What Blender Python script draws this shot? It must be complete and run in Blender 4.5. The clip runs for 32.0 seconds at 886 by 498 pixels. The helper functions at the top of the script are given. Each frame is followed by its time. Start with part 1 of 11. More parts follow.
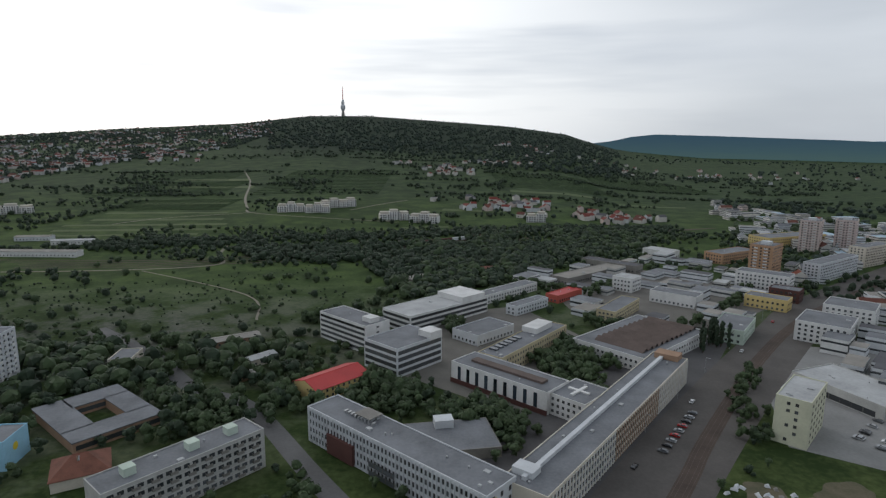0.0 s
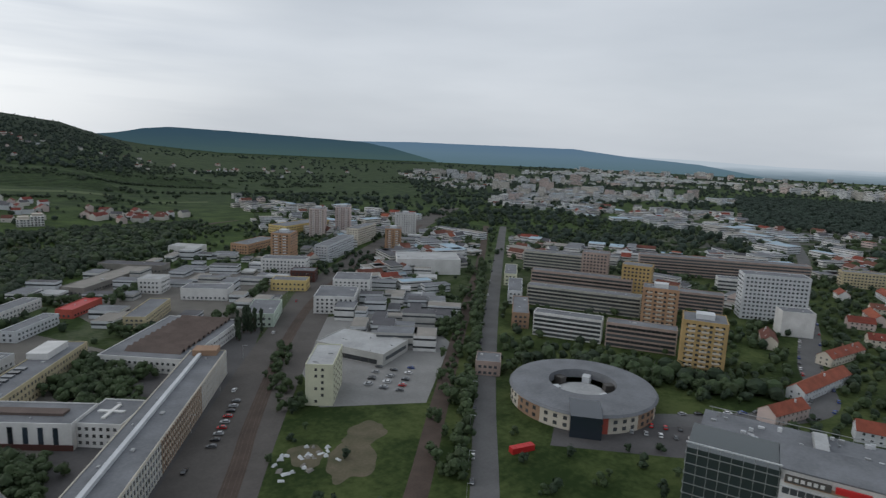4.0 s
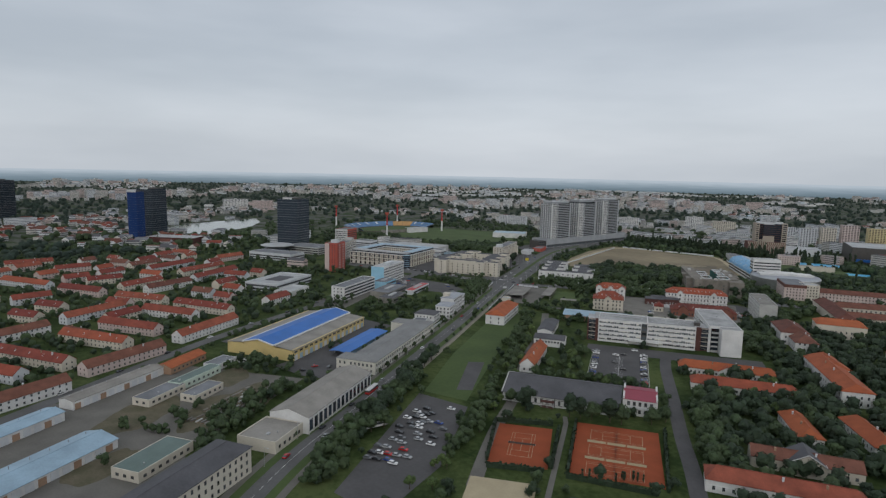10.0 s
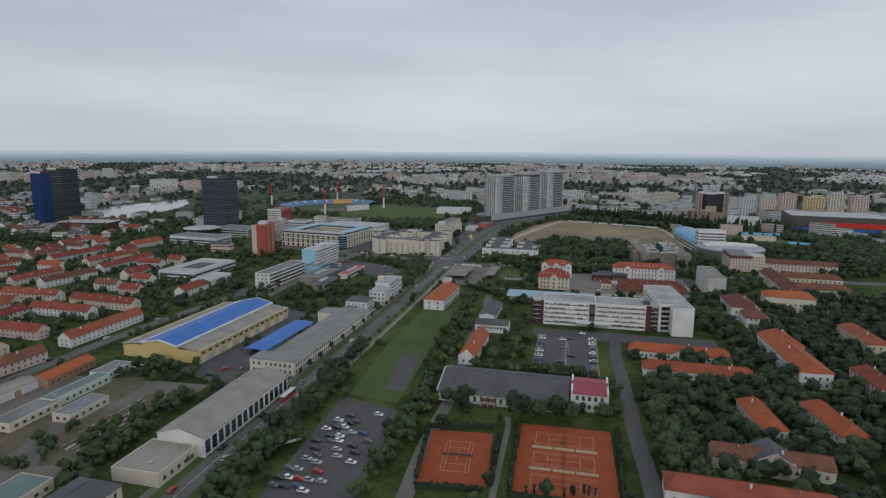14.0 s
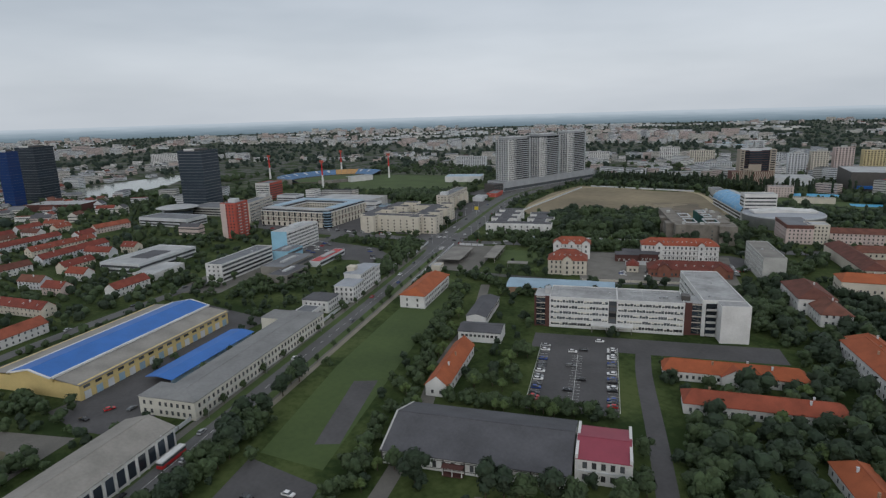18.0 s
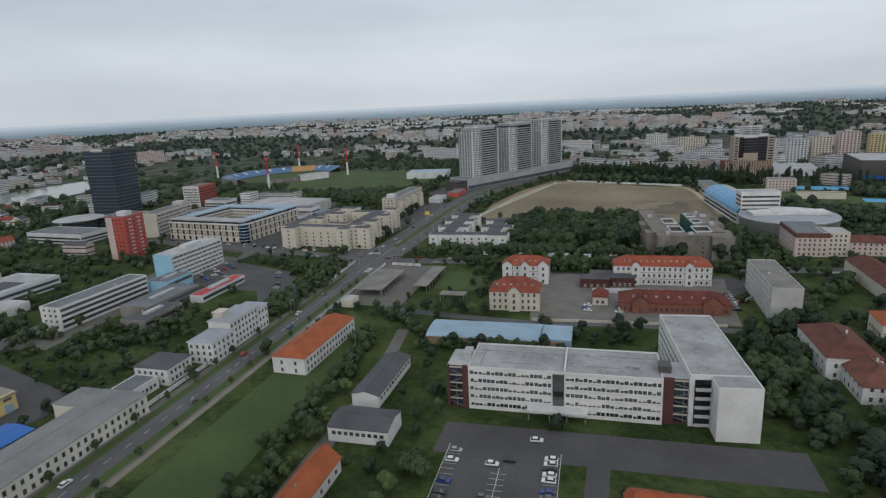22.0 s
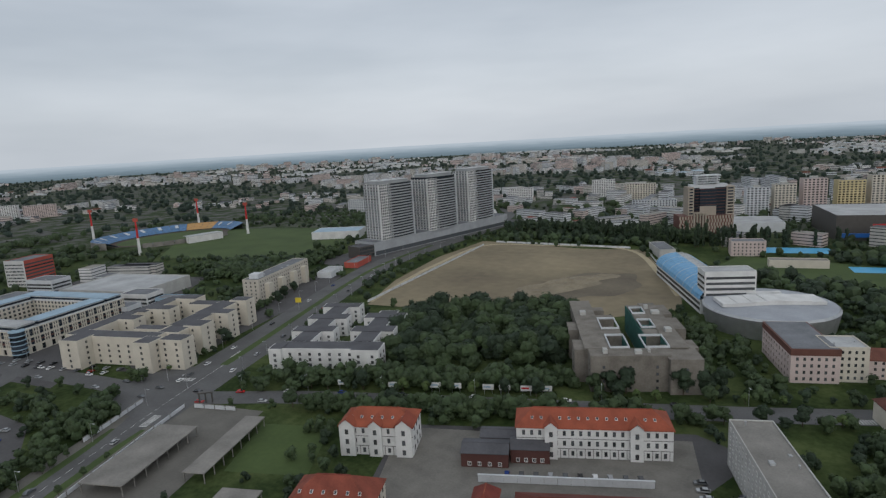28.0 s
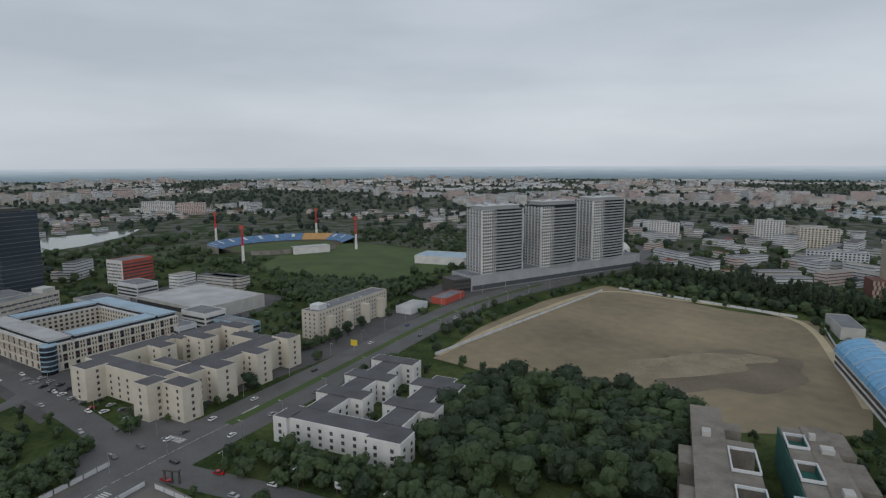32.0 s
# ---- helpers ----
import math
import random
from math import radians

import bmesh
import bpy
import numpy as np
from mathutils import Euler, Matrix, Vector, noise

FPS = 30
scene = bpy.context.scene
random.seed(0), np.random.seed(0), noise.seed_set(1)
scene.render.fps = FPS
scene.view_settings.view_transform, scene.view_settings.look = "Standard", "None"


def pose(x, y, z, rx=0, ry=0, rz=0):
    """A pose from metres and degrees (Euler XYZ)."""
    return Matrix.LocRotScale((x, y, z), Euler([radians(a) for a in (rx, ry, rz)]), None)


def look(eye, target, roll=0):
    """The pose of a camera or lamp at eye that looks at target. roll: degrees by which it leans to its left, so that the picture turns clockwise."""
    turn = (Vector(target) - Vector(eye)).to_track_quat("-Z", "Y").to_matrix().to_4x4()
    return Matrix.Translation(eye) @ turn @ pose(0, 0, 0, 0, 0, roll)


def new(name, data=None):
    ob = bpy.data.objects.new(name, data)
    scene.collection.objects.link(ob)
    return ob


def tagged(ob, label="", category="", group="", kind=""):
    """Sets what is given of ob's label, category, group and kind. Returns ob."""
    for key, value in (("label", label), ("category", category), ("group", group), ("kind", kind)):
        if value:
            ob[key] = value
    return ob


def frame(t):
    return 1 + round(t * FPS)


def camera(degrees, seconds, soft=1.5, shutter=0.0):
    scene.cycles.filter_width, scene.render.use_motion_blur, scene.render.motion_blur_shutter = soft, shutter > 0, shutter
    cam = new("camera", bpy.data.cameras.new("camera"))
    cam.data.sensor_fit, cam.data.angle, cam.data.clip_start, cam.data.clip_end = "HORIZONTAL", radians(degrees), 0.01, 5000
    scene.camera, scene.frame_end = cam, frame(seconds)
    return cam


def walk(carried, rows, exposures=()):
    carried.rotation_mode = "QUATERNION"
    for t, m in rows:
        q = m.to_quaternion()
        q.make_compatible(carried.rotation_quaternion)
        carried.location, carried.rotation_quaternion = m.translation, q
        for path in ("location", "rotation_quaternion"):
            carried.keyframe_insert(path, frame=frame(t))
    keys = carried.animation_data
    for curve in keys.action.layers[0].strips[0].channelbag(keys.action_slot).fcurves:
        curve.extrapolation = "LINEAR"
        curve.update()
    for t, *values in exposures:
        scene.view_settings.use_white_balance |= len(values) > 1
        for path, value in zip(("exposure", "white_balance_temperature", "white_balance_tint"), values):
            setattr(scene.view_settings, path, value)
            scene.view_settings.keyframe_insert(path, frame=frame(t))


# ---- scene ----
cam = camera(74.0, 32.0, soft=1.3, shutter=0.12)
PATH = [
    (0, (-2.33, -1.35, 124.11), (-1.42, 97.08, 106.45), 0.37),
    (0.5, (-2.36, -1.39, 124.47), (-2.24, 97.01, 106.68), 0.37),
    (1, (-2.44, -1.18, 124.34), (-3.05, 97.22, 106.54), 0.32),
    (1.5, (-2.55, -0.98, 124.22), (-3.99, 97.41, 106.40), 0.27),
    (2, (-2.28, -1.36, 124.73), (-1.93, 97.01, 106.75), 0.23),
    (2.5, (-1.14, -2.00, 125.15), (7.36, 95.99, 107.10), 0.13),
    (3, (-1.41, -1.79, 124.78), (25.17, 92.93, 106.89), 0.25),
    (3.5, (-2.61, -2.39, 124.86), (49.55, 81.14, 107.46), 1.34),
    (5.5, (-2.99, -1.50, 124.06), (94.20, 16.99, 109.51), 3.09),
    (6, (-2.87, -2.49, 124.04), (95.69, -12.99, 110.74), 2.55),
    (6.5, (-2.62, -2.93, 124.36), (93.61, -26.71, 111.23), 2.53),
    (7, (-3.18, -3.00, 124.32), (90.56, -35.34, 111.38), 2.32),
    (7.5, (-2.98, -2.34, 125.41), (83.04, -51.68, 112.57), 2.03),
    (8, (-2.78, -1.32, 124.76), (69.66, -69.15, 112.45), 1.29),
    (8.5, (-1.36, -0.24, 124.35), (66.56, -72.58, 111.98), 1.22),
    (9, (-1.14, 0.13, 124.46), (66.53, -72.39, 111.78), 1.26),
    (9.5, (-1.11, 0.36, 124.46), (66.74, -71.96, 111.54), 1.31),
    (10, (-0.65, -0.09, 124.30), (67.28, -72.30, 111.23), 1.24),
    (10.5, (0.13, -1.25, 123.70), (67.78, -73.70, 110.50), 1.26),
    (11, (0.72, -3.24, 124.29), (67.90, -76.02, 110.48), 1.20),
    (11.5, (2.31, -5.95, 123.86), (68.66, -79.40, 109.64), 1.11),
    (12, (4.52, -9.97, 123.61), (70.39, -83.73, 108.76), 1.03),
    (12.5, (6.92, -15.94, 123.44), (72.63, -89.69, 107.86), 0.92),
    (13, (10.67, -22.67, 122.25), (74.34, -98.11, 106.29), 0.76),
    (13.5, (14.27, -30.15, 121.52), (77.89, -105.54, 105.13), 0.57),
    (14, (18.15, -38.96, 121.42), (79.16, -116.36, 104.46), 0.42),
    (14.5, (22.31, -48.49, 120.76), (83.52, -125.56, 103.09), 0.26),
    (16.5, (40.81, -92.66, 117.14), (104.16, -167.27, 96.63), -0.69),
    (17, (45.68, -104.91, 116.74), (109.21, -179.13, 95.36), -0.96),
    (17.5, (50.15, -117.81, 115.54), (113.85, -191.70, 93.59), -1.28),
    (18, (53.90, -131.26, 114.55), (117.85, -204.77, 92.06), -1.65),
    (18.5, (58.16, -144.30, 113.46), (122.51, -217.36, 90.64), -1.91),
    (19, (61.92, -158.12, 112.76), (126.74, -230.67, 89.68), -2.05),
    (19.5, (65.93, -172.05, 111.99), (130.38, -244.85, 88.62), -2.24),
    (20, (69.94, -185.27, 112.05), (134.34, -258.04, 88.44), -2.30),
    (20.5, (73.73, -198.98, 111.71), (137.80, -271.98, 87.92), -2.35),
    (21, (77.74, -212.78, 111.92), (141.48, -286.00, 87.93), -2.53),
    (21.5, (81.70, -226.06, 112.14), (145.02, -299.61, 88.02), -2.65),
    (22, (85.30, -239.62, 111.82), (148.20, -313.48, 87.58), -2.80),
    (22.5, (89.28, -252.28, 111.88), (151.72, -326.59, 87.81), -2.73),
    (23, (93.27, -265.04, 111.84), (155.37, -339.76, 88.18), -2.74),
    (23.5, (97.07, -277.95, 112.04), (158.84, -353.12, 88.93), -2.74),
    (24, (100.85, -290.59, 113.78), (162.18, -366.22, 90.98), -2.62),
    (24.5, (104.61, -303.07, 114.88), (165.68, -379.04, 92.54), -2.67),
    (25, (108.20, -315.64, 115.94), (169.04, -391.94, 94.10), -2.72),
    (25.5, (111.67, -327.95, 116.22), (172.20, -404.65, 94.93), -2.84),
    (27.5, (124.30, -378.01, 116.15), (183.26, -456.58, 97.46), -3.30),
    (28, (127.30, -389.56, 116.37), (185.71, -468.67, 98.22), -3.26),
    (28.5, (129.99, -401.53, 116.87), (189.06, -480.26, 99.19), -3.35),
    (29, (132.45, -414.29, 117.26), (194.24, -491.08, 100.38), -3.35),
    (29.5, (136.06, -425.75, 117.97), (199.50, -501.31, 101.63), -3.16),
    (30, (138.63, -436.58, 118.72), (208.31, -506.63, 103.29), -2.73),
    (30.5, (141.20, -449.14, 119.04), (213.33, -516.75, 104.00), -2.34),
    (31, (146.32, -460.24, 118.67), (220.68, -525.48, 103.95), -1.68),
    (31.5, (150.50, -470.34, 117.68), (226.08, -534.20, 103.20), -1.17),
    (32, (156.39, -479.70, 117.40), (232.56, -542.85, 102.90), -0.21),
]
walk(cam, [(t, look(eye, target, roll)) for t, eye, target, roll in PATH], [(0, 0.0, 5980, 10), (19, 0.03, 5980, 10), (22, 0.12, 5980, 10), (25, 0.15, 5980, 10), (28.5, 0.0, 5980, 10), (32, -0.03, 5980, 10)])
SKY_STRENGTH, CLOUD_GAIN, SUN_ENERGY, SUN_ELEVATION, SUN_AZIMUTH = 0.12, 6.95, 0.15, 28, -42

# ---- light ----
world = bpy.data.worlds.new("overcast_sky")
scene.world = world
world.use_nodes = True
wn, wl = world.node_tree.nodes, world.node_tree.links
wn.clear()
w_out = wn.new("ShaderNodeOutputWorld")
w_bg = wn.new("ShaderNodeBackground")
w_bg.inputs["Strength"].default_value = SKY_STRENGTH
w_sky = wn.new("ShaderNodeTexSky")
w_sky.sky_type, w_sky.sun_disc = "NISHITA", False
w_sky.sun_elevation, w_sky.sun_rotation = radians(SUN_ELEVATION), radians(SUN_AZIMUTH)
w_sky.air_density, w_sky.dust_density, w_sky.ozone_density = 1.0, 4.0, 1.0
w_tc = wn.new("ShaderNodeTexCoord")
w_map = wn.new("ShaderNodeMapping")
w_map.inputs["Scale"].default_value = (1.0, 1.0, 5.0)
w_map.inputs["Rotation"].default_value = (0.0, 0.12, 0.6)
w_n1 = wn.new("ShaderNodeTexNoise")
w_n1.inputs["Scale"].default_value, w_n1.inputs["Detail"].default_value, w_n1.inputs["Roughness"].default_value = 1.2, 5.0, 0.5
w_ramp = wn.new("ShaderNodeValToRGB")
w_ramp.color_ramp.elements[0].position, w_ramp.color_ramp.elements[0].color = 0.30, (0.58, 0.605, 0.618, 1)
w_ramp.color_ramp.elements[1].position, w_ramp.color_ramp.elements[1].color = 0.72, (0.865, 0.87, 0.86, 1)
# veil: thicker and warmer towards the hidden sun
w_sep = wn.new("ShaderNodeVectorMath")
w_sep.operation = "DOT_PRODUCT"
w_sep.inputs[1].default_value = (math.sin(radians(SUN_AZIMUTH)) * 0.97, math.cos(radians(SUN_AZIMUTH)) * 0.97, 0.24)
w_glow = wn.new("ShaderNodeMapRange")
w_glow.inputs["From Min"].default_value, w_glow.inputs["From Max"].default_value = 0.22, 1.05
w_glow.inputs["To Min"].default_value, w_glow.inputs["To Max"].default_value = 0.0, 1.0
w_glow.interpolation_type = "SMOOTHSTEP"
w_glowc = wn.new("ShaderNodeMix")
w_glowc.data_type = "RGBA"
w_veil_map = wn.new("ShaderNodeMapping")
w_veil_map.inputs["Scale"].default_value = (1.0, 1.0, 11.0)
w_veil_map.inputs["Location"].default_value = (0.3, 0.0, 0.35)
w_veil = wn.new("ShaderNodeTexNoise")
w_veil.inputs["Scale"].default_value, w_veil.inputs["Detail"].default_value = 1.5, 4.0
w_veil_ramp = wn.new("ShaderNodeValToRGB")
w_veil_ramp.color_ramp.elements[0].position, w_veil_ramp.color_ramp.elements[0].color = 0.36, (0.92, 0.93, 0.94, 1)
w_veil_ramp.color_ramp.elements[1].position, w_veil_ramp.color_ramp.elements[1].color = 0.56, (1.62, 1.56, 1.44, 1)
w_mix = wn.new("ShaderNodeMix")
w_mix.data_type = "RGBA"
w_mix.inputs["Factor"].default_value = 0.90
w_gain = wn.new("ShaderNodeMix")
w_gain.data_type, w_gain.blend_type = "RGBA", "MULTIPLY"
w_gain.inputs["Factor"].default_value = 1.0
w_gain.inputs["B"].default_value = (CLOUD_GAIN, CLOUD_GAIN, CLOUD_GAIN, 1)
wl.new(w_tc.outputs["Generated"], w_map.inputs["Vector"])
wl.new(w_map.outputs["Vector"], w_n1.inputs["Vector"])
wl.new(w_n1.outputs["Fac"], w_ramp.inputs["Fac"])
wl.new(w_tc.outputs["Generated"], w_sep.inputs[0])
wl.new(w_sep.outputs["Value"], w_glow.inputs["Value"])
wl.new(w_glow.outputs["Result"], w_glowc.inputs["Factor"])
wl.new(w_ramp.outputs["Color"], w_glowc.inputs["A"])
wl.new(w_tc.outputs["Generated"], w_veil_map.inputs["Vector"])
wl.new(w_veil_map.outputs["Vector"], w_veil.inputs["Vector"])
wl.new(w_veil.outputs["Fac"], w_veil_ramp.inputs["Fac"])
wl.new(w_veil_ramp.outputs["Color"], w_glowc.inputs["B"])
wl.new(w_glowc.outputs["Result"], w_gain.inputs["A"])
wl.new(w_sky.outputs["Color"], w_mix.inputs["A"])
wl.new(w_gain.outputs["Result"], w_mix.inputs["B"])
wl.new(w_mix.outputs["Result"], w_bg.inputs["Color"])
wl.new(w_bg.outputs["Background"], w_out.inputs["Surface"])

sun_data = bpy.data.lights.new("sun", "SUN")
sun_data.energy, sun_data.angle, sun_data.color = SUN_ENERGY, radians(25), (1.0, 0.95, 0.88)
sun_lamp = new("sun", sun_data)
sun_dir = Vector((math.sin(radians(SUN_AZIMUTH)) * math.cos(radians(SUN_ELEVATION)), math.cos(radians(SUN_AZIMUTH)) * math.cos(radians(SUN_ELEVATION)), math.sin(radians(SUN_ELEVATION))))
sun_lamp.matrix_world = look(sun_dir * 2000, (0, 0, 0))

# ---- materials ----
def noise_mat(name, base, dark=None, rough=0.85, scale=0.25, fine=3.0, amount=0.5, bump=0.0, metal=0.0, island=0.0, per_object=0.0, spec=0.3):
    """Two scales of noise between two near colours; optional variation per island or per object."""
    m = bpy.data.materials.new(name)
    m.use_nodes = True
    n, l = m.node_tree.nodes, m.node_tree.links
    b = n["Principled BSDF"]
    b.inputs["Roughness"].default_value, b.inputs["Metallic"].default_value = rough, metal
    b.inputs["Specular IOR Level"].default_value = spec
    geo = n.new("ShaderNodeNewGeometry")
    big, small = n.new("ShaderNodeTexNoise"), n.new("ShaderNodeTexNoise")
    big.inputs["Scale"].default_value, big.inputs["Detail"].default_value = scale, 4
    small.inputs["Scale"].default_value, small.inputs["Detail"].default_value = fine, 3
    l.new(geo.outputs["Position"], big.inputs["Vector"])
    l.new(geo.outputs["Position"], small.inputs["Vector"])
    add = n.new("ShaderNodeMath")
    add.operation = "MULTIPLY_ADD"
    add.inputs[1].default_value = 0.45
    l.new(small.outputs["Fac"], add.inputs[0])
    l.new(big.outputs["Fac"], add.inputs[2])
    rng = n.new("ShaderNodeMapRange")
    rng.inputs["From Min"].default_value, rng.inputs["From Max"].default_value = 0.45, 1.0
    l.new(add.outputs[0], rng.inputs["Value"])
    mix = n.new("ShaderNodeMix")
    mix.data_type = "RGBA"
    dark = dark or tuple(c * (1 - amount) for c in base)
    mix.inputs["A"].default_value, mix.inputs["B"].default_value = (*dark, 1), (*base, 1)
    l.new(rng.outputs["Result"], mix.inputs["Factor"])
    out = mix.outputs["Result"]
    if island or per_object:
        hsv = n.new("ShaderNodeHueSaturation")
        src = geo.outputs["Random Per Island"] if island else n.new("ShaderNodeObjectInfo").outputs["Random"]
        k = island or per_object
        r1 = n.new("ShaderNodeMapRange")
        r1.inputs["To Min"].default_value, r1.inputs["To Max"].default_value = 1 - k, 1 + k
        l.new(src, r1.inputs["Value"])
        l.new(r1.outputs["Result"], hsv.inputs["Value"])
        r2 = n.new("ShaderNodeMath")
        r2.operation = "MULTIPLY_ADD"
        r2.inputs[1].default_value, r2.inputs[2].default_value = 0.06 * k, 0.5 - 0.03 * k
        l.new(src, r2.inputs[0])
        l.new(r2.outputs[0], hsv.inputs["Hue"])
        l.new(out, hsv.inputs["Color"])
        out = hsv.outputs["Color"]
    l.new(out, b.inputs["Base Color"])
    if bump:
        bm_ = n.new("ShaderNodeBump")
        bm_.inputs["Strength"].default_value, bm_.inputs["Distance"].default_value = bump, 0.1
        l.new(small.outputs["Fac"], bm_.inputs["Height"])
        l.new(bm_.outputs["Normal"], b.inputs["Normal"])
    return m


def plaster(name, c, amount=0.22):
    return noise_mat(name, c, rough=0.9, scale=0.12, fine=1.2, amount=amount, spec=0.2)


WHITE = plaster("white_render", (0.66, 0.66, 0.65), 0.27)
CREAMWHITE = plaster("cream_white_render", (0.62, 0.60, 0.53))
CREAM = plaster("cream_render", (0.58, 0.54, 0.46))
YELLOW = plaster("yellow_render", (0.62, 0.49, 0.22))
PINK = plaster("pink_render", (0.55, 0.46, 0.43))
GREY = plaster("grey_render", (0.46, 0.46, 0.44), 0.3)
PALEGREY = plaster("pale_grey_render", (0.57, 0.59, 0.61))
BROWN = plaster("brown_render", (0.33, 0.22, 0.15))
ORANGE = plaster("orange_render", (0.42, 0.265, 0.165))
PANELROSE = plaster("faded_rose_panels", (0.38, 0.30, 0.265), 0.3)
PANELGREY = plaster("weathered_panels", (0.40, 0.395, 0.355), 0.3)
PANELOCHRE = plaster("ochre_panels", (0.45, 0.325, 0.15), 0.3)
REDWALL = plaster("red_render", (0.42, 0.10, 0.075))
DARKRED = plaster("maroon_cladding", (0.10, 0.048, 0.042))
SKYBLUE = plaster("light_blue_render", (0.30, 0.52, 0.66))
PALEGREEN = plaster("pale_green_render", (0.50, 0.58, 0.50))
OLIVE = plaster("pale_olive_render", (0.58, 0.58, 0.44))
BEIGE = plaster("beige_render", (0.50, 0.465, 0.405))
OCHRE = plaster("ochre_render", (0.48, 0.42, 0.28))
RUSTROOF = noise_mat("rusty_brown_roof", (0.13, 0.10, 0.088), rough=0.85, scale=0.1, fine=1.0, amount=0.4)
TRODDEN = noise_mat("trodden_gravel", (0.24, 0.22, 0.175), rough=0.95, scale=0.1, fine=1.0, amount=0.35)
CONCRETE = noise_mat("weathered_concrete", (0.255, 0.243, 0.222), rough=0.9, scale=0.1, fine=1.5, amount=0.45)
OLDCONC = noise_mat("stained_concrete", (0.225, 0.208, 0.182), (0.12, 0.108, 0.092), rough=0.9, scale=0.16, fine=1.2)
BITUMEN = noise_mat("bitumen_roof", (0.195, 0.205, 0.222), rough=0.85, scale=0.08, fine=0.9, amount=0.45)
DARKROOF = noise_mat("dark_bitumen_roof", (0.10, 0.10, 0.11), rough=0.8, scale=0.1, fine=1.0, amount=0.4)
PALEROOF = noise_mat("pale_membrane_roof", (0.44, 0.45, 0.455), rough=0.7, scale=0.07, fine=0.8, amount=0.4)
FELTROOF = noise_mat("stained_felt_roof", (0.40, 0.405, 0.405), (0.20, 0.20, 0.20), rough=0.85, scale=0.09, fine=0.5, amount=0.75)
GREYFELT = noise_mat("grey_felt_roof", (0.235, 0.238, 0.235), (0.15, 0.15, 0.15), rough=0.85, scale=0.08, fine=0.7, amount=0.5)
ASBESTOS = noise_mat("fibre_cement_roof", (0.29, 0.275, 0.25), rough=0.9, scale=0.1, fine=1.0, amount=0.35)
TILEBROWN = noise_mat("brown_red_tiles", (0.16, 0.046, 0.034), rough=0.8, scale=0.2, fine=2.5, amount=0.5, bump=0.3)
TILE = noise_mat("red_clay_tiles", (0.25, 0.065, 0.042), rough=0.8, scale=0.2, fine=2.5, amount=0.5, bump=0.3, per_object=0.25)
TILEOLD = noise_mat("old_brown_tiles", (0.17, 0.07, 0.05), rough=0.85, scale=0.2, fine=2.5, amount=0.5, bump=0.3, per_object=0.2)
TILEMID = noise_mat("weathered_red_tiles", (0.30, 0.078, 0.042), rough=0.8, scale=0.2, fine=2.5, amount=0.4, bump=0.3, per_object=0.12)
TILEORANGE = noise_mat("orange_clay_tiles", (0.33, 0.09, 0.037), rough=0.8, scale=0.2, fine=2.5, amount=0.35, bump=0.3, per_object=0.12)
REDMETAL = noise_mat("red_sheet_roof", (0.42, 0.035, 0.035), rough=0.5, scale=0.1, fine=1.0, amount=0.25)
PLUMMETAL = noise_mat("plum_sheet_roof", (0.26, 0.05, 0.075), rough=0.55, scale=0.1, fine=1.0, amount=0.2)
BLUEMETAL = noise_mat("blue_sheet_roof", (0.03, 0.145, 0.47), rough=0.45, scale=0.1, fine=1.0, amount=0.25)
STEELBLUE = noise_mat("grey_blue_sheet_roof", (0.30, 0.42, 0.52), rough=0.5, scale=0.1, fine=1.2, amount=0.3)
GREENMETAL = noise_mat("green_sheet_roof", (0.13, 0.18, 0.165), rough=0.6, scale=0.1, fine=1.2, amount=0.3)
STEEL = noise_mat("galvanised_steel", (0.45, 0.46, 0.47), rough=0.45, metal=0.7, amount=0.25)
FRAME = noise_mat("white_window_frame", (0.72, 0.72, 0.70), rough=0.6, amount=0.1)
DARKFRAME = noise_mat("dark_window_frame", (0.08, 0.075, 0.07), rough=0.5, amount=0.2)
TINROOF = noise_mat("grey_tin_roof", (0.33, 0.35, 0.385), rough=0.5, scale=0.08, fine=0.9, amount=0.3)
BRICK = noise_mat("red_brick", (0.24, 0.105, 0.075), rough=0.9, scale=0.3, fine=2.0, amount=0.35)
ATTIC = noise_mat("maroon_sheet", (0.14, 0.062, 0.048), rough=0.7, scale=0.2, fine=1.2, amount=0.3)
ASPHALT = noise_mat("worn_asphalt", (0.128, 0.127, 0.128), rough=0.9, scale=0.06, fine=0.8, amount=0.4)
LOTASPHALT = noise_mat("parking_asphalt", (0.098, 0.095, 0.097), rough=0.9, scale=0.05, fine=0.6, amount=0.4)
PAVING = noise_mat("concrete_paving", (0.155, 0.147, 0.132), rough=0.9, scale=0.08, fine=1.0, amount=0.35)
PALECONC = noise_mat("pale_concrete_slabs", (0.25, 0.25, 0.245), rough=0.9, scale=0.05, fine=0.7, amount=0.35)
PAINT = noise_mat("road_paint", (0.62, 0.62, 0.60), rough=0.7, fine=2.0, amount=0.4)
GRASS = noise_mat("mown_grass", (0.070, 0.102, 0.032), (0.043, 0.066, 0.021), rough=0.95, scale=0.03, fine=0.4)
CLAY = noise_mat("red_clay_court", (0.27, 0.064, 0.024), rough=0.95, scale=0.12, fine=1.2, amount=0.25)
SAND = noise_mat("pale_sand", (0.42, 0.36, 0.24), rough=0.95, scale=0.1, fine=1.2, amount=0.25)
DIRT = noise_mat("bare_earth", (0.26, 0.218, 0.14), (0.13, 0.107, 0.073), rough=0.95, scale=0.012, fine=0.12)
BALLAST = noise_mat("rusty_track_ballast", (0.088, 0.066, 0.054), rough=0.95, scale=0.1, fine=1.0, amount=0.4)
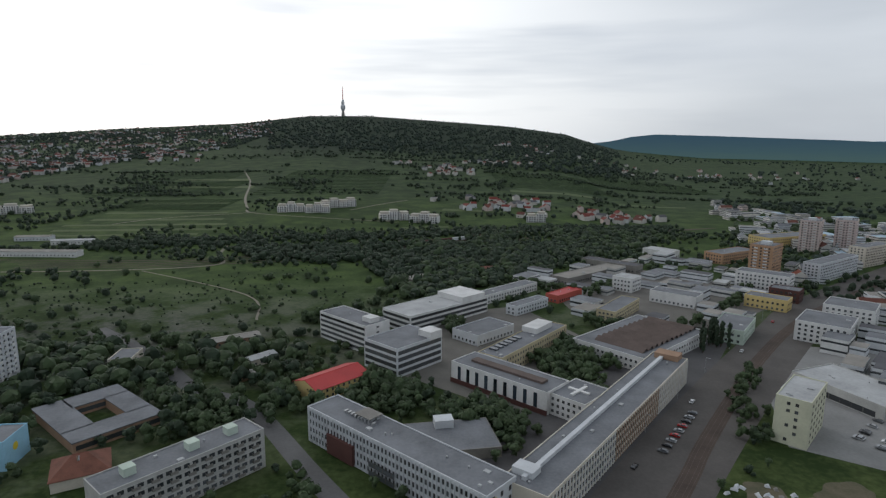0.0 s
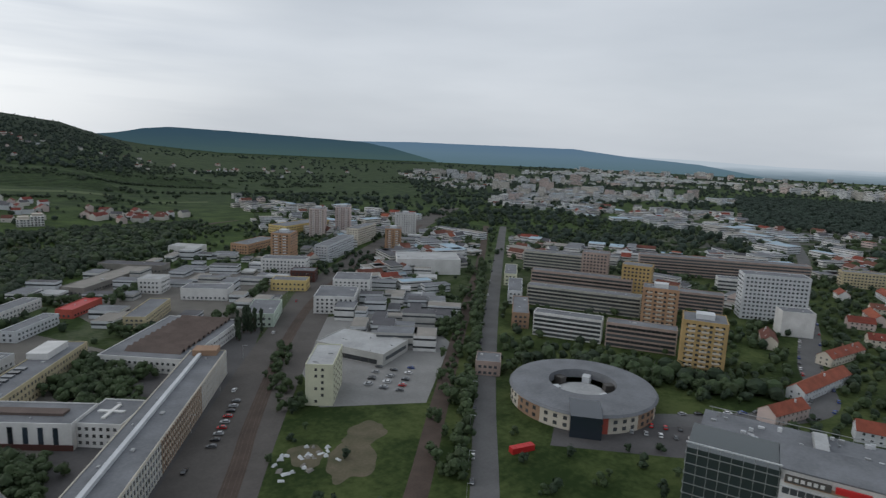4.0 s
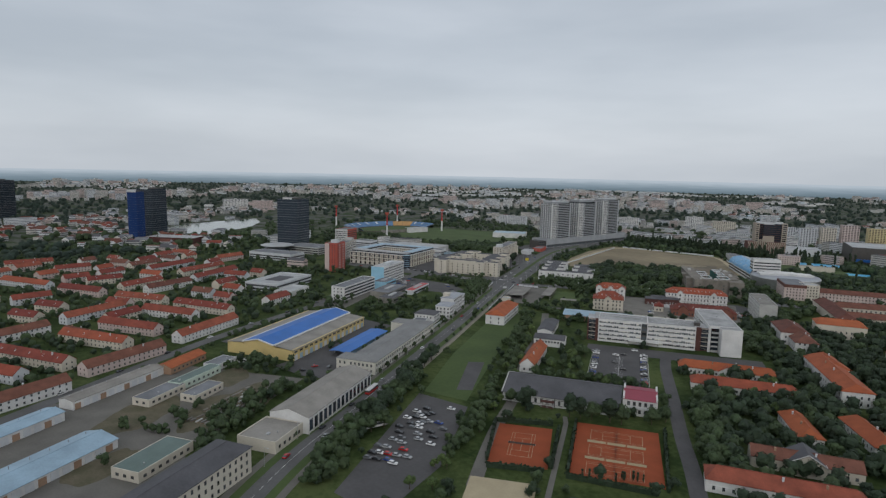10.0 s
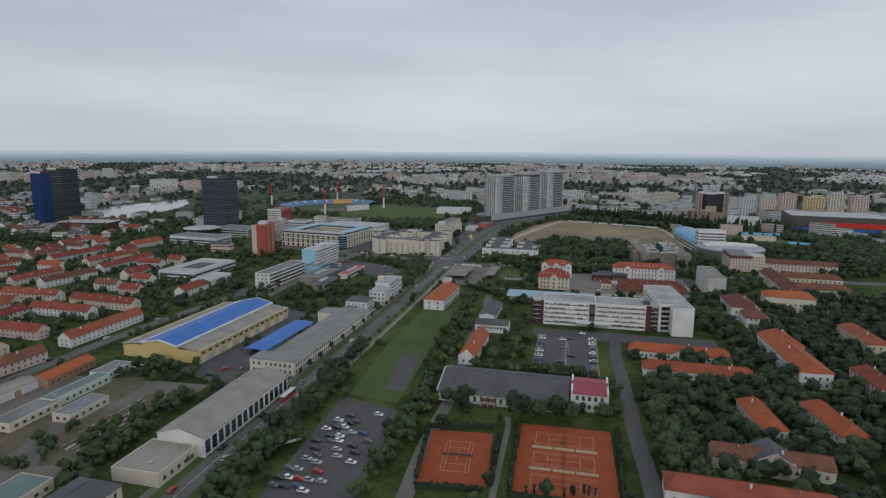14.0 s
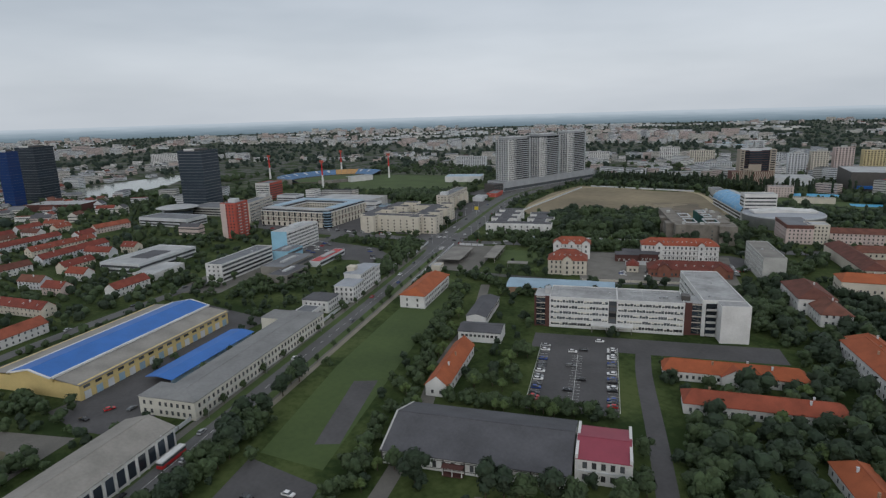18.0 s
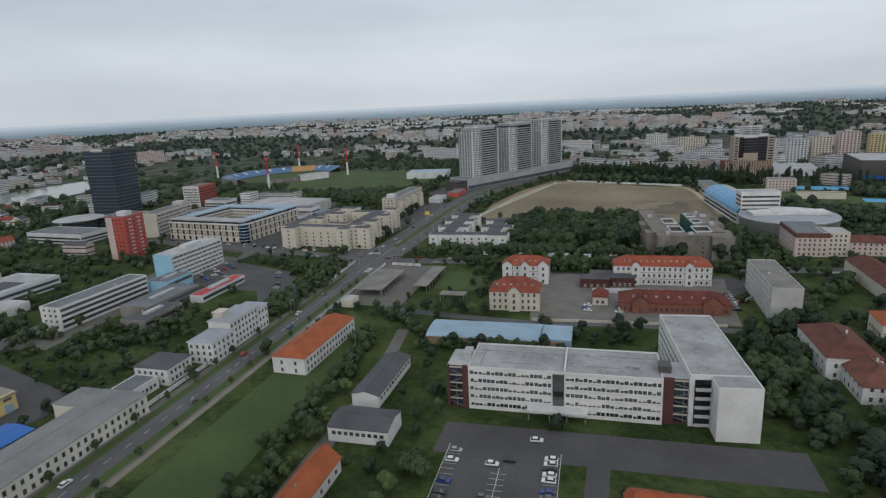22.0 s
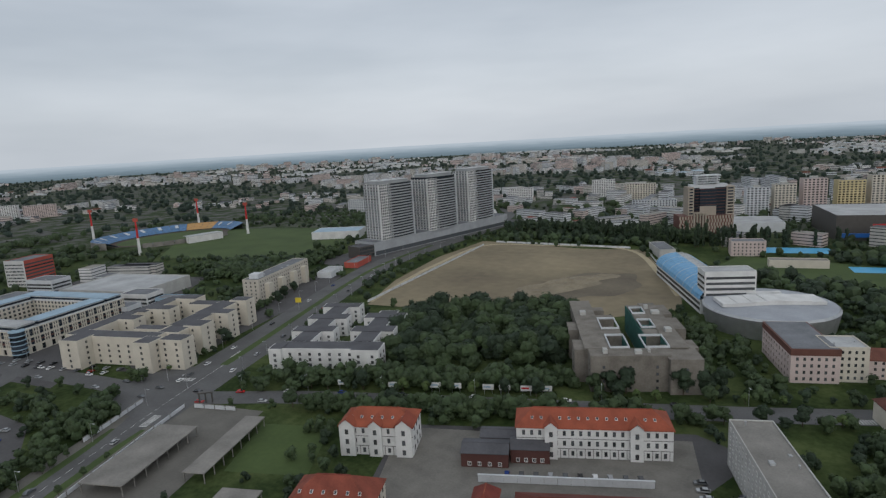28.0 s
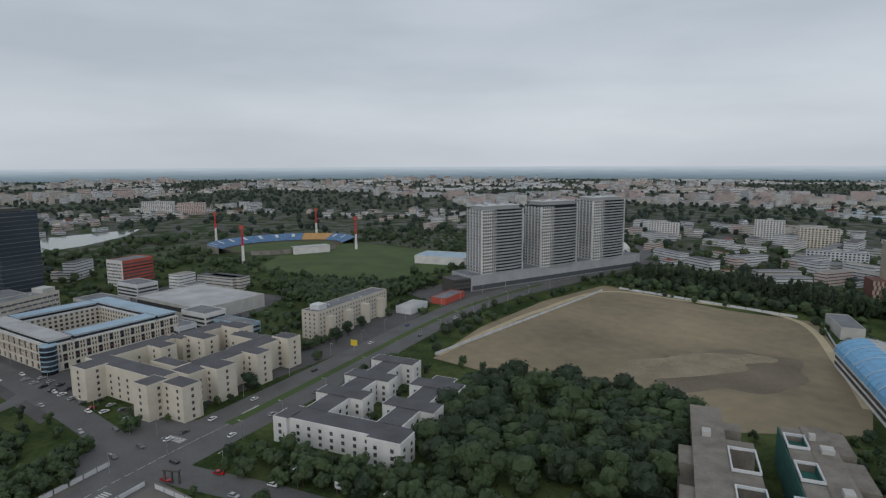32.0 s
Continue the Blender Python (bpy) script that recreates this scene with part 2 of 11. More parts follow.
WATER = noise_mat("still_water", (0.16, 0.18, 0.14), rough=0.12, amount=0.2, spec=0.5)
LEAF = noise_mat("leaves", (0.055, 0.083, 0.033), (0.023, 0.038, 0.017), rough=0.75, scale=0.11, fine=1.4, island=0.17)
LEAFDARK = noise_mat("dark_leaves", (0.032, 0.051, 0.026), (0.014, 0.025, 0.014), rough=0.75, scale=0.11, fine=1.4, island=0.17)
LEAFLIGHT = noise_mat("fresh_leaves", (0.09, 0.13, 0.038), (0.042, 0.068, 0.022), rough=0.75, scale=0.11, fine=1.4, island=0.17)
# far foliage: the blue of distance haze is mixed into its leaf colour
HAZELEAF = noise_mat("haze_tinted_leaves", (0.029, 0.047, 0.034), (0.021, 0.034, 0.026), rough=0.8, scale=0.01, fine=0.1, island=0.1)
BARK = noise_mat("bark", (0.09, 0.07, 0.05), rough=0.95, amount=0.4)
SOLARBLUE = noise_mat("pool_blue", (0.10, 0.40, 0.66), rough=0.4, amount=0.2)
YELLOWPAINT = noise_mat("yellow_paint", (0.62, 0.48, 0.04), rough=0.5, amount=0.2)
NET = noise_mat("green_netting", (0.04, 0.135, 0.115), rough=0.9, amount=0.4)
RED = noise_mat("red_paint", (0.5, 0.03, 0.03), rough=0.45, amount=0.2)


def glass_mat(name, c, rough=0.08):
    m = bpy.data.materials.new(name)
    m.use_nodes = True
    n, l = m.node_tree.nodes, m.node_tree.links
    b = n["Principled BSDF"]
    b.inputs["Roughness"].default_value, b.inputs["Specular IOR Level"].default_value = rough, 0.6
    info = n.new("ShaderNodeObjectInfo")
    ramp = n.new("ShaderNodeValToRGB")
    ramp.color_ramp.elements[0].color = (*[v * 0.5 for v in c], 1)
    ramp.color_ramp.elements[1].color = (*[min(1, v * 2.2) for v in c], 1)
    l.new(info.outputs["Random"], ramp.inputs["Fac"])
    l.new(ramp.outputs["Color"], b.inputs["Base Color"])
    return m


GLASS = glass_mat("window_glass", (0.045, 0.05, 0.055))
NAVY = noise_mat("navy_sheet", (0.02, 0.04, 0.12), rough=0.4, amount=0.2)
BLUEGLASS = glass_mat("blue_glass", (0.012, 0.03, 0.10))
SEAGLASS = glass_mat("sea_grey_glass", (0.05, 0.068, 0.07), 0.15)
DARKGLASS = glass_mat("dark_curtain_glass", (0.018, 0.024, 0.032))


# ---- mesh building ----
class Mesh:
    """Collects boxes and faces in local metres, then becomes one mesh object."""

    def __init__(self):
        self.v, self.f, self.m = [], [], []

    def face(self, pts, mat=0):
        k = len(self.v)
        self.v += [tuple(p) for p in pts]
        self.f.append(tuple(range(k, k + len(pts))))
        self.m.append(mat)
        return self

    def box(self, x0, x1, y0, y1, z0, z1, mat=0, top=None, bottom=True):
        k = len(self.v)
        self.v += [(x0, y0, z0), (x1, y0, z0), (x1, y1, z0), (x0, y1, z0), (x0, y0, z1), (x1, y0, z1), (x1, y1, z1), (x0, y1, z1)]
        fs = [(0, 1, 5, 4), (1, 2, 6, 5), (2, 3, 7, 6), (3, 0, 4, 7), (4, 5, 6, 7)] + ([(3, 2, 1, 0)] if bottom else [])
        self.f += [tuple(k + i for i in f) for f in fs]
        self.m += [mat, mat, mat, mat, mat if top is None else top] + ([mat] if bottom else [])
        return self

    def rbox(self, cx, cy, yaw, l, w, z0, z1, mat=0, top=None):
        c, s = math.cos(radians(yaw)), math.sin(radians(yaw))
        k = len(self.v)
        self.box(-l / 2, l / 2, -w / 2, w / 2, z0, z1, mat, top, False)
        self.v[k:] = [(cx + c * x - s * y, cy + s * x + c * y, z) for x, y, z in self.v[k:]]
        return self

    def cyl(self, cx, cy, r0, r1, z0, z1, n=12, mat=0, cap=True):
        a = [2 * math.pi * i / n for i in range(n)]
        k = len(self.v)
        self.v += [(cx + r0 * math.cos(t), cy + r0 * math.sin(t), z0) for t in a] + [(cx + r1 * math.cos(t), cy + r1 * math.sin(t), z1) for t in a]
        for i in range(n):
            j = (i + 1) % n
            self.f.append((k + i, k + j, k + n + j, k + n + i))
            self.m.append(mat)
        if cap:
            self.f.append(tuple(k + n + i for i in range(n)))
            self.m.append(mat)
        return self

    def data(self, name, mats):
        me = bpy.data.meshes.new(name)
        me.from_pydata(self.v, [], self.f)
        for mt in mats:
            me.materials.append(mt)
        if len(mats) > 1:
            me.polygons.foreach_set("material_index", self.m)
        me.update()
        return me

    def part(self, name, mats, parent=None, label="", m=None):
        ob = new(name, self.data(name, mats))
        ob.parent = parent
        if m is not None:
            ob.matrix_basis = m
        if label:
            ob["label"] = label
        return ob


def thing(name, x, y, yaw, label, category, group="", z=0.0):
    ob = new(name)
    ob.empty_display_size = 0.5
    ob.matrix_basis = pose(x, y, z, 0, 0, yaw)
    return tagged(ob, label, category, group)


def structure(name, mesh, mats, label, category=""):
    ob = mesh.part(name, mats)
    return tagged(ob, label, category or "ground", kind="structure")

# ---- the ground ----
RIDGE_AZ = (-180, -130, -90, -60, -36, -28, -18, -12.4, -6.7, 1.3, 6.7, 12, 14, 17, 24, 40, 62, 75, 180)
RIDGE_UP = (-0.4, -0.35, 0.2, 0.35, 0.4, 1.05, 1.7, 2.46, 2.54, 2.03, 1.64, 0.92, 0.25, -0.6, -1.15, -1.3, -1.4, -1.46, -1.46)


def ridge(az):
    """Distance and height of the land's edge in a compass direction."""
    up = float(np.interp(az, RIDGE_AZ, RIDGE_UP))
    far = float(np.interp(az, (-180, -100, -40, 12, 20, 180), (4850, 4700, 4000, 4000, 4800, 4850)))
    return far, 124 + far * math.tan(radians(up))


def height(x, y):
    d, az = math.hypot(x, y), math.degrees(math.atan2(x, y))
    far, top = ridge(az)
    hill = min(1.0, max(0.0, (az + 75) / 20)) * min(1.0, max(0.0, (58 - az) / 26))
    foot = 3000 - hill * 2300 + hill * 1500 * min(1.0, max(0.0, (az - 14) / 20))
    k = min(1.0, max(0.0, (d - foot) / (far - foot)))
    k = hill * k ** 1.35 + (1 - hill) * 0.78 * k * k
    z = top * k
    if hill and d > 800:
        z += hill * k * (1 - k) * 60 * noise.noise((x / 600, y / 600, 0.3))
    return z


def ground_sheet():
    radii = [0, 60, 120, 200, 300, 420, 560, 700, 800, 900, 1000, 1120, 1260, 1400, 1560, 1720, 1900, 2100, 2300, 2520, 2760, 3000, 3250, 3500, 3700, 3850, 3950, 4050, 4200, 4400, 4600, 4750, 4850]
    n = 240
    v, f = [(0, 0, 0)], []
    for r in radii[1:]:
        for i in range(n):
            a = 2 * math.pi * i / n
            x, y = r * math.sin(a), r * math.cos(a)
            v.append((x, y, height(x, y)))
    for i in range(n):
        f.append((0, 1 + (i + 1) % n, 1 + i))
    for k in range(len(radii) - 2):
        for i in range(n):
            j = (i + 1) % n
            f.append((1 + k * n + i, 1 + k * n + j, 1 + (k + 1) * n + j, 1 + (k + 1) * n + i))
    me = bpy.data.meshes.new("ground")
    me.from_pydata(v, [], f)
    me.polygons.foreach_set("use_smooth", [True] * len(f))
    m = bpy.data.materials.new("grass_and_soil")
    m.use_nodes = True
    nd, lk = m.node_tree.nodes, m.node_tree.links
    b = nd["Principled BSDF"]
    b.inputs["Roughness"].default_value, b.inputs["Specular IOR Level"].default_value = 0.95, 0.1
    geo = nd.new("ShaderNodeNewGeometry")
    n1, n2, n3 = (nd.new("ShaderNodeTexNoise") for _ in range(3))
    for t, s, d in ((n1, 0.004, 5), (n2, 0.03, 5), (n3, 0.35, 4)):
        t.inputs["Scale"].default_value, t.inputs["Detail"].default_value, t.inputs["Roughness"].default_value = s, d, 0.6
        lk.new(geo.outputs["Position"], t.inputs["Vector"])
    r1, r2 = nd.new("ShaderNodeValToRGB"), nd.new("ShaderNodeValToRGB")
    e = r1.color_ramp.elements
    e[0].position, e[0].color, e[1].position, e[1].color = 0.35, (0.035, 0.062, 0.016, 1), 0.62, (0.058, 0.084, 0.032, 1)
    x = r1.color_ramp.elements.new(0.52)
    x.color = (0.046, 0.07, 0.020, 1)
    e = r2.color_ramp.elements
    e[0].position, e[0].color, e[1].position, e[1].color = 0.40, (0.03, 0.05, 0.014, 1), 0.66, (0.075, 0.088, 0.040, 1)
    add = nd.new("ShaderNodeMath")
    add.operation = "MULTIPLY_ADD"
    add.inputs[1].default_value = 0.35
    lk.new(n3.outputs["Fac"], add.inputs[0])
    sub = nd.new("ShaderNodeMath")
    sub.operation = "MULTIPLY_ADD"
    sub.inputs[1].default_value, sub.inputs[2].default_value = 0.8, -0.06
    lk.new(n2.outputs["Fac"], sub.inputs[0])
    lk.new(sub.outputs[0], add.inputs[2])
    lk.new(add.outputs[0], r2.inputs["Fac"])
    lk.new(n1.outputs["Fac"], r1.inputs["Fac"])
    mix = nd.new("ShaderNodeMix")
    mix.data_type = "RGBA"
    mix.inputs["Factor"].default_value = 0.5
    lk.new(r1.outputs["Color"], mix.inputs["A"])
    lk.new(r2.outputs["Color"], mix.inputs["B"])
    # fresh meadows north of the town, forest floor on the heights
    sep = nd.new("ShaderNodeSeparateXYZ")
    lk.new(geo.outputs["Position"], sep.inputs["Vector"])
    prev = mix.outputs["Result"]
    for axis, lo, hi, colour, amount in (("Y", 360, 470, (0.050, 0.082, 0.025, 1), 0.8), ("SLOPE", 820, 1250, (0.037, 0.057, 0.030, 1), 0.7), ("Z", 62, 105, (0.020, 0.034, 0.020, 1), 0.95)):
        rg = nd.new("ShaderNodeMapRange")
        rg.inputs["From Min"].default_value, rg.inputs["From Max"].default_value, rg.inputs["To Max"].default_value = lo, hi, amount
        wob = nd.new("ShaderNodeMath")
        wob.operation = "MULTIPLY_ADD"
        wob.inputs[1].default_value = (hi - lo) * 1.6
        lk.new(n1.outputs["Fac"], wob.inputs[0])
        lk.new(sep.outputs["Z" if axis == "Z" else "Y"], wob.inputs[2])
        off = nd.new("ShaderNodeMath")
        off.operation = "SUBTRACT"
        off.inputs[1].default_value = (hi - lo) * 0.8
        lk.new(wob.outputs[0], off.inputs[0])
        lk.new(off.outputs[0], rg.inputs["Value"])
        mx = nd.new("ShaderNodeMix")
        mx.data_type = "RGBA"
        mx.inputs["B"].default_value = colour
        fac = rg.outputs["Result"]
        if axis == "Z":
            east, keep = nd.new("ShaderNodeMapRange"), nd.new("ShaderNodeMath")
            line = nd.new("ShaderNodeMath")
            line.operation, line.inputs[1].default_value = "MULTIPLY_ADD", 0.31
            lk.new(sep.outputs["Y"], line.inputs[0])
            lk.new(sep.outputs["X"], line.inputs[2])
            east.inputs["From Min"].default_value, east.inputs["From Max"].default_value = -150, 180
            lk.new(line.outputs[0], east.inputs["Value"])
            keep.operation = "MULTIPLY"
            lk.new(fac, keep.inputs[0])
            lk.new(east.outputs["Result"], keep.inputs[1])
            fac = keep.outputs[0]
        lk.new(fac, mx.inputs["Factor"])
        lk.new(prev, mx.inputs["A"])
        prev = mx.outputs["Result"]
    # streets and yards between the blocks of the wider town
    reach = nd.new("ShaderNodeVectorMath")
    reach.operation = "DISTANCE"
    reach.inputs[1].default_value = (300, -350, 0)
    lk.new(geo.outputs["Position"], reach.inputs[0])
    town, flat, both, paved = nd.new("ShaderNodeMapRange"), nd.new("ShaderNodeMapRange"), nd.new("ShaderNodeMath"), nd.new("ShaderNodeMapRange")
    town.inputs["From Min"].default_value, town.inputs["From Max"].default_value = 640, 900
    flat.inputs["From Min"].default_value, flat.inputs["From Max"].default_value = 520, 330
    paved.inputs["From Min"].default_value, paved.inputs["From Max"].default_value = 0.44, 0.56
    lk.new(reach.outputs["Value"], town.inputs["Value"])
    lk.new(sep.outputs["Y"], flat.inputs["Value"])
    lk.new(n2.outputs["Fac"], paved.inputs["Value"])
    both.operation = "MULTIPLY"
    lk.new(town.outputs["Result"], both.inputs[0])
    lk.new(flat.outputs["Result"], both.inputs[1])
    share = nd.new("ShaderNodeMath")
    share.operation = "MULTIPLY"
    lk.new(both.outputs[0], share.inputs[0])
    lk.new(paved.outputs["Result"], share.inputs[1])
    streets = nd.new("ShaderNodeMix")
    streets.data_type = "RGBA"
    streets.inputs["B"].default_value = (0.090, 0.092, 0.094, 1)
    lk.new(share.outputs[0], streets.inputs["Factor"])
    lk.new(prev, streets.inputs["A"])
    prev = streets.outputs["Result"]
    # mown and dry streaks over everything
    mul = nd.new("ShaderNodeMix")
    mul.data_type, mul.blend_type = "RGBA", "MULTIPLY"
    mul.inputs["Factor"].default_value = 0.8
    gr = nd.new("ShaderNodeValToRGB")
    gr.color_ramp.elements[0].position, gr.color_ramp.elements[0].color = 0.42, (0.45, 0.5, 0.5, 1)
    gr.color_ramp.elements[1].position, gr.color_ramp.elements[1].color = 0.62, (1.25, 1.2, 1.1, 1)
    lk.new(add.outputs[0], gr.inputs["Fac"])
    lk.new(prev, mul.inputs["A"])
    lk.new(gr.outputs["Color"], mul.inputs["B"])
    lk.new(mul.outputs["Result"], b.inputs["Base Color"])
    me.materials.append(m)
    me.update()
    tagged(new("ground", me), "green grass and soil rolling up to wooded hills", "ground", kind="structure")


ground_sheet()


def painted_haze(name, low, high, stops, streaks=0.0):
    """Plain glowing distance: haze painted as emission, coloured by height above the plain, opaque throughout."""
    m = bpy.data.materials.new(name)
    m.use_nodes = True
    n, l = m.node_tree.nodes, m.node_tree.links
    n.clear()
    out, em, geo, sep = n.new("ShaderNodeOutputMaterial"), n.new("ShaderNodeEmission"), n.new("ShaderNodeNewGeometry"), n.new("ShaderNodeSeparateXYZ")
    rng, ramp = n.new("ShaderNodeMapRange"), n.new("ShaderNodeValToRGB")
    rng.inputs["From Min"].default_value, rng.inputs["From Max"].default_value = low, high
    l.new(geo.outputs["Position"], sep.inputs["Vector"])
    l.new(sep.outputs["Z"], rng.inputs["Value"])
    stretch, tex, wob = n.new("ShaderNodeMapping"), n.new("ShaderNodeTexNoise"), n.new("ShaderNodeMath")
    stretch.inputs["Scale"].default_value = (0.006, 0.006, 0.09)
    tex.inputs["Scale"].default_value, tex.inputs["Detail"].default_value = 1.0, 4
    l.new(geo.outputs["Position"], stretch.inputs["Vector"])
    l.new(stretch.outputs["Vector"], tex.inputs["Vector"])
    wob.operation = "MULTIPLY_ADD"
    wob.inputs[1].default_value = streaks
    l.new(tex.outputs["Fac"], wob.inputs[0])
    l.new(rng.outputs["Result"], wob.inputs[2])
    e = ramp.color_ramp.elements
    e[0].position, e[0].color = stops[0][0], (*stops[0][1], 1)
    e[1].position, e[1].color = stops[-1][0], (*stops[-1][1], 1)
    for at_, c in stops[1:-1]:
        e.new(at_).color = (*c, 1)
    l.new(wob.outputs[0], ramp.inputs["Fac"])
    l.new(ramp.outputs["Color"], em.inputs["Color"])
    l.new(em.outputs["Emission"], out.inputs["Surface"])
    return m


def backdrop():
    """Far hills, and the plain past the end of the land, their blue haze painted as glow."""
    # these sheets emit the haze colours themselves; no air scatters any light
    folds = (
        ("backdrop", 4935, (40, 66, 75, 100, 135, 180, 225, 236), (0.25, -0.1, -0.42, -0.46, -0.42, -0.42, -0.46, -0.46), painted_haze("glowing_haze_plain", 0, 90, ((0.1, (0.13, 0.17, 0.185)), (0.45, (0.20, 0.25, 0.275)), (0.75, (0.31, 0.36, 0.385)), (1.0, (0.45, 0.49, 0.51))), 0.3), "plain out to the horizon with blue mist painted as glow"),
        ("backdrop", 4915, (24, 28, 36, 42, 50, 57, 62, 68, 74), (-1.2, 0.3, 0.36, 0.5, 0.47, 0.44, -0.1, -0.5, -1.46), painted_haze("glowing_haze_hills", 20, 180, ((0.0, (0.10, 0.155, 0.17)), (0.6, (0.115, 0.175, 0.215)), (1.0, (0.105, 0.165, 0.225))), 0.3), "wooded hills along the horizon with pale blue haze painted as glow"),
        ("backdrop", 4890, (9, 12, 14.5, 16.2, 18, 20, 23, 28, 33, 37, 40, 44), (-0.6, -0.1, 0.1, 0.32, 0.72, 0.92, 0.86, 0.67, 0.5, 0.33, -0.2, -1.2), painted_haze("glowing_haze_hill", 40, 200, ((0.0, (0.060, 0.098, 0.088)), (0.45, (0.048, 0.084, 0.092)), (1.0, (0.038, 0.070, 0.092))), 0.35), "wooded hill behind the vineyards with dark blue haze painted as glow"),
    )
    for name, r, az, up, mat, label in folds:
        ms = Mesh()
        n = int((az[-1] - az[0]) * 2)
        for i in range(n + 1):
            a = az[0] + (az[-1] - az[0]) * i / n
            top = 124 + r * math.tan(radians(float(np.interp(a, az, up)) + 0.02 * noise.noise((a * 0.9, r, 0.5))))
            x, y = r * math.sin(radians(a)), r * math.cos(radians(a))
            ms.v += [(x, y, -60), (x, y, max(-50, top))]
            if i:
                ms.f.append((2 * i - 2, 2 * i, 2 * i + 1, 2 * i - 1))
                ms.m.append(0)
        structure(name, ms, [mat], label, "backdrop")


backdrop()


def strip(pts, width, z=0.06):
    """A ribbon along a line of plan points."""
    ms, left, right = Mesh(), [], []
    for i, p in enumerate(pts):
        a, c = pts[max(0, i - 1)], pts[min(len(pts) - 1, i + 1)]
        dx, dy = c[0] - a[0], c[1] - a[1]
        q = math.hypot(dx, dy)
        w = width[i] if isinstance(width, (list, tuple)) else width
        ox, oy = -dy / q * w / 2, dx / q * w / 2
        zz = height(*p[:2]) + z
        left.append((p[0] + ox, p[1] + oy, zz))
        right.append((p[0] - ox, p[1] - oy, zz))
    for i in range(len(pts) - 1):
        ms.face([right[i], right[i + 1], left[i + 1], left[i]])
    return ms


def smooth(pts, n=8):
    """A Catmull-Rom line through plan points."""
    out = []
    for i in range(len(pts) - 1):
        p0, p1, p2, p3 = (np.array(pts[min(len(pts) - 1, max(0, i + k))], float) for k in (-1, 0, 1, 2))
        for j in range(n):
            t = j / n
            out.append(tuple(0.5 * (2 * p1 + (p2 - p0) * t + (2 * p0 - 5 * p1 + 4 * p2 - p3) * t * t + (3 * p1 - p0 - 3 * p2 + p3) * t ** 3)))
    return out + [tuple(pts[-1])]


HARD = []   # open ground where no trees stand


def patch(name, x, y, yaw, l, w, mat, label, z=0.05, category="ground"):
    c, s = math.cos(radians(yaw)), math.sin(radians(yaw))
    HARD.append([(x + c * a - s * b, y + s * a + c * b) for a, b in ((-l / 2, -w / 2), (l / 2, -w / 2), (l / 2, w / 2), (-l / 2, w / 2))])
    return structure(name, Mesh().rbox(x, y, yaw, l, w, z - 0.4, z), [mat], label, category)


def area(name, pts, mat, label, z=0.04, category="ground"):
    ms = Mesh()
    HARD.append(pts)
    k = [(p[0], p[1], z) for p in pts]
    a = sum(p[0] * q[1] - q[0] * p[1] for p, q in zip(k, k[1:] + k[:1]))
    ms.face(k if a > 0 else k[::-1])
    return structure(name, ms, [mat], label, category)



def at_plan(x, y, yaw, u, v):
    c, q = math.cos(radians(yaw)), math.sin(radians(yaw))
    return x + c * u - q * v, y + q * u + c * v


# ---- buildings ----
window_cache = {}
FOOT = []   # ground plans already taken: x, y, yaw, l, w



def grille(xs, zs, panes, front, back, deep, frame=0, glass=1):
    """One sheet in the x-z plane facing -y: a frame on a grid, panes set back in it by deep, edges turned back."""
    ms, nx = Mesh(), len(xs)
    ms.v = [(x, front, z) for z in zs for x in xs]
    q = lambda i, j: j * nx + i
    for j in range(len(zs) - 1):
        for i in range(nx - 1):
            o = (q(i, j), q(i + 1, j), q(i + 1, j + 1), q(i, j + 1))
            if (i, j) in panes and not deep:
                ms.f.append(o)
                ms.m.append(glass)
            elif (i, j) in panes:
                k = len(ms.v)
                ms.v += [(ms.v[a][0], front + deep, ms.v[a][2]) for a in o]
                ms.f.append((k, k + 1, k + 2, k + 3))
                ms.m.append(glass)
                for a in range(4):
                    c = (a + 1) % 4
                    ms.f.append((o[a], o[c], k + c, k + a))
                    ms.m.append(frame)
            else:
                ms.f.append(o)
                ms.m.append(frame)
    rim = [q(i, 0) for i in range(nx)] + [q(nx - 1, j) for j in range(1, len(zs))] + [q(i, len(zs) - 1) for i in range(nx - 2, -1, -1)] + [q(0, j) for j in range(len(zs) - 2, 0, -1)]
    k = len(ms.v)
    ms.v += [(ms.v[a][0], back, ms.v[a][2]) for a in rim]
    for a in range(len(rim)):
        c = (a + 1) % len(rim)
        ms.f.append((rim[c], rim[a], k + a, k + c))
        ms.m.append(frame)
    return ms


def window_data(w, h, style):
    """Frame proud of the wall with panes set back inside it; in the x-z plane, facing -y."""
    key = (round(w, 2), round(h, 2), style)
    if key not in window_cache:
        t = min(0.14, w * 0.12)
        n = 1 if w < 1.25 else 2 if w < 1.9 else int(w / 1.3) + 1
        xs = []
        for i in range(n):
            a, c = -w / 2 + w * i / n, -w / 2 + w * (i + 1) / n
            xs += [a + (t if i == 0 else 0.05), c - (t if i == n - 1 else 0.05)]
        ms = grille([-w / 2] + xs + [w / 2], [0, t, h - t, h], {(2 * i + 1, 1) for i in range(n)}, -0.09, 0.1, 0.07)
        fr = DARKFRAME if style.startswith("dark") else FRAME
        gl = {"blue": BLUEGLASS, "darkblue": BLUEGLASS}.get(style, GLASS)
        window_cache[key] = ms.data("window", [fr, gl])
    return window_cache[key]


TOWN_WAY = ((0, 0), (60, -200), (110, -380), (160, -490))   # the open air above the town that its facades look on to
ROOF_OF = {}
WALLS = {}   # wall material of each building


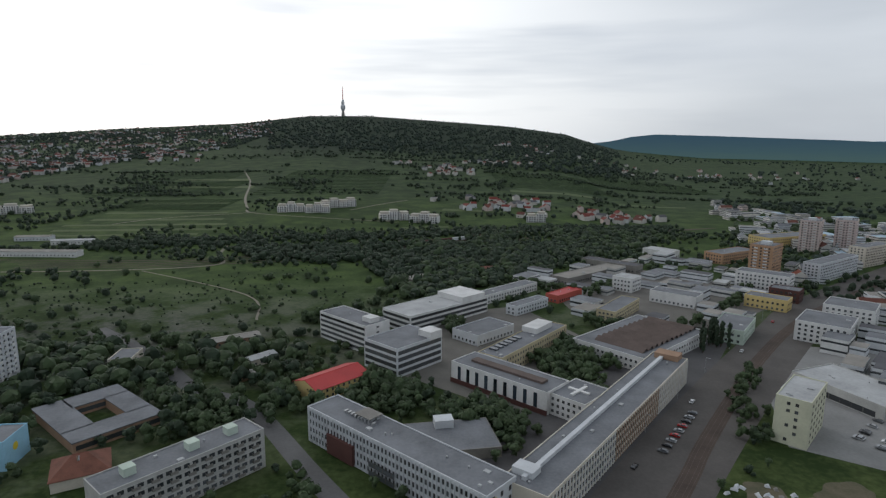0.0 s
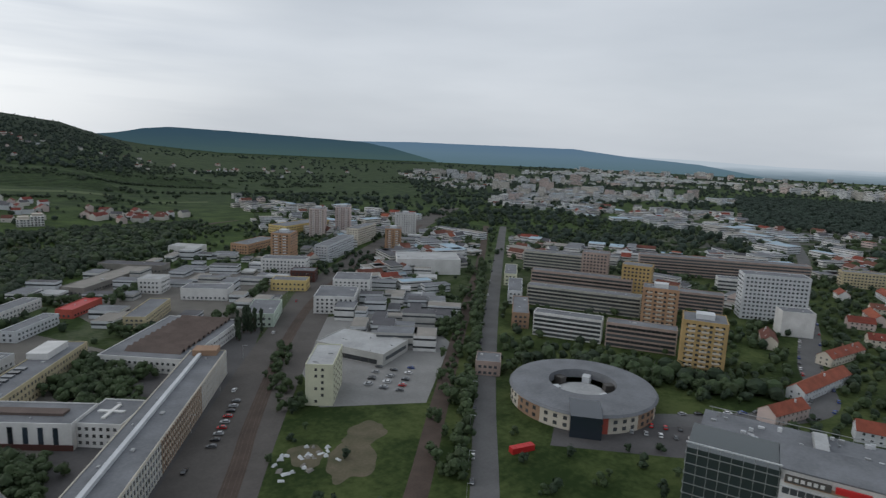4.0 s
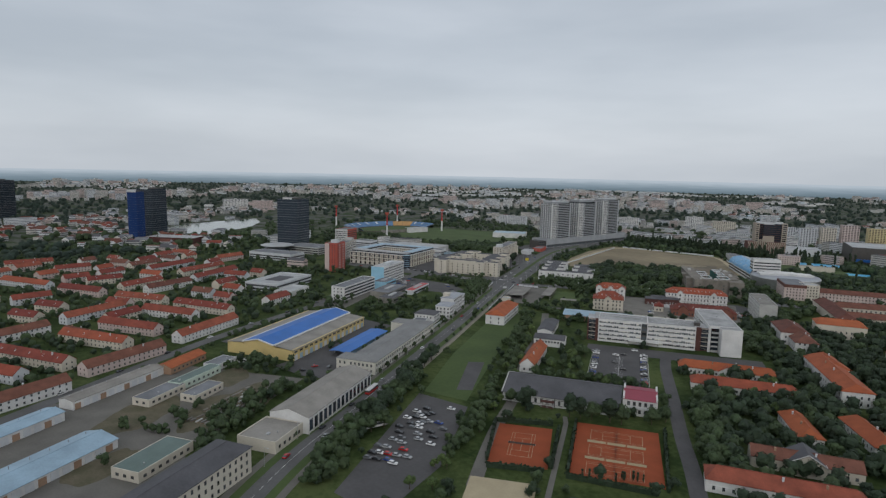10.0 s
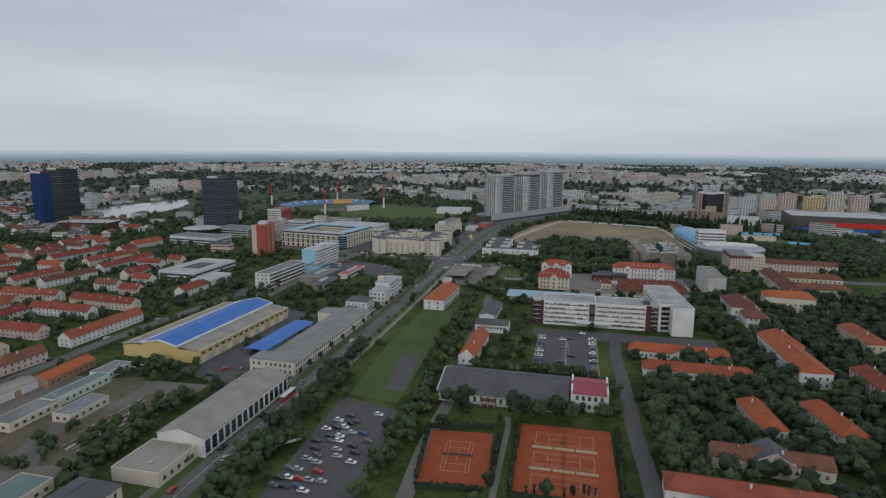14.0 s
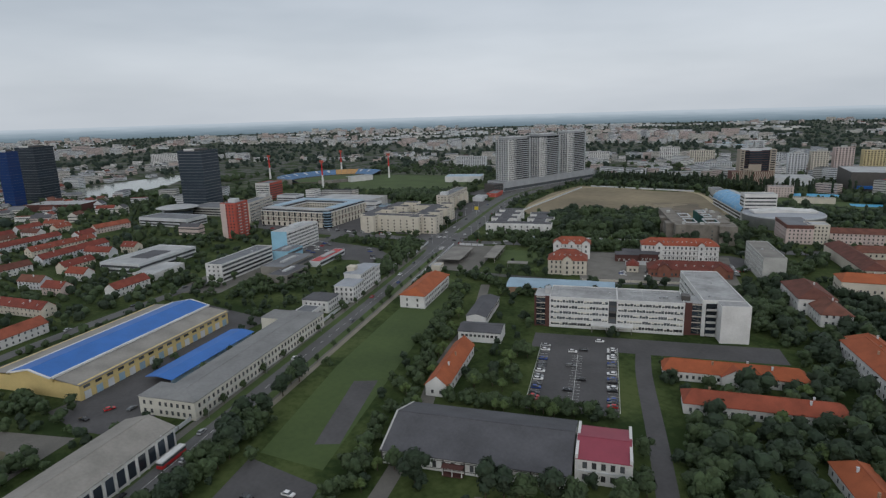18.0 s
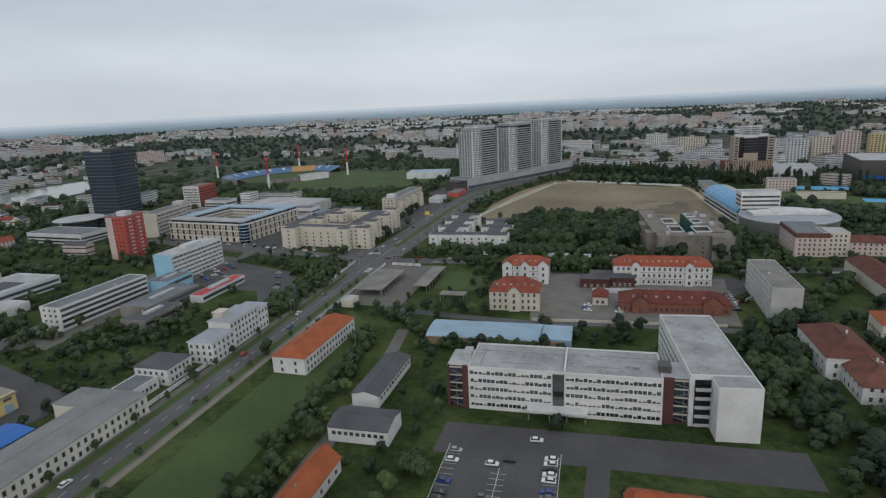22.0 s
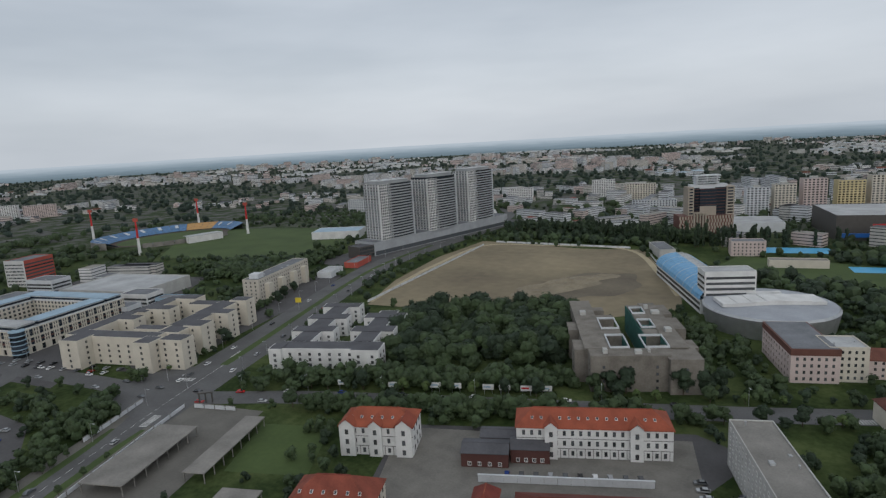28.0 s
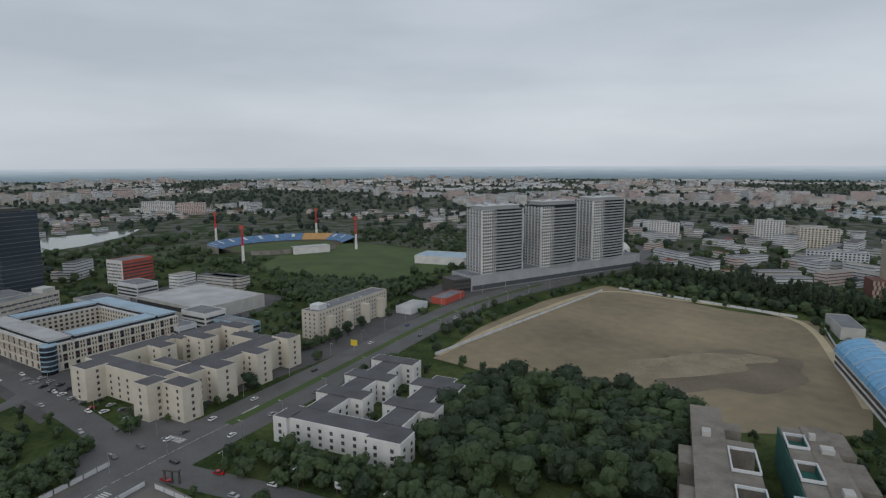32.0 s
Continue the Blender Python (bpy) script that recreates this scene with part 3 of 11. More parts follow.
def near_way(ob, reach):
    p = ob.matrix_basis.translation
    return any(math.hypot(p.x - a, p.y - b) < reach for a, b in TOWN_WAY)


def faces_town(m, nx, ny):
    """Whether a facade with this outward direction looks on to the open way."""
    d = m.to_3x3() @ Vector((nx, ny, 0))
    return any(d.x * (a - m.translation.x) + d.y * (b - m.translation.y) > 0 for a, b in TOWN_WAY)


SIDES = {"f": (0, -1, 0), "r": (1, 0, 90), "b": (0, 1, 180), "l": (-1, 0, 270)}


def windows(parent, l, w, side, cols, rows, ww=1.3, wh=1.5, first=1.0, step=3.1, style="white", margin=1.2, far=False, skip=()):
    """Rows of windows on one side of a block; far: one recessed strip a storey."""
    sx, sy, turn = SIDES[side]
    if not faces_town(parent.matrix_basis @ pose(sx * l / 2, sy * w / 2, 0), sx, sy):
        return
    span = (l if side in "fb" else w) - 2 * margin
    out = w / 2 if side in "fb" else l / 2
    for r in range(rows):
        z = first + r * step
        if far:
            xs = [-span / 2 - 0.3]
            for c in range(cols):
                u = -span / 2 + span * (c + 0.5) / cols
                xs += [u - ww / 2, u + ww / 2]
            ms = grille(xs + [span / 2 + 0.3], [z - 0.2, z, z + wh, z + wh + 0.2], {(2 * c + 1, 1) for c in range(cols)}, -out - 0.16, -out + 0.1, 0.14 if near_way(parent, 420) else 0)
            ms.part("window_band", [WALLS.get(parent.name, FRAME), GLASS if style != "blue" else BLUEGLASS], parent, m=pose(0, 0, 0, 0, 0, turn))
            continue
        for c in range(cols):
            if (r, c) not in skip:
                ob = new("window", window_data(ww, wh, style))
                ob.parent = parent
                ob.matrix_basis = pose(0, 0, 0, 0, 0, turn) @ pose(-span / 2 + span * (c + 0.5) / cols, -out, z)


def bands(parent, l, w, side, rows, wh=1.5, first=1.0, step=3.1, style="white", margin=0.8, pitch=1.5):
    """One ribbon window a storey, with its mullions."""
    sx, sy, turn = SIDES[side]
    if not faces_town(parent.matrix_basis @ pose(sx * l / 2, sy * w / 2, 0), sx, sy):
        return
    span = (l if side in "fb" else w) - 2 * margin
    out = w / 2 if side in "fb" else l / 2
    n = max(1, int(span / pitch))
    for r in range(rows):
        z, xs = first + r * step, [-span / 2]
        for i in range(n):
            q = (0.26 if (i * 7 + r) % 3 == 0 else 0.06, 0.26 if ((i + 1) * 7 + r) % 3 == 0 else 0.06)
            xs += [-span / 2 + span * i / n + q[0], -span / 2 + span * (i + 1) / n - q[1]]
        ms = grille(xs + [span / 2], [z - 0.1, z, z + wh, z + wh + 0.1], {(2 * i + 1, 1) for i in range(n)}, -out - 0.1, -out + 0.1, 0.08)
        ms.part("window_band", [DARKFRAME if style.startswith("dark") else FRAME, {"blue": BLUEGLASS, "darkblue": BLUEGLASS}.get(style, GLASS)], parent, m=pose(0, 0, 0, 0, 0, turn))


def flat_block(name, x, y, yaw, l, w, h, wall, roof, label, category="building", group="", parapet=0.5, z=0.0, boxes=0, seed=1):
    """Flat-roofed block: walls with a raised parapet round a roof deck, and small boxes on top."""
    t = thing(name, x, y, yaw, label, category, group, z)
    WALLS[t.name] = wall
    FOOT.append((x, y, yaw, l, w))
    ms = Mesh()
    a, b, p = l / 2, w / 2, 0.35
    ms.box(-a, a, -b, b, -0.5, h)
    for q in ((-a, a, -b, -b + p), (-a, a, b - p, b), (-a, -a + p, -b + p, b - p), (a - p, a, -b + p, b - p)):
        ms.box(*q, h, h + parapet, bottom=False)
    ms.part("wall", [wall], t)
    top = Mesh().box(-a + p, a - p, -b + p, b - p, h - 0.1, h + 0.06).part("roof", [roof], t)
    rnd = random.Random(seed * 77 + int(l))
    for i in range((boxes + 1) // 2 if l < 70 else boxes):
        u, v = rnd.uniform(-a + 2, a - 2), rnd.uniform(-b + 2, b - 2)
        s, q = rnd.uniform(0.4, 1.3), rnd.uniform(0.5, 1.3)
        kind = rnd.choice(["vent", "vent", "hatch", "skylight"])
        vm = Mesh()
        if kind == "vent":
            vm.cyl(u, v, 0.25, 0.25, h, h + q, 8).cyl(u, v, 0.42, 0.1, h + q, h + q + 0.25, 8)
        else:
            vm.box(u - s, u + s, v - s * 0.7, v + s * 0.7, h, h + q * 0.7)
        vm.part(kind, [STEEL if kind == "vent" else PALEROOF], top)
    return t


def pitched_house(name, x, y, yaw, l, w, h, rise, wall, roof, label, category="house", group="", hip=0.0, eave=0.5, chimneys=0, z=0.0, shed=False, seed=1):
    """Walls with a gable (or hipped, hip metres in) roof; the ridge runs along l."""
    t = thing(name, x, y, yaw, label, category, group, z)
    WALLS[t.name] = wall
    FOOT.append((x, y, yaw, l, w))
    a, b = l / 2, w / 2
    ms = Mesh().box(-a, a, -b, b, -0.5, h)
    if not hip:
        for s in (-1, 1):
            tri = [(s * a, -b * s, h), (s * a, b * s, h), (s * a, 0, h + rise)]
            ms.face(tri)
    ms.part("wall", [wall], t)
    rm = Mesh()
    A, B, k = a + (eave if hip else 0.25), b + eave, rise / b
    z0, z1, th = h - eave * k, h + rise, 0.22
    R = a + 0.25 if not hip else max(0.01, a - hip)
    rid = [(-R, 0, z1), (R, 0, z1)]
    cor = [(-A, -B, z0), (A, -B, z0), (A, B, z0), (-A, B, z0)]
    up = lambda p: (p[0], p[1], p[2] + th)
    for f in ([cor[0], cor[1], rid[1], rid[0]], [cor[2], cor[3], rid[0], rid[1]]):
        rm.face([up(p) for p in f])
        rm.face(f[::-1])
    for e in ((cor[0], cor[1]), (cor[2], cor[3])):
        rm.face([e[0], e[1], up(e[1]), up(e[0])])
    for s, e in ((0, (cor[3], cor[0])), (1, (cor[1], cor[2]))):
        if hip:
            rm.face([up(e[0]), up(e[1]), up(rid[s])])
            rm.face([rid[s], e[1], e[0]])
            rm.face([e[0], e[1], up(e[1]), up(e[0])])
        else:
            rm.face([e[0], rid[s], up(rid[s]), up(e[0])])
            rm.face([rid[s], e[1], up(e[1]), up(rid[s])])
    top = ROOF_OF[t.name] = rm.part("roof", [roof], t)
    if group != "terraced houses":
        Mesh().box(-R, R, -0.18, 0.18, z1 + th - 0.08, z1 + th + 0.1).part("ridge", [roof], top)
    rnd = random.Random(seed * 31 + int(l * 3))
    for i in range(chimneys):
        u, v = rnd.uniform(-R * 0.8, R * 0.8), rnd.choice([-1, 1]) * b * 0.3
        zz = z1 - abs(v) * k
        Mesh().box(u - 0.35, u + 0.35, v - 0.3, v + 0.3, zz - 0.5, zz + 1.5).box(u - 0.42, u + 0.42, v - 0.37, v + 0.37, zz + 1.5, zz + 1.65).part("chimney", [BROWN if i % 2 else PALEGREY], top)
    return t


def addon(parent, name, x0, x1, y0, y1, z0, z1, mat, label=""):
    """A plain part on a building, in its own axes, with a thin coping on top."""
    return Mesh().box(x0, x1, y0, y1, z0, z1 - 0.15).box(x0 - 0.08, x1 + 0.08, y0 - 0.08, y1 + 0.08, z1 - 0.15, z1).part(name, [mat], parent, label)


def dormers(parent, l, w, h, rise, side, n, mat=None):
    """Small roof windows on one slope."""
    for i in range(n):
        u = -l / 2 + l * (i + 0.5) / n
        k = 0.45
        y, zz = w / 2 * (1 - k), h + rise * k
        ms = Mesh().box(-0.45, 0.45, -0.6, 0.6, 0, 0.12, 0).box(-0.35, 0.35, -0.5, 0.5, 0.12, 0.15, 1)
        tilt = math.degrees(math.atan2(rise, w / 2))
        m = pose(0, 0, 0, 0, 0, 0 if side == "f" else 180) @ pose(u, -y, zz + 0.28, tilt, 0, 0)
        ms.part("skylight", [FRAME, GLASS], ROOF_OF[parent.name], m=m)


def balconies(parent, l, w, side, cols, rows, step=3.0, first=2.6, bw=3.0, depth=1.2, mat=None, margin=1.2):
    """Slab and parapet balconies on one side."""
    sx, sy, turn = SIDES[side]
    if not faces_town(parent.matrix_basis @ pose(sx * l / 2, sy * w / 2, 0), sx, sy):
        return
    span = (l if side in "fb" else w) - 2 * margin
    out = w / 2 if side in "fb" else l / 2
    for r in range(rows):
        for c in range(cols):
            u, z = -span / 2 + span * (c + 0.5) / cols, first + r * step
            ms = Mesh().box(u - bw / 2, u + bw / 2, -out - depth, -out, z, z + 0.18).box(u - bw / 2, u + bw / 2, -out - depth, -out - depth + 0.1, z + 0.18, z + 1.1)
            ms.box(u - bw / 2, u - bw / 2 + 0.1, -out - depth + 0.1, -out, z + 0.18, z + 1.1).box(u + bw / 2 - 0.1, u + bw / 2, -out - depth + 0.1, -out, z + 0.18, z + 1.1)
            ms.part("balcony", [mat or PALEGREY], parent, m=pose(0, 0, 0, 0, 0, turn))


def free(x, y, r=2.0):
    """Whether no building stands within r metres of a plan point."""
    for fx, fy, yaw, l, w in FOOT:
        dx, dy = x - fx, y - fy
        if abs(dx) + abs(dy) > l + w + 2 * r:
            continue
        c, s = math.cos(radians(yaw)), math.sin(radians(yaw))
        if abs(c * dx + s * dy) < l / 2 + r and abs(-s * dx + c * dy) < w / 2 + r:
            return False
    return True


def off_road(x, y, lines, gap=2.0):
    for pts, half in lines:
        for p, q in zip(pts[:-1], pts[1:]):
            dx, dy = q[0] - p[0], q[1] - p[1]
            t = min(1, max(0, ((x - p[0]) * dx + (y - p[1]) * dy) / (dx * dx + dy * dy)))
            if (x - p[0] - t * dx) ** 2 + (y - p[1] - t * dy) ** 2 < (half + gap) ** 2:
                return False
    return True

# ---- trees ----
def crown_mesh(rnd, height_, radius, clumps, leaves, tall=False, sides=6, top=0.55, big=1.0, core=1.0):
    """Leaf sprays scattered over several uneven lobes."""
    v, f = [], []
    lobes = []
    for i in range(clumps):
        a, q = rnd.uniform(0, 6.28), math.sqrt(rnd.random()) * radius * 0.62
        zz = height_ * rnd.uniform(0.34, 0.82)
        if tall:
            q *= 0.5
            zz = height_ * rnd.uniform(0.12, 0.9)
        lobes.append((q * math.cos(a), q * math.sin(a), zz, radius * rnd.uniform(0.34, 0.56) * (1 - 0.45 * max(0, zz / height_ - 0.6) / 0.4)))
    lobes.append((0, 0, height_ * (0.72 if clumps else 0.55), radius * top))
    for cx, cy, cz, r in lobes:
        for j in range(leaves):
            d = Vector((rnd.gauss(0, 1), rnd.gauss(0, 1), rnd.gauss(0.25, 0.9))).normalized()
            p = Vector((cx, cy, cz)) + Vector((d.x, d.y, d.z * (1.0 if not tall else 1.7))) * r * rnd.uniform(0.84, 1.06)
            s = r * rnd.uniform(0.15, 0.28) * big
            n = (d + Vector((rnd.uniform(-.35, .35), rnd.uniform(-.35, .35), rnd.uniform(-.2, .45)))).normalized()
            t1 = n.orthogonal().normalized()
            t2 = n.cross(t1)
            ph = rnd.uniform(0, 6.28)
            k = len(v)
            for m in range(4):
                an = ph + m * 1.5708
                rr = s * rnd.uniform(0.8, 1.15)
                v.append(tuple(p + t1 * math.cos(an) * rr + t2 * math.sin(an) * rr + n * rnd.uniform(-0.15, 0.15) * s))
            f.append((k, k + 1, k + 2, k + 3))
        # inner mass that closes the gaps between sprays
        k = len(v)
        for ring, zz in ((0.0, -0.78), (0.70, -0.42), (0.86, 0.05), (0.64, 0.54), (0.0, 0.84)):
            for m in range(sides if ring else 1):
                an = m * 6.2832 / sides + ring
                g = ring * r * core * rnd.uniform(0.75, 1.2)
                v.append((cx + g * math.cos(an), cy + g * math.sin(an), cz + zz * r * core * (1.6 if tall else 1.0) * rnd.uniform(0.85, 1.15)))
        o = [k + 1, k + 1 + sides, k + 1 + 2 * sides]
        for m in range(sides):
            q = (m + 1) % sides
            f += [(k, o[0] + q, o[0] + m), (o[0] + m, o[0] + q, o[1] + q, o[1] + m), (o[1] + m, o[1] + q, o[2] + q, o[2] + m), (o[2] + m, o[2] + q, k + 1 + 3 * sides)]
    return v, f


def trunk_mesh(rnd, height_, r, limbs=5):
    ms = Mesh().cyl(0, 0, r, r * 0.6, -0.3, height_ * 0.5, 8)
    for i in range(limbs):
        a, z0 = rnd.uniform(0, 6.28), height_ * rnd.uniform(0.25, 0.48)
        L = height_ * rnd.uniform(0.18, 0.32)
        k = len(ms.v)
        ms.cyl(0, 0, r * 0.4, r * 0.12, 0, L, 5, cap=False)
        m = Matrix.Translation((0, 0, z0)) @ pose(0, 0, 0, 40, 0, math.degrees(a))
        ms.v[k:] = [tuple(m @ Vector(p)) for p in ms.v[k:]]
    return ms


tree_kinds = {}
for kind, (th, tr, cl, lv, leaf, tall) in {"broad": (10, 4.6, 8, 40, LEAF, False), "broad2": (12, 5.2, 9, 40, LEAFDARK, False), "light": (8, 3.6, 7, 38, LEAFLIGHT, False), "small": (5, 2.2, 5, 26, LEAF, False), "poplar": (19, 2.7, 17, 30, LEAFDARK, True), "conifer": (12, 2.4, 7, 24, LEAFDARK, True), "bush": (2.6, 1.9, 5, 30, LEAF, False)}.items():
    tr_rnd = random.Random(len(kind) * 13 + th)
    vv, ff = crown_mesh(tr_rnd, th, tr, cl, lv, tall)
    me_c = bpy.data.meshes.new("crown")
    me_c.from_pydata(vv, [], ff)
    me_c.materials.append(leaf)
    tree_kinds[kind] = (me_c, trunk_mesh(tr_rnd, th, 0.018 * th + 0.05).data("trunk", [BARK]), vv, ff)
TREE_WORDS = {"broad": "broad green deciduous tree", "broad2": "tall dark green deciduous tree", "light": "fresh green young tree", "small": "small clipped green street tree", "poplar": "slender dark columnar poplar tree", "conifer": "narrow dark green conifer tree", "bush": "low green bush on the grass"}
tree_rnd = random.Random(5)


def tree(x, y, kind="broad", size=1.0, group="", place=""):
    crown, trunk, _, _ = tree_kinds[kind]
    s = size * tree_rnd.uniform(0.85, 1.15)
    ob = new("bush" if kind == "bush" else "tree", trunk)
    ob.matrix_basis = pose(x, y, height(x, y), 0, 0, tree_rnd.uniform(0, 360)) @ Matrix.Diagonal((s * tree_rnd.uniform(0.9, 1.15), s * tree_rnd.uniform(0.9, 1.15), s, 1))
    c = new("crown", crown)
    c.parent = ob
    return tagged(ob, TREE_WORDS[kind] + place, "bush" if kind == "bush" else "tree", group)


LUMPS = {}


def lumps(detail):
    """A few joined-crown shapes at one of three levels of detail."""
    if detail not in LUMPS:
        out = []
        for i in range(5):
            if detail == "far":
                v, f = crown_mesh(random.Random(i + 40), 9, 4.6, 0, 9, sides=5, top=0.95, big=1.1, core=1.0)
            elif detail == "fine":
                v, f = crown_mesh(random.Random(i + 40), 9, 4.6, 8, 42, sides=5, big=0.7, core=1.0)
            elif detail == "tall":
                v, f = crown_mesh(random.Random(i + 60), 19, 3.1, 9, 16, True, sides=5, big=1.0, core=1.0)
            elif detail == "mid":
                v, f = crown_mesh(random.Random(i + 40), 9, 4.6, 3, 13, sides=5, big=1.05, core=0.98)
            else:
                v, f = crown_mesh(random.Random(i + 40), 9, 4.6, 5, 24, sides=5, big=0.86, core=1.0)
            out.append((np.array(v), f))
        LUMPS[detail] = out
    return LUMPS[detail]


def woods(name, spots, label, leaf, detail="mid", category="trees"):
    """Many crowns joined into one mesh: spots are (x, y, size)."""
    rnd = random.Random(len(spots))
    V, Fc, k = [], [], 0
    arrs = lumps(detail)
    for x, y, s in spots:
        a, fcs = arrs[rnd.randrange(5)]
        t = rnd.uniform(0, 6.28)
        c, q = math.cos(t) * s, math.sin(t) * s
        p = np.stack([x + a[:, 0] * c - a[:, 1] * q, y + a[:, 0] * q + a[:, 1] * c, height(x, y) + (a[:, 2] - 1.5) * s * rnd.uniform(0.8, 1.15)], 1)
        V.append(p)
        Fc += [tuple(i + k for i in f) for f in fcs]
        k += len(p)
    me = bpy.data.meshes.new(name)
    me.from_pydata(np.concatenate(V).tolist(), [], Fc)
    me.materials.append(leaf)
    return tagged(new(name, me), label, category, kind="stuff")

# ---- roads and open ground ----
Y2 = -154.5   # the southern street grid
Y1 = -43.0    # the northern street grid
MAIN = smooth([(150, -35), (205, -123), (232, -180), (262, -243), (319, -364), (358, -445), (398, -528), (424, -590), (461, -676), (490, -745), (512, -812), (526, -900), (532, -990), (560, -1120), (640, -1300)])
structure("verge", strip(MAIN[:46], 17, 0.045), [GRASS], "green grass verges beside the main street", "grass")
structure("road", strip(MAIN[:49], [9.0] * 44 + [10, 13, 17, 22, 28]), [ASPHALT], "grey asphalt main street with worn lane paint", "road")
structure("road", strip(MAIN[48:], 32), [ASPHALT], "wide grey asphalt boulevard curving past towers", "road")
structure("pavement", strip(MAIN[:46], 24, 0.03), [PAVING], "pale concrete pavements along the main street", "pavement")
structure("verge", strip(MAIN[53:90], 5, 0.14), [GRASS], "green grass strip down the middle of the boulevard", "grass")
NORTH = smooth([(-20, 60), (74, 188), (151, 283), (232, 376), (291, 439), (432, 550), (640, 700), (900, 880)])
structure("road", strip(NORTH, 36), [noise_mat("patched_asphalt", (0.108, 0.099, 0.092), rough=0.9, scale=0.05, fine=0.7, amount=0.42)], "wide grey asphalt avenue beside tram tracks", "road")
TRAM = smooth([(-10, 62), (84, 189), (110, 226), (153, 283), (193, 333), (243, 388), (300, 440), (440, 548), (648, 700)])
structure("tram_bed", strip(TRAM, 7, 0.12), [BALLAST], "brown ballast tram track bed", "track")
for side in (-2.6, -1.1, 1.1, 2.6):
    off = [(p[0] + side * 0.77, p[1] - side * 0.64) for p in TRAM]
    structure("tram_rail", strip(off, 0.14, 0.2), [RUSTROOF], "worn steel tram rail on brown ballast", "rail")
CROSS = smooth([(640, -468), (575, -488), (469, -514), (398, -529), (341, -559), (266, -593), (160, -640), (60, -690), (-80, -760)])
structure("road", strip(CROSS, 14, 0.07), [ASPHALT], "grey asphalt cross street lined with trees", "road")
EASTRD = smooth([(60, 45), (120, 98), (156, 129), (227, 191), (346, 289), (511, 421), (760, 620)])
structure("road", strip(EASTRD, 11), [ASPHALT], "grey asphalt street with parked cars", "road")
RAILBED = smooth([(60, 85), (133, 142), (195, 193), (326, 299), (491, 431), (740, 640)])
structure("railway_bed", strip(RAILBED, 9, 0.1), [BALLAST], "brown overgrown railway track bed", "track")
LABST = smooth([(-10, 150), (-47, 200), (-92, 262), (-127, 283), (-170, 330), (-230, 380)])
structure("road", strip(LABST, 9), [ASPHALT], "narrow grey asphalt side street", "road")
ESTRD = smooth([(240, 130), (285, 90), (340, 60), (410, 82), (520, 110), (640, 150), (830, 190), (1050, 260)])
structure("road", strip(ESTRD, 14), [ASPHALT], "grey street with rows of parked cars", "road")
FRONTRD = smooth([(270, 80), (315, -5), (360, -95), (405, -190), (445, -300), (480, -400), (500, -480), (520, -500)])
structure("road", strip(FRONTRD, 9), [ASPHALT], "grey street in front of terraced houses", "road")
SCHLANE = smooth([(52, -185), (79, -240), (99, -277), (122, -323), (145, -368), (156, -394)])
structure("road", strip(SCHLANE, 7), [LOTASPHALT], "worn grey lane between trees and lawn", "road")
MIDLANE = smooth([(140, -170), (165, -215), (190, -268), (222, -320), (252, -385), (285, -440)])
structure("road", strip(MIDLANE, 6, 0.04), [PAVING], "narrow concrete lane behind the lawn", "road")
LINES = [(MAIN, 15), (NORTH, 18), (CROSS, 8), (EASTRD, 7), (RAILBED, 5), (LABST, 5), (ESTRD, 9), (FRONTRD, 6), (SCHLANE, 5), (MIDLANE, 4), (TRAM, 4)]
area("construction_field", [(425, -694), (456, -763), (480, -860), (485, -954), (362, -946), (305, -960), (235, -824), (222, -774), (262, -733), (330, -715)], DIRT, "bare tan earth building plot with tyre marks", 0.1)
area("parking_lot", [(226, -224), (194, -229), (160, -172), (150, -130), (175, -128)], LOTASPHALT, "dark asphalt car park with parked cars", 0.05, "car park")
area("lawn", [(330, -445), (300, -432), (240, -312), (200, -235), (226, -228), (262, -292), (300, -375)], GRASS, "long mown green lawn beside the street", 0.07, "lawn")
patch("parking_lot", 170, -352.7, Y2, 36, 74, LOTASPHALT, "dark asphalt school car park with white bay lines", 0.05, "car park")
FOOT.extend([(125, -404, Y2, 72, 28), (119, -430, Y2, 30, 26)])   # open ground before the school
patch("yard", 154, -400.3, Y2, 116, 19, LOTASPHALT, "dark asphalt forecourt of the school", 0.045, "yard")
area("yard", [(330, -80), (250, -110), (290, -190), (360, -150)], PAVING, "concrete storage yard with stacked goods", 0.04, "yard")
area("yard", [(250, -10), (215, -80), (300, -140), (350, -70), (300, 30)], PAVING, "grey concrete yard between long sheds", 0.035, "yard")
area("yard", [(243, -286), (235, -293), (208, -249), (215, -243)], LOTASPHALT, "small asphalt parking strip in the lawn", 0.085, "car park")
area("yard", [(320, -205), (345, -310), (420, -300), (395, -190)], LOTASPHALT, "asphalt yard round the yellow hall", 0.03, "yard")
area("yard", [(322, -190), (296, -192), (281, -199), (278, -212), (300, -232), (316, -262), (331, -232)], LOTASPHALT, "asphalt delivery yard before the market hall", 0.046, "yard")
area("yard", [(450, -300), (420, -320), (500, -480), (545, -465)], PAVING, "grey paved yards between office buildings", 0.035, "yard")
area("yard", [(310, -462), (345, -540), (410, -520), (372, -440)], PAVING, "concrete depot yard with canopies", 0.04, "yard")
area("yard", [(262, -520), (168, -562), (154, -604), (176, -612), (282, -562)], LOTASPHALT, "paved courtyard between red-roofed buildings", 0.03, "yard")
YARDSLAB = noise_mat("pale_yard_concrete", (0.2, 0.19, 0.17), rough=0.9, scale=0.12, fine=1.2, amount=0.4)
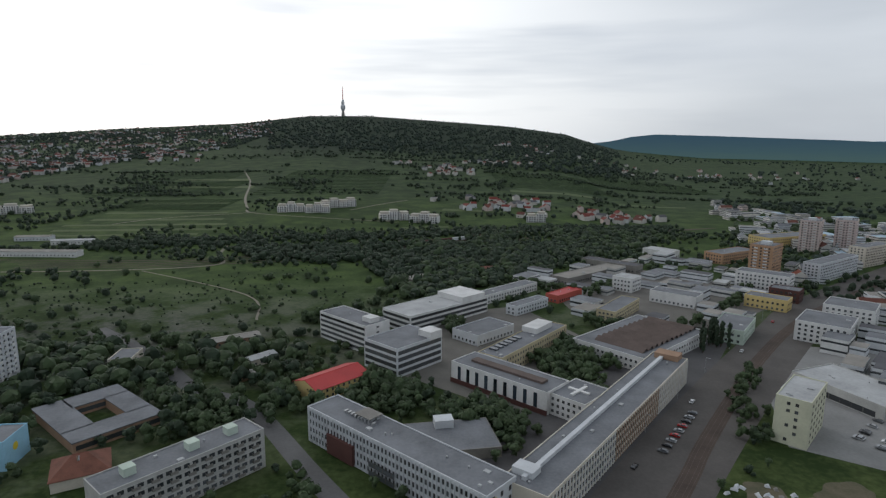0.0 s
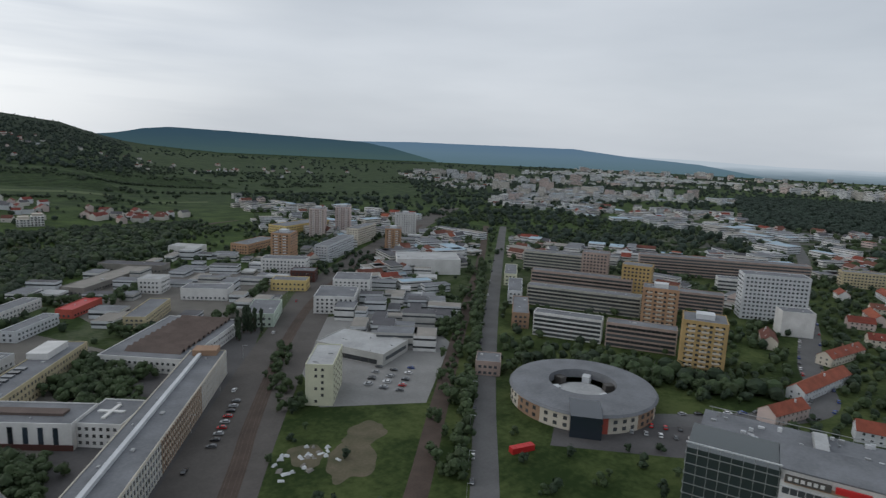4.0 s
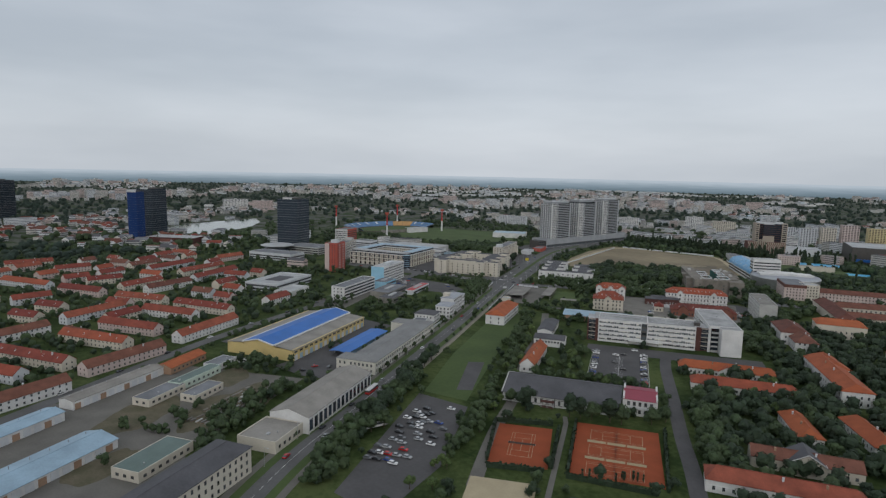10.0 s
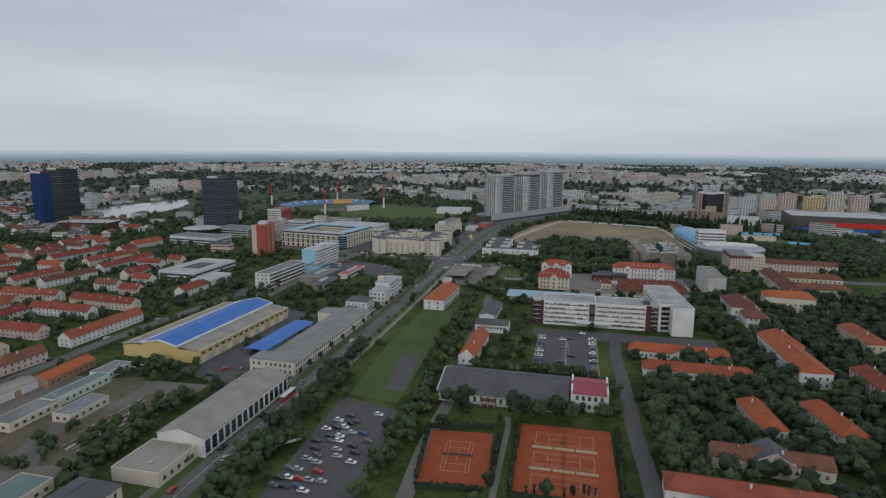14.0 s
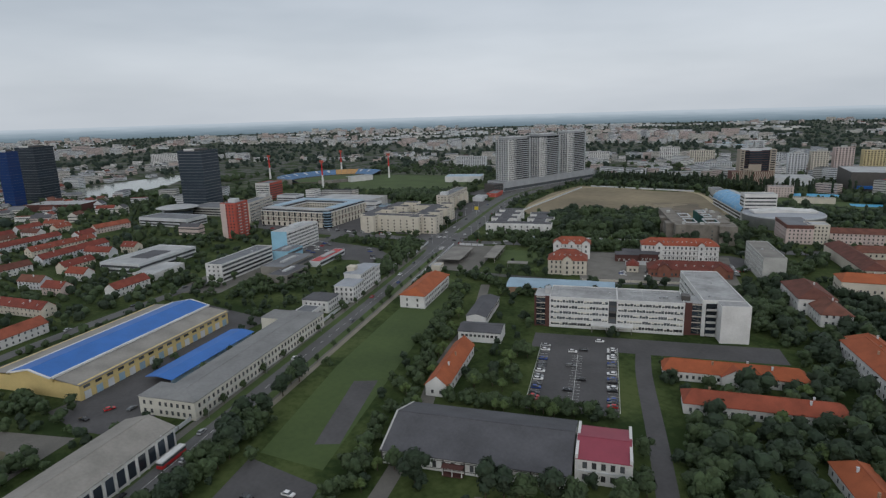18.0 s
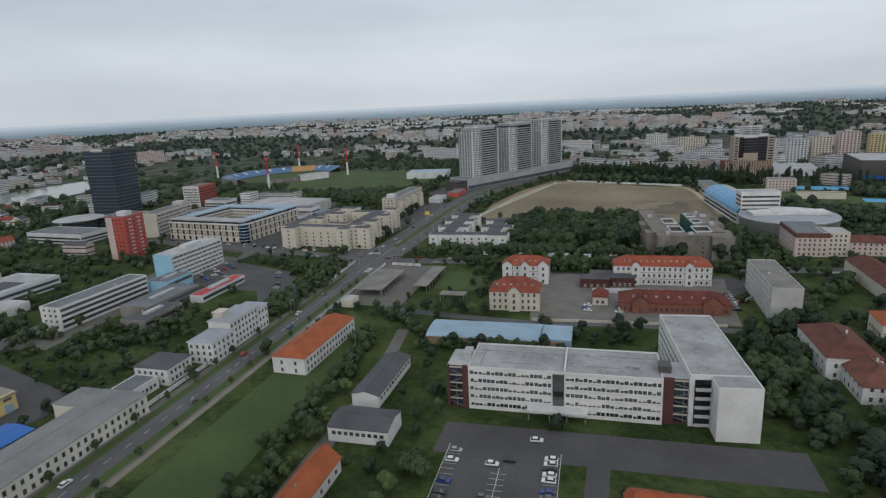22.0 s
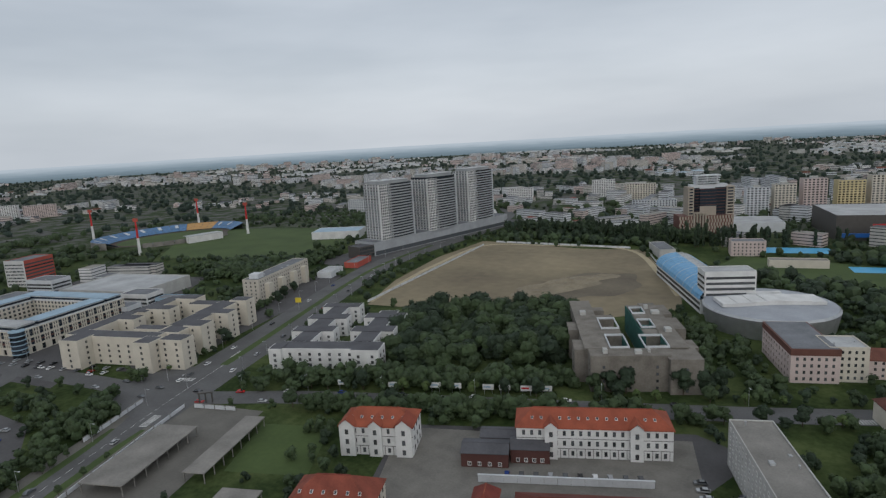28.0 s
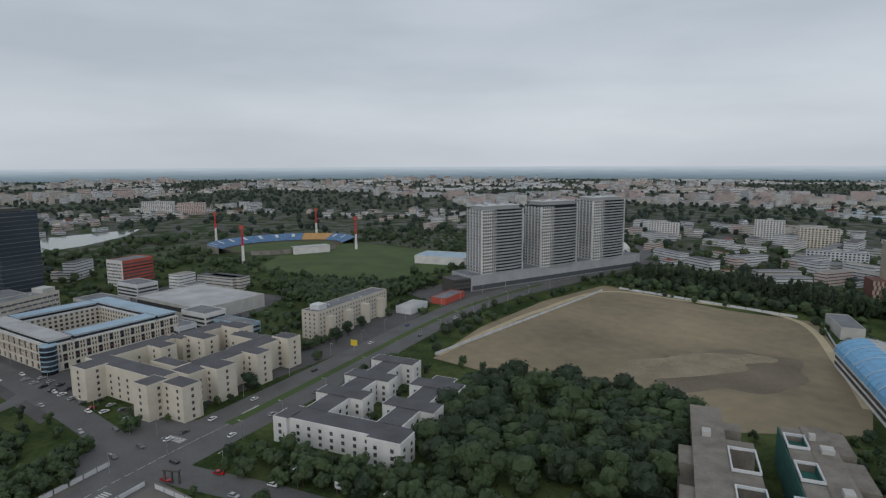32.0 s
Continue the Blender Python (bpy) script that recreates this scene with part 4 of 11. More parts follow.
area("yard", [(238, -486), (148, -533), (163, -570), (176, -606), (280, -560), (260, -522)], YARDSLAB, "pale concrete courtyard between red-roofed villas", 0.05, "yard")
structure("road_lane", strip(smooth([(318, -457), (240, -481), (200, -503), (146, -527)]), 6.5, 0.07), [ASPHALT], "narrow asphalt lane along a low wall", "road")
patch("car_park", 181, -469.5, -153.5, 31, 13, LOTASPHALT, "small asphalt car park beside a lawn", 0.06, "car park")
area("path", [(165, -478), (156, -474), (150, -500), (158, -505)], LOTASPHALT, "asphalt path beside the long grey roof", 0.05, "path")
area("yard", [(470, -500), (600, -470), (720, -520), (760, -640), (640, -700), (520, -560)], LOTASPHALT, "asphalt streets and yards round the blocks", 0.03, "yard")
area("yard", [(500, -780), (590, -790), (600, -1120), (520, -1120)], LOTASPHALT, "asphalt forecourt of the tall towers", 0.035, "yard")
area("lawn", [(316, -500), (286, -514), (306, -545), (335, -532)], GRASS, "square green lawn behind a wall", 0.08, "lawn")
area("lawn", [(650, -780), (800, -740), (1000, -900), (760, -980), (640, -900)], GRASS, "wide green sports meadow", 0.04, "lawn")
area("lawn", [(110, -860), (230, -900), (220, -960), (90, -950)], GRASS, "rough green meadow by the pools", 0.05, "lawn")
area("yard", [(170, 290), (145, 225), (188, 196), (262, 252), (300, 330), (230, 350)], PALECONC, "pale concrete supermarket car park", 0.04, "car park")
area("yard", [(50, 185), (140, 290), (200, 380), (150, 400), (90, 330), (10, 215)], LOTASPHALT, "asphalt frontage with parked cars", 0.03, "yard")
area("yard", [(200, 130), (255, 60), (285, 85), (235, 150)], LOTASPHALT, "asphalt car park beside the round building", 0.05, "car park")
area("yard", [(100, 420), (180, 370), (300, 480), (200, 580), (90, 540)], PAVING, "grey works yard with debris", 0.03, "yard")
area("yard", [(-20, 300), (40, 250), (110, 330), (60, 440), (0, 420)], PAVING, "paved yard between institute blocks", 0.025, "yard")
area("yard", [(372, -505), (390, -550), (425, -560), (445, -535), (420, -505)], ASPHALT, "wide asphalt street crossing with worn paint", 0.055, "road")
area("yard", [(436, -545), (462, -530), (520, -680), (545, -740), (516, -760), (480, -690)], LOTASPHALT, "asphalt kerbside car park before cream flats", 0.045, "car park")
area("yard", [(465, -420), (497, -453), (499, -469), (430, -476), (404, -464), (384, -450), (361, -427), (384, -419), (411, -436), (435, -425)], LOTASPHALT, "asphalt car parks behind the street wall", 0.04, "car park")


# ---- tennis courts ----
def court(x, y, yaw):
    ms = Mesh()
    L, W, S = 23.77 / 2, 10.97 / 2, 8.23 / 2
    k = 0.07
    for x0, x1, y0, y1 in ((-L, L, -W, -W + 2 * k), (-L, L, W - 2 * k, W), (-L, L, -S, -S + 2 * k), (-L, L, S - 2 * k, S), (-L, -L + 2 * k, -W, W), (L - 2 * k, L, -W, W), (-6.4, -6.4 + 2 * k, -S, S), (6.4 - 2 * k, 6.4, -S, S), (-6.4, 6.4, -k, k)):
        ms.box(x0, x1, y0, y1, 0.07, 0.09, bottom=False)
    ob = ms.part("court_lines", [SAND], None, m=pose(x, y, 0, 0, 0, yaw))
    tagged(ob, "white painted lines of a clay tennis court", "lines", kind="structure")
    net = thing("tennis_net", x, y, yaw, "dark tennis net strung between two posts", "net", "tennis nets")
    Mesh().box(-0.03, 0.03, -6.2, 6.2, 0.15, 1.0).part("net", [DARKFRAME], net)
    for s in (-6.3, 6.3):
        Mesh().cyl(0, s, 0.05, 0.05, 0.06, 1.1, 6).part("post", [STEEL], net)


patch("clay_court", 148, -214, -150, 26, 41, CLAY, "red clay tennis court with pale lines", 0.075, "tennis court")
patch("clay_court", 113.5, -239, -153.5, 38.5, 54, CLAY, "red clay ground with three tennis courts", 0.075, "tennis court")
court(148, -214, -60)
for k in (-1, 0, 1):
    court(112.9 + k * 7.4 + 0.0, -237 - k * 15.2 + 0.0, -154)
for k in (0, 1):
    scr = thing("screen_wall", 109.2 + 7.4 * k, -229.4 - 15.2 * k + 0.0, -154, "low pale screen between clay tennis courts", "screen", "court screens", 0.06)
    for a, b in ((-13, -4.6), (-4.0, 4.2), (4.8, 13)):
        Mesh().box(a, b, -0.35, 0.35, 0, 0.5).box(a, b, 0.25, 0.35, 0.5, 0.9).part("panel", [SAND], scr)
patch("sand_court", 129, -173, -150, 27, 22, SAND, "pale sand volleyball court beside the tennis courts", 0.09, "court")

structure("path", strip([(151, -256), (146, -249), (118, -192), (104, -164)], 2.4, 0.08), [PAVING], "narrow concrete path between tennis courts", "path")
# car park bay lines
for sgn, n in ((-16, 24), (0, 20), (16, 24)):
    ms = Mesh()
    for i in range(n):
        v = -34 + i * 2.75
        ms.box(sgn - 2.4, sgn + 2.4, v - 0.07, v + 0.07, 0.0, 0.02, bottom=False)
    ms.box(sgn - 0.1 if sgn == 0 else sgn + 2.3 * (1 if sgn > 0 else -1), sgn + 0.1 if sgn == 0 else sgn + 2.5 * (1 if sgn > 0 else -1), -34, -34 + n * 2.75, 0.0, 0.02, bottom=False)
    tagged(ms.part("bay_lines", [PAINT], None, m=pose(170, -352.7, 0.06, 0, 0, Y2)), "white painted parking bay lines", "lines", kind="structure")
# lane dashes on the main street
ms = Mesh()
for p, q in zip(MAIN[:-1:1], MAIN[1::1]):
    ms.rbox((p[0] * 3 + q[0]) / 4, (p[1] * 3 + q[1]) / 4, math.degrees(math.atan2(q[1] - p[1], q[0] - p[0])), 3.5, 0.18, 0.065, 0.085)
    ms.rbox((p[0] + q[0] * 3) / 4, (p[1] + q[1] * 3) / 4, math.degrees(math.atan2(q[1] - p[1], q[0] - p[0])), 3.5, 0.18, 0.065, 0.085)
structure("lane_marks", ms, [PAINT], "white dashed lane paint on the street", "lines")
for cx, cy, yaw, n in ((366, -475, -64, 0), (410, -545, 26, 9), (424, -585, 116, 10), (385, -512, 116, 10), (120, -655, 26, 8), (-25, 175, 45, 7)):
    ms = Mesh()
    for i in range(n):
        ms.box(-0.3, 0.3, -2, 2, 0.0, 0.02, bottom=False)
        ms.v[-8:] = [(v[0] + i * 1.1, v[1], v[2]) for v in ms.v[-8:]]
    if n:
        tagged(ms.part("crossing_stripes", [PAINT], None, m=pose(cx, cy, 0.1, 0, 0, yaw)), "white zebra crossing stripes on asphalt", "lines", kind="structure")

# ---- south: the school and its grounds ----
t = flat_block("school_building", 183.4, -420.6, Y2, 68, 22, 16.6, WHITE, FELTROOF, "long white five-storey school with ribbon windows and flat roof", "school", boxes=14)
blind = random.Random(44)
for k in range(5):
    for u0, u1, dy in ((-33.4, -3.6, 0.0), (1.4, 33.4, 0.4)):
        n = int((u1 - u0) / 1.5)
        z, xs = 1.5 + k * 3.15, [u0]
        for i in range(n):
            xs += [u0 + (u1 - u0) * i / n + (0.26 if (i + k) % 3 == 0 else 0.07), u0 + (u1 - u0) * (i + 1) / n - 0.07]
        grille(xs + [u1], [z - 0.1, z, z + 1.45, z + 1.55], {(2 * i + 1, 1) for i in range(n)}, -11.1 - dy, -10.9, 0.08).part("window_band", [FRAME, GLASS], t)
        ms = Mesh()
        for i in range(n):
            drop = blind.choice((0, 0, 0, 0.4, 0.55, 0.9))
            if drop:
                ms.box(xs[2 * i + 1], xs[2 * i + 2], -11.12 - dy, -11.07 - dy, z + 1.45 - drop, z + 1.45)
        tagged(ms.part("blinds", [CREAMWHITE], t), "pale roller blinds drawn to different heights", kind="stuff")
addon(t, "front_slab", 1.0, 34.0, -11.4, -10.9, 0, 17.2, WHITE, "white facade slab set forward")
addon(t, "roof_step", 0.7, 1.2, -11.2, 10.8, 16.5, 17.5, WHITE)


def stair_tower(parent, u0, u1, y0, y1, h, piers):
    """Brown brick stair tower with glazed landings between its piers."""
    Mesh().box(u0, u1, y0 + 0.9, y1, -0.3, h).part("stairwell", [DARKRED], parent, "dark red-brown brick stair tower")
    for a, b in piers:
        Mesh().box(a, b, y0 - 0.1, y0 + 0.9, -0.3, h + 0.4).part("pier", [DARKRED], parent)
    a, b = piers[0][1], piers[-1][0]
    for k in range(5):
        z = 0.8 + k * 3.15
        Mesh().box(a, b, y0 + 0.6, y0 + 0.9, z, z + 2.75).part("landing_window", [DARKGLASS], parent)
        Mesh().box(a, b, y0 + 0.2, y0 + 0.6, z + 2.75, z + 3.15).part("landing", [BEIGE], parent, "pale landing edge")
        m, c = (a + b) / 2, (0, 1.5) if k % 2 else (1.5, 0)
        ms = Mesh()
        ms.face([(a + 0.4, y0 + 0.5, z + c[0]), (b - 0.4, y0 + 0.5, z + c[1]), (b - 0.4, y0 + 0.5, z + c[1] + 0.22), (a + 0.4, y0 + 0.5, z + c[0] + 0.22)])
        ms.face([(a + 0.4, y0 + 0.5, z + c[0] + 0.22), (b - 0.4, y0 + 0.5, z + c[1] + 0.22), (b - 0.4, y0 + 0.9, z + c[1] + 0.22), (a + 0.4, y0 + 0.9, z + c[0] + 0.22)])
        ms.box(m - 0.07, m + 0.07, y0 + 0.45, y0 + 0.6, z, z + 2.75)
        ms.part("stair_flight", [CONCRETE], parent, "grey stair flight behind the glass")
    Mesh().box(u0, u1, y0 + 0.9, y1, h, h + 0.15).part("roof", [PALEROOF], parent)


stair_tower(t, -42, -34, -11.2, 4, 16.8, ((-42, -41), (-36.2, -34)))
stair_tower(t, 34, 45, -10.4, 4, 16.8, ((34, 37.6), (44, 45)))
addon(t, "roof_cabin", -37, -34, -5, 1, 16.8, 19.6, PALEROOF)
addon(t, "roof_cabin", 33, 37, -6, -1, 16.8, 19.4, DARKFRAME, "dark metal roof cabin")
addon(t, "glazed_strip", -3.2, 0.8, -11.3, -10.9, 0.4, 16.2, DARKFRAME, "dark glazed vertical stair strip")
for k in range(5):
    Mesh().box(-3.0, 0.6, -11.4, -11.25, 1.4 + k * 3.15, 3.4 + k * 3.15).part("stair_pane", [GLASS], t)
addon(t, "entrance_canopy", -12, 9, -16, -11.4, 3.2, 4.0, WHITE, "flat white entrance canopy on posts")
for u in (-11.4, -4, 2, 8.4):
    Mesh().box(u - 0.2, u + 0.2, -15.7, -15.3, 0, 3.2).part("post", [CONCRETE], t)
for u in (22, 24, 25.5):
    addon(t, "air_unit", u, u + 1.0, -4, -2.8, 16.6, 17.8, STEEL)
for x0, x1, y0, y1 in ((-32, -4, 5.0, 5.2), (3, 32, 5.4, 5.6), (-22, -8, -5.2, -5.0), (8, 20, -4.2, -4.0), (-30, -29.8, -9, 8), (14, 14.2, -8, 8)):
    Mesh().box(x0, x1, y0, y1, 16.7, 16.95).part("roof_conduit", [STEEL], t, "thin steel conduit across the roof")
t = flat_block("school_wing", 146, -459, -150, 20.25, 57, 18.8, WHITE, FELTROOF, "white six-storey school wing with a blank end wall", "school", boxes=12)
bands(t, 20.25, 57, "l", 5, 1.5, 1.8, 3.2)
bands(t, 20.25, 57, "r", 5, 1.5, 1.8, 3.2)
Mesh().box(-3.4, 10.1, -37.5, -28.4, -0.3, 18.8).part("end_block", [WHITE], t, "blank white end block")
Mesh().box(-3.1, 9.8, -37.2, -28.4, 18.8, 18.95).part("roof", [FELTROOF], t)
Mesh().box(-3.4, 10.1, -37.5, -37.15, 18.8, 19.3).part("parapet", [WHITE], t)
Mesh().box(9.75, 10.1, -37.15, -28.4, 18.8, 19.3).part("parapet", [WHITE], t)
for k in range(5):
    z = 1.2 + k * 3.3
    Mesh().box(-8.6, -3.5, -29.0, -28.4, z - 0.2, z + 3.1).part("recess_window", [DARKGLASS], t)
    Mesh().box(-8.6, -3.5, -30.6, -28.5, z - 0.2, z).box(-8.6, -3.5, -30.6, -30.45, z, z + 1.0).part("balcony", [GREY], t, "grey recessed balcony")
t = pitched_house("long_white_house", 301.2, -397.6, -67, 50, 15.8, 8, 3.6, WHITE, TILEORANGE, "long white two-storey building with an orange tiled roof", "building", hip=5)
for sd, n in (("f", 16), ("b", 16), ("l", 2)):
    windows(t, 50, 15.8, sd, n, 2, 1.1, 1.7, 1.0, 3.4, "dark")
t = flat_block("tiled_hall", 238.5, -455, Y2, 63, 20, 4.5, BROWN, STEELBLUE, "low brick hall under a grey-blue sheet roof", "hall", parapet=0.1)
for i in range(16):
    x0, ms = -31.5 + i * 3.35, Mesh()
    for k in range(8):
        a0, a1 = math.pi * k / 8, math.pi * (k + 1) / 8
        ms.face([(x0, -10.4 * math.cos(a0), 4.5 + 2.0 * math.sin(a0)), (x0 + 3.3, -10.4 * math.cos(a0), 4.5 + 2.0 * math.sin(a0)), (x0 + 3.3, -10.4 * math.cos(a1), 4.5 + 2.0 * math.sin(a1)), (x0, -10.4 * math.cos(a1), 4.5 + 2.0 * math.sin(a1))])
    ms.part("roof_sheet", [STEELBLUE], t)
addon(t, "annex", 22, 36, -9, 9, 0, 5.2, STEELBLUE)
t = pitched_house("service_house", 229, -361.5, Y2, 22, 14, 5.5, 1.6, WHITE, DARKROOF, "low white pavilion with a dark roof beside the lawn", "pavilion")
windows(t, 22, 14, "f", 9, 1, 1.4, 1.3, 2.8, 3, "dark")
t = pitched_house("service_house", 250, -391, -66, 37, 11, 5.0, 1.4, WHITE, DARKROOF, "long low white pavilion with a dark roof", "pavilion")
windows(t, 37, 11, "f", 11, 1, 1.6, 1.3, 2.4, 3, "dark")
t = pitched_house("gable_house", 213.7, -318.5, -66, 46, 9.5, 5.2, 4.0, WHITE, TILEORANGE, "narrow white house with an orange gable roof", "house", chimneys=2)
windows(t, 46, 9.5, "l", 2, 1, 1.1, 1.5, 1.4, 3, "dark")
windows(t, 46, 9.5, "f", 9, 1, 1.1, 1.4, 1.5, 3, "dark")
CLX, CLY = at_plan(170, -285, -155.5, 0.8, -7.2)
t = pitched_house("clubhouse", CLX, CLY, -155.5, 62.4, 34, 4.9, 5.3, WHITE, DARKROOF, "white half-timbered clubhouse under a wide dark roof", "clubhouse", hip=0)
windows(t, 62.4, 34, "f", 19, 1, 1.3, 2.4, 1.3, 3, "dark")
for u in (-31, -20, -9.6, -2.4, 8, 19, 31):
    Mesh().box(u - 0.2, u + 0.2, -17.16, -16.98, 0, 4.9).part("timber", [DARKFRAME], t, "dark timber post")
for z in (0.9, 3.9):
    Mesh().box(-31.2, 31.2, -17.1, -16.98, z, z + 0.2).part("timber_band", [DARKFRAME], t, "dark timber band")
ms, u = Mesh(), -31.4
for v in (-1, 1):
    e = [(u - 0.3, v * 17.3, 5.2), (u + 0.3, v * 17.3, 5.2), (u + 0.3, 0, 10.7), (u - 0.3, 0, 10.7)]
    ms.face(e if v < 0 else e[::-1])
    for x in (u - 0.3, u + 0.3):
        ms.face([(x, v * 17.3, 5.2), (x, 0, 10.7), (x, 0, 9.8), (x, v * 17.3, 4.2)])
ms.part("gable_coping", [GREY], t, "pale stone gable coping")
Mesh().box(-9.6, -2.4, -19.6, -17, 3.0, 3.35).box(-9.4, -2.6, -19.4, -17, 0, 0.3).part("porch", [DARKRED], t, "dark red timber entrance porch")
for u in (-9.2, -6, -2.8):
    Mesh().box(u - 0.15, u + 0.15, -19.4, -19.1, 0.3, 3.0).part("post", [WHITE], t)
CEX, CEY = at_plan(129.5, -296.5, -155.5, 0, -3.3)
t = pitched_house("clubhouse_end", CEX, CEY, -155.5, 16.5, 20, 8.6, 1.8, WHITE, PLUMMETAL, "white end pavilion with a plum red sheet roof", "pavilion")
windows(t, 16.5, 20, "f", 5, 1, 1.4, 2.2, 5.4, 3, "dark")
windows(t, 16.5, 20, "f", 5, 1, 1.4, 2.0, 1.4, 3, "dark")
Mesh().box(-8.2, 8.2, -10.2, -9.98, 4.3, 4.7).part("string_course", [PALEGREY], t)
for u in (-8.2, 8.2):
    Mesh().box(u - 0.45, u + 0.45, -10.4, 10.4, 0, 10.2).part("pier", [WHITE], t)
for (px, py), l, w, h, ro, nm in ((at_plan(117, -377, -156.5, 6.3, 7), 56, 11.5, 4.4, TILEORANGE, "long low white house with a red-orange tiled roof"), (at_plan(96, -372, -156.5, -5, -9.5), 56, 11.5, 4.6, TILEMID, "long low barrack house with a worn orange roof")):
    t = pitched_house("long_low_house", px, py, -156.5, l, w, h, 3.2, WHITE, ro, nm, "house", hip=3, chimneys=3, seed=int(h * 10))
    windows(t, l, w, "f", 22, 1, 1.0, 1.5, 1.2, 3, "dark")
    if h > 4.5:
        continue
    g = Mesh()
    g.box(-5, 5, -7.2, 0, 0, h)
    g.face([(-5, -7.2, h), (5, -7.2, h), (0, -7.2, h + 3)])
    g.part("gable_wall", [WHITE], t, "white centre gable with small windows")
    g = Mesh()
    for s in (-1, 1):
        e = [(s * 5.5, -7.6, h - 0.3), (0, -7.6, h + 3.15), (0, 0, h + 3.15), (s * 5.5, 0, h - 0.3)]
        g.face(e if s > 0 else e[::-1])
        g.face([(p[0], p[1], p[2] - 0.2) for p in (e[::-1] if s > 0 else e)])
    g.part("gable_roof", [ro], t)

# ---- the street front ----
def hipped_wing(parent, u0, u1, v0, v1, h, rise, wall, roof):
    """A wing square to its house, under a hipped roof whose ridge runs back into the main roof."""
    Mesh().box(u0, u1, v0, v1, -0.5, h).part("wing_wall", [wall], parent)
    a, b, m, e = h - 0.05, h + rise, (u0 + u1) / 2, 0.45
    o = [(u0 - e, v0 - 2, a), (u1 + e, v0 - 2, a), (u1 + e, v1 + e, a), (u0 - e, v1 + e, a)]
    q = [(m, v0 - 8, b), (m, v1 - (u1 - u0) * 0.45, b)]
    Mesh().face([o[1], o[2], q[1], q[0]]).face([o[3], o[0], q[0], q[1]]).face([o[2], o[3], q[1]]).face(o[::-1]).part("wing_roof", [roof], parent)


SBX, SBY = at_plan(300, -263, -65.5, 4.5, -6)
t = pitched_house("street_block", SBX, SBY, -65.5, 107, 19, 7.9, 1.3, CREAMWHITE, GREYFELT, "long cream-white street building with rear wings and grey roof", "building", hip=7)
windows(t, 107, 19, "f", 36, 2, 1.15, 1.75, 1.1, 3.5, "dark")
windows(t, 107, 19, "l", 6, 2, 1.1, 1.7, 1.1, 3.5, "dark")
for u0, u1, v1 in ((-53.5, -41, 17), (40, 53.5, 21.5)):
    hipped_wing(t, u0, u1, 9.5, v1, 7.85, 1.1, CREAMWHITE, GREYFELT)
    FOOT.append((*at_plan(SBX, SBY, -65.5, (u0 + u1) / 2, (4 + v1) / 2), -65.5, u1 - u0, v1 - 4))
for r in range(2):
    for k in range(2):
        ob = new("window", window_data(1.1, 1.7, "dark"))
        ob.parent = t
        ob.matrix_basis = pose(-53.5, 14.5 - k * 3.2, 1.1 + r * 3.5, 0, 0, 270)
Mesh().box(-53.6, 53.6, -9.62, -9.45, 0, 0.7).part("plinth", [GREY], t)
Mesh().box(-53.6, 53.6, -9.6, -9.45, 4.05, 4.2).part("string_course", [PALEGREY], t)
t = flat_block("link_building", 329, -324, -65.5, 18, 11, 5, WHITE, BITUMEN, "low white link building with a grey flat roof", "building")
windows(t, 18, 11, "f", 7, 1, 1.2, 1.5, 1.5, 3, "dark")
t = pitched_house("dark_roof_house", 336.4, -341, -65.5, 15, 17, 7.6, 2.0, WHITE, DARKROOF, "white two-storey house with a dark hipped roof", "house", hip=5)
for sd in "fl":
    windows(t, 15, 17, sd, 5, 2, 1.1, 1.5, 1.2, 3.3, "dark")
t = thing("white_tenement", 348.4, -383.4, -64.5, "white street building of three parts under low grey metal roofs", "building")
for x0, x1, y0, y1, h, rows in ((-12, 12, -6, 6, 13.6, 4), (-29, -12, -7.7, 5, 10.2, 3), (12, 21, -6.4, 6, 12.2, 3)):
    FOOT.append((*at_plan(348.4, -383.4, -64.5, (x0 + x1) / 2, (y0 + y1) / 2), -64.5, x1 - x0, y1 - y0))
    Mesh().box(x0, x1, y0, y1, -0.5, h).part("wall", [WHITE], t)
    Mesh().box(x0 - 0.45, x1 + 0.45, y0 - 0.45, y1 + 0.45, h, h + 0.35).part("cornice", [PALEGREY], t)
    a, b, z0, z1 = 0.5, 3.5, h + 0.36, h + 1.5
    o, q = [(x0 - a, y0 - a, z0), (x1 + a, y0 - a, z0), (x1 + a, y1 + a, z0), (x0 - a, y1 + a, z0)], [(x0 + b, (y0 + y1) / 2, z1), (x1 - b, (y0 + y1) / 2, z1)]
    Mesh().face([o[0], o[1], q[1], q[0]]).face([o[2], o[3], q[0], q[1]]).face([o[1], o[2], q[1]]).face([o[3], o[0], q[0]]).part("roof", [TINROOF], t, "low hipped grey metal roof")
    n = int((x1 - x0) / 3.0)
    for r in range(rows):
        for i in range(n):
            ob = new("window", window_data(1.15, 1.7, "dark"))
            ob.parent = t
            ob.matrix_basis = pose(x0 + (x1 - x0) * (i + 0.5) / n, y0, 1.2 + r * (h - 0.8) / rows)
    if x0 < -20:
        for r in range(rows):
            for i in range(4):
                ob = new("window", window_data(1.15, 1.7, "dark"))
                ob.parent = t
                ob.matrix_basis = pose(x0, y1 - (y1 - y0) * (i + 0.5) / 4, 1.2 + r * (h - 0.8) / rows, 0, 0, 270)
Mesh().box(-9, -3, 0, 5, 13.5, 17.2).box(-9.4, -2.6, -0.4, 5.4, 17.2, 17.5).part("roof_cabin", [CREAM], t)
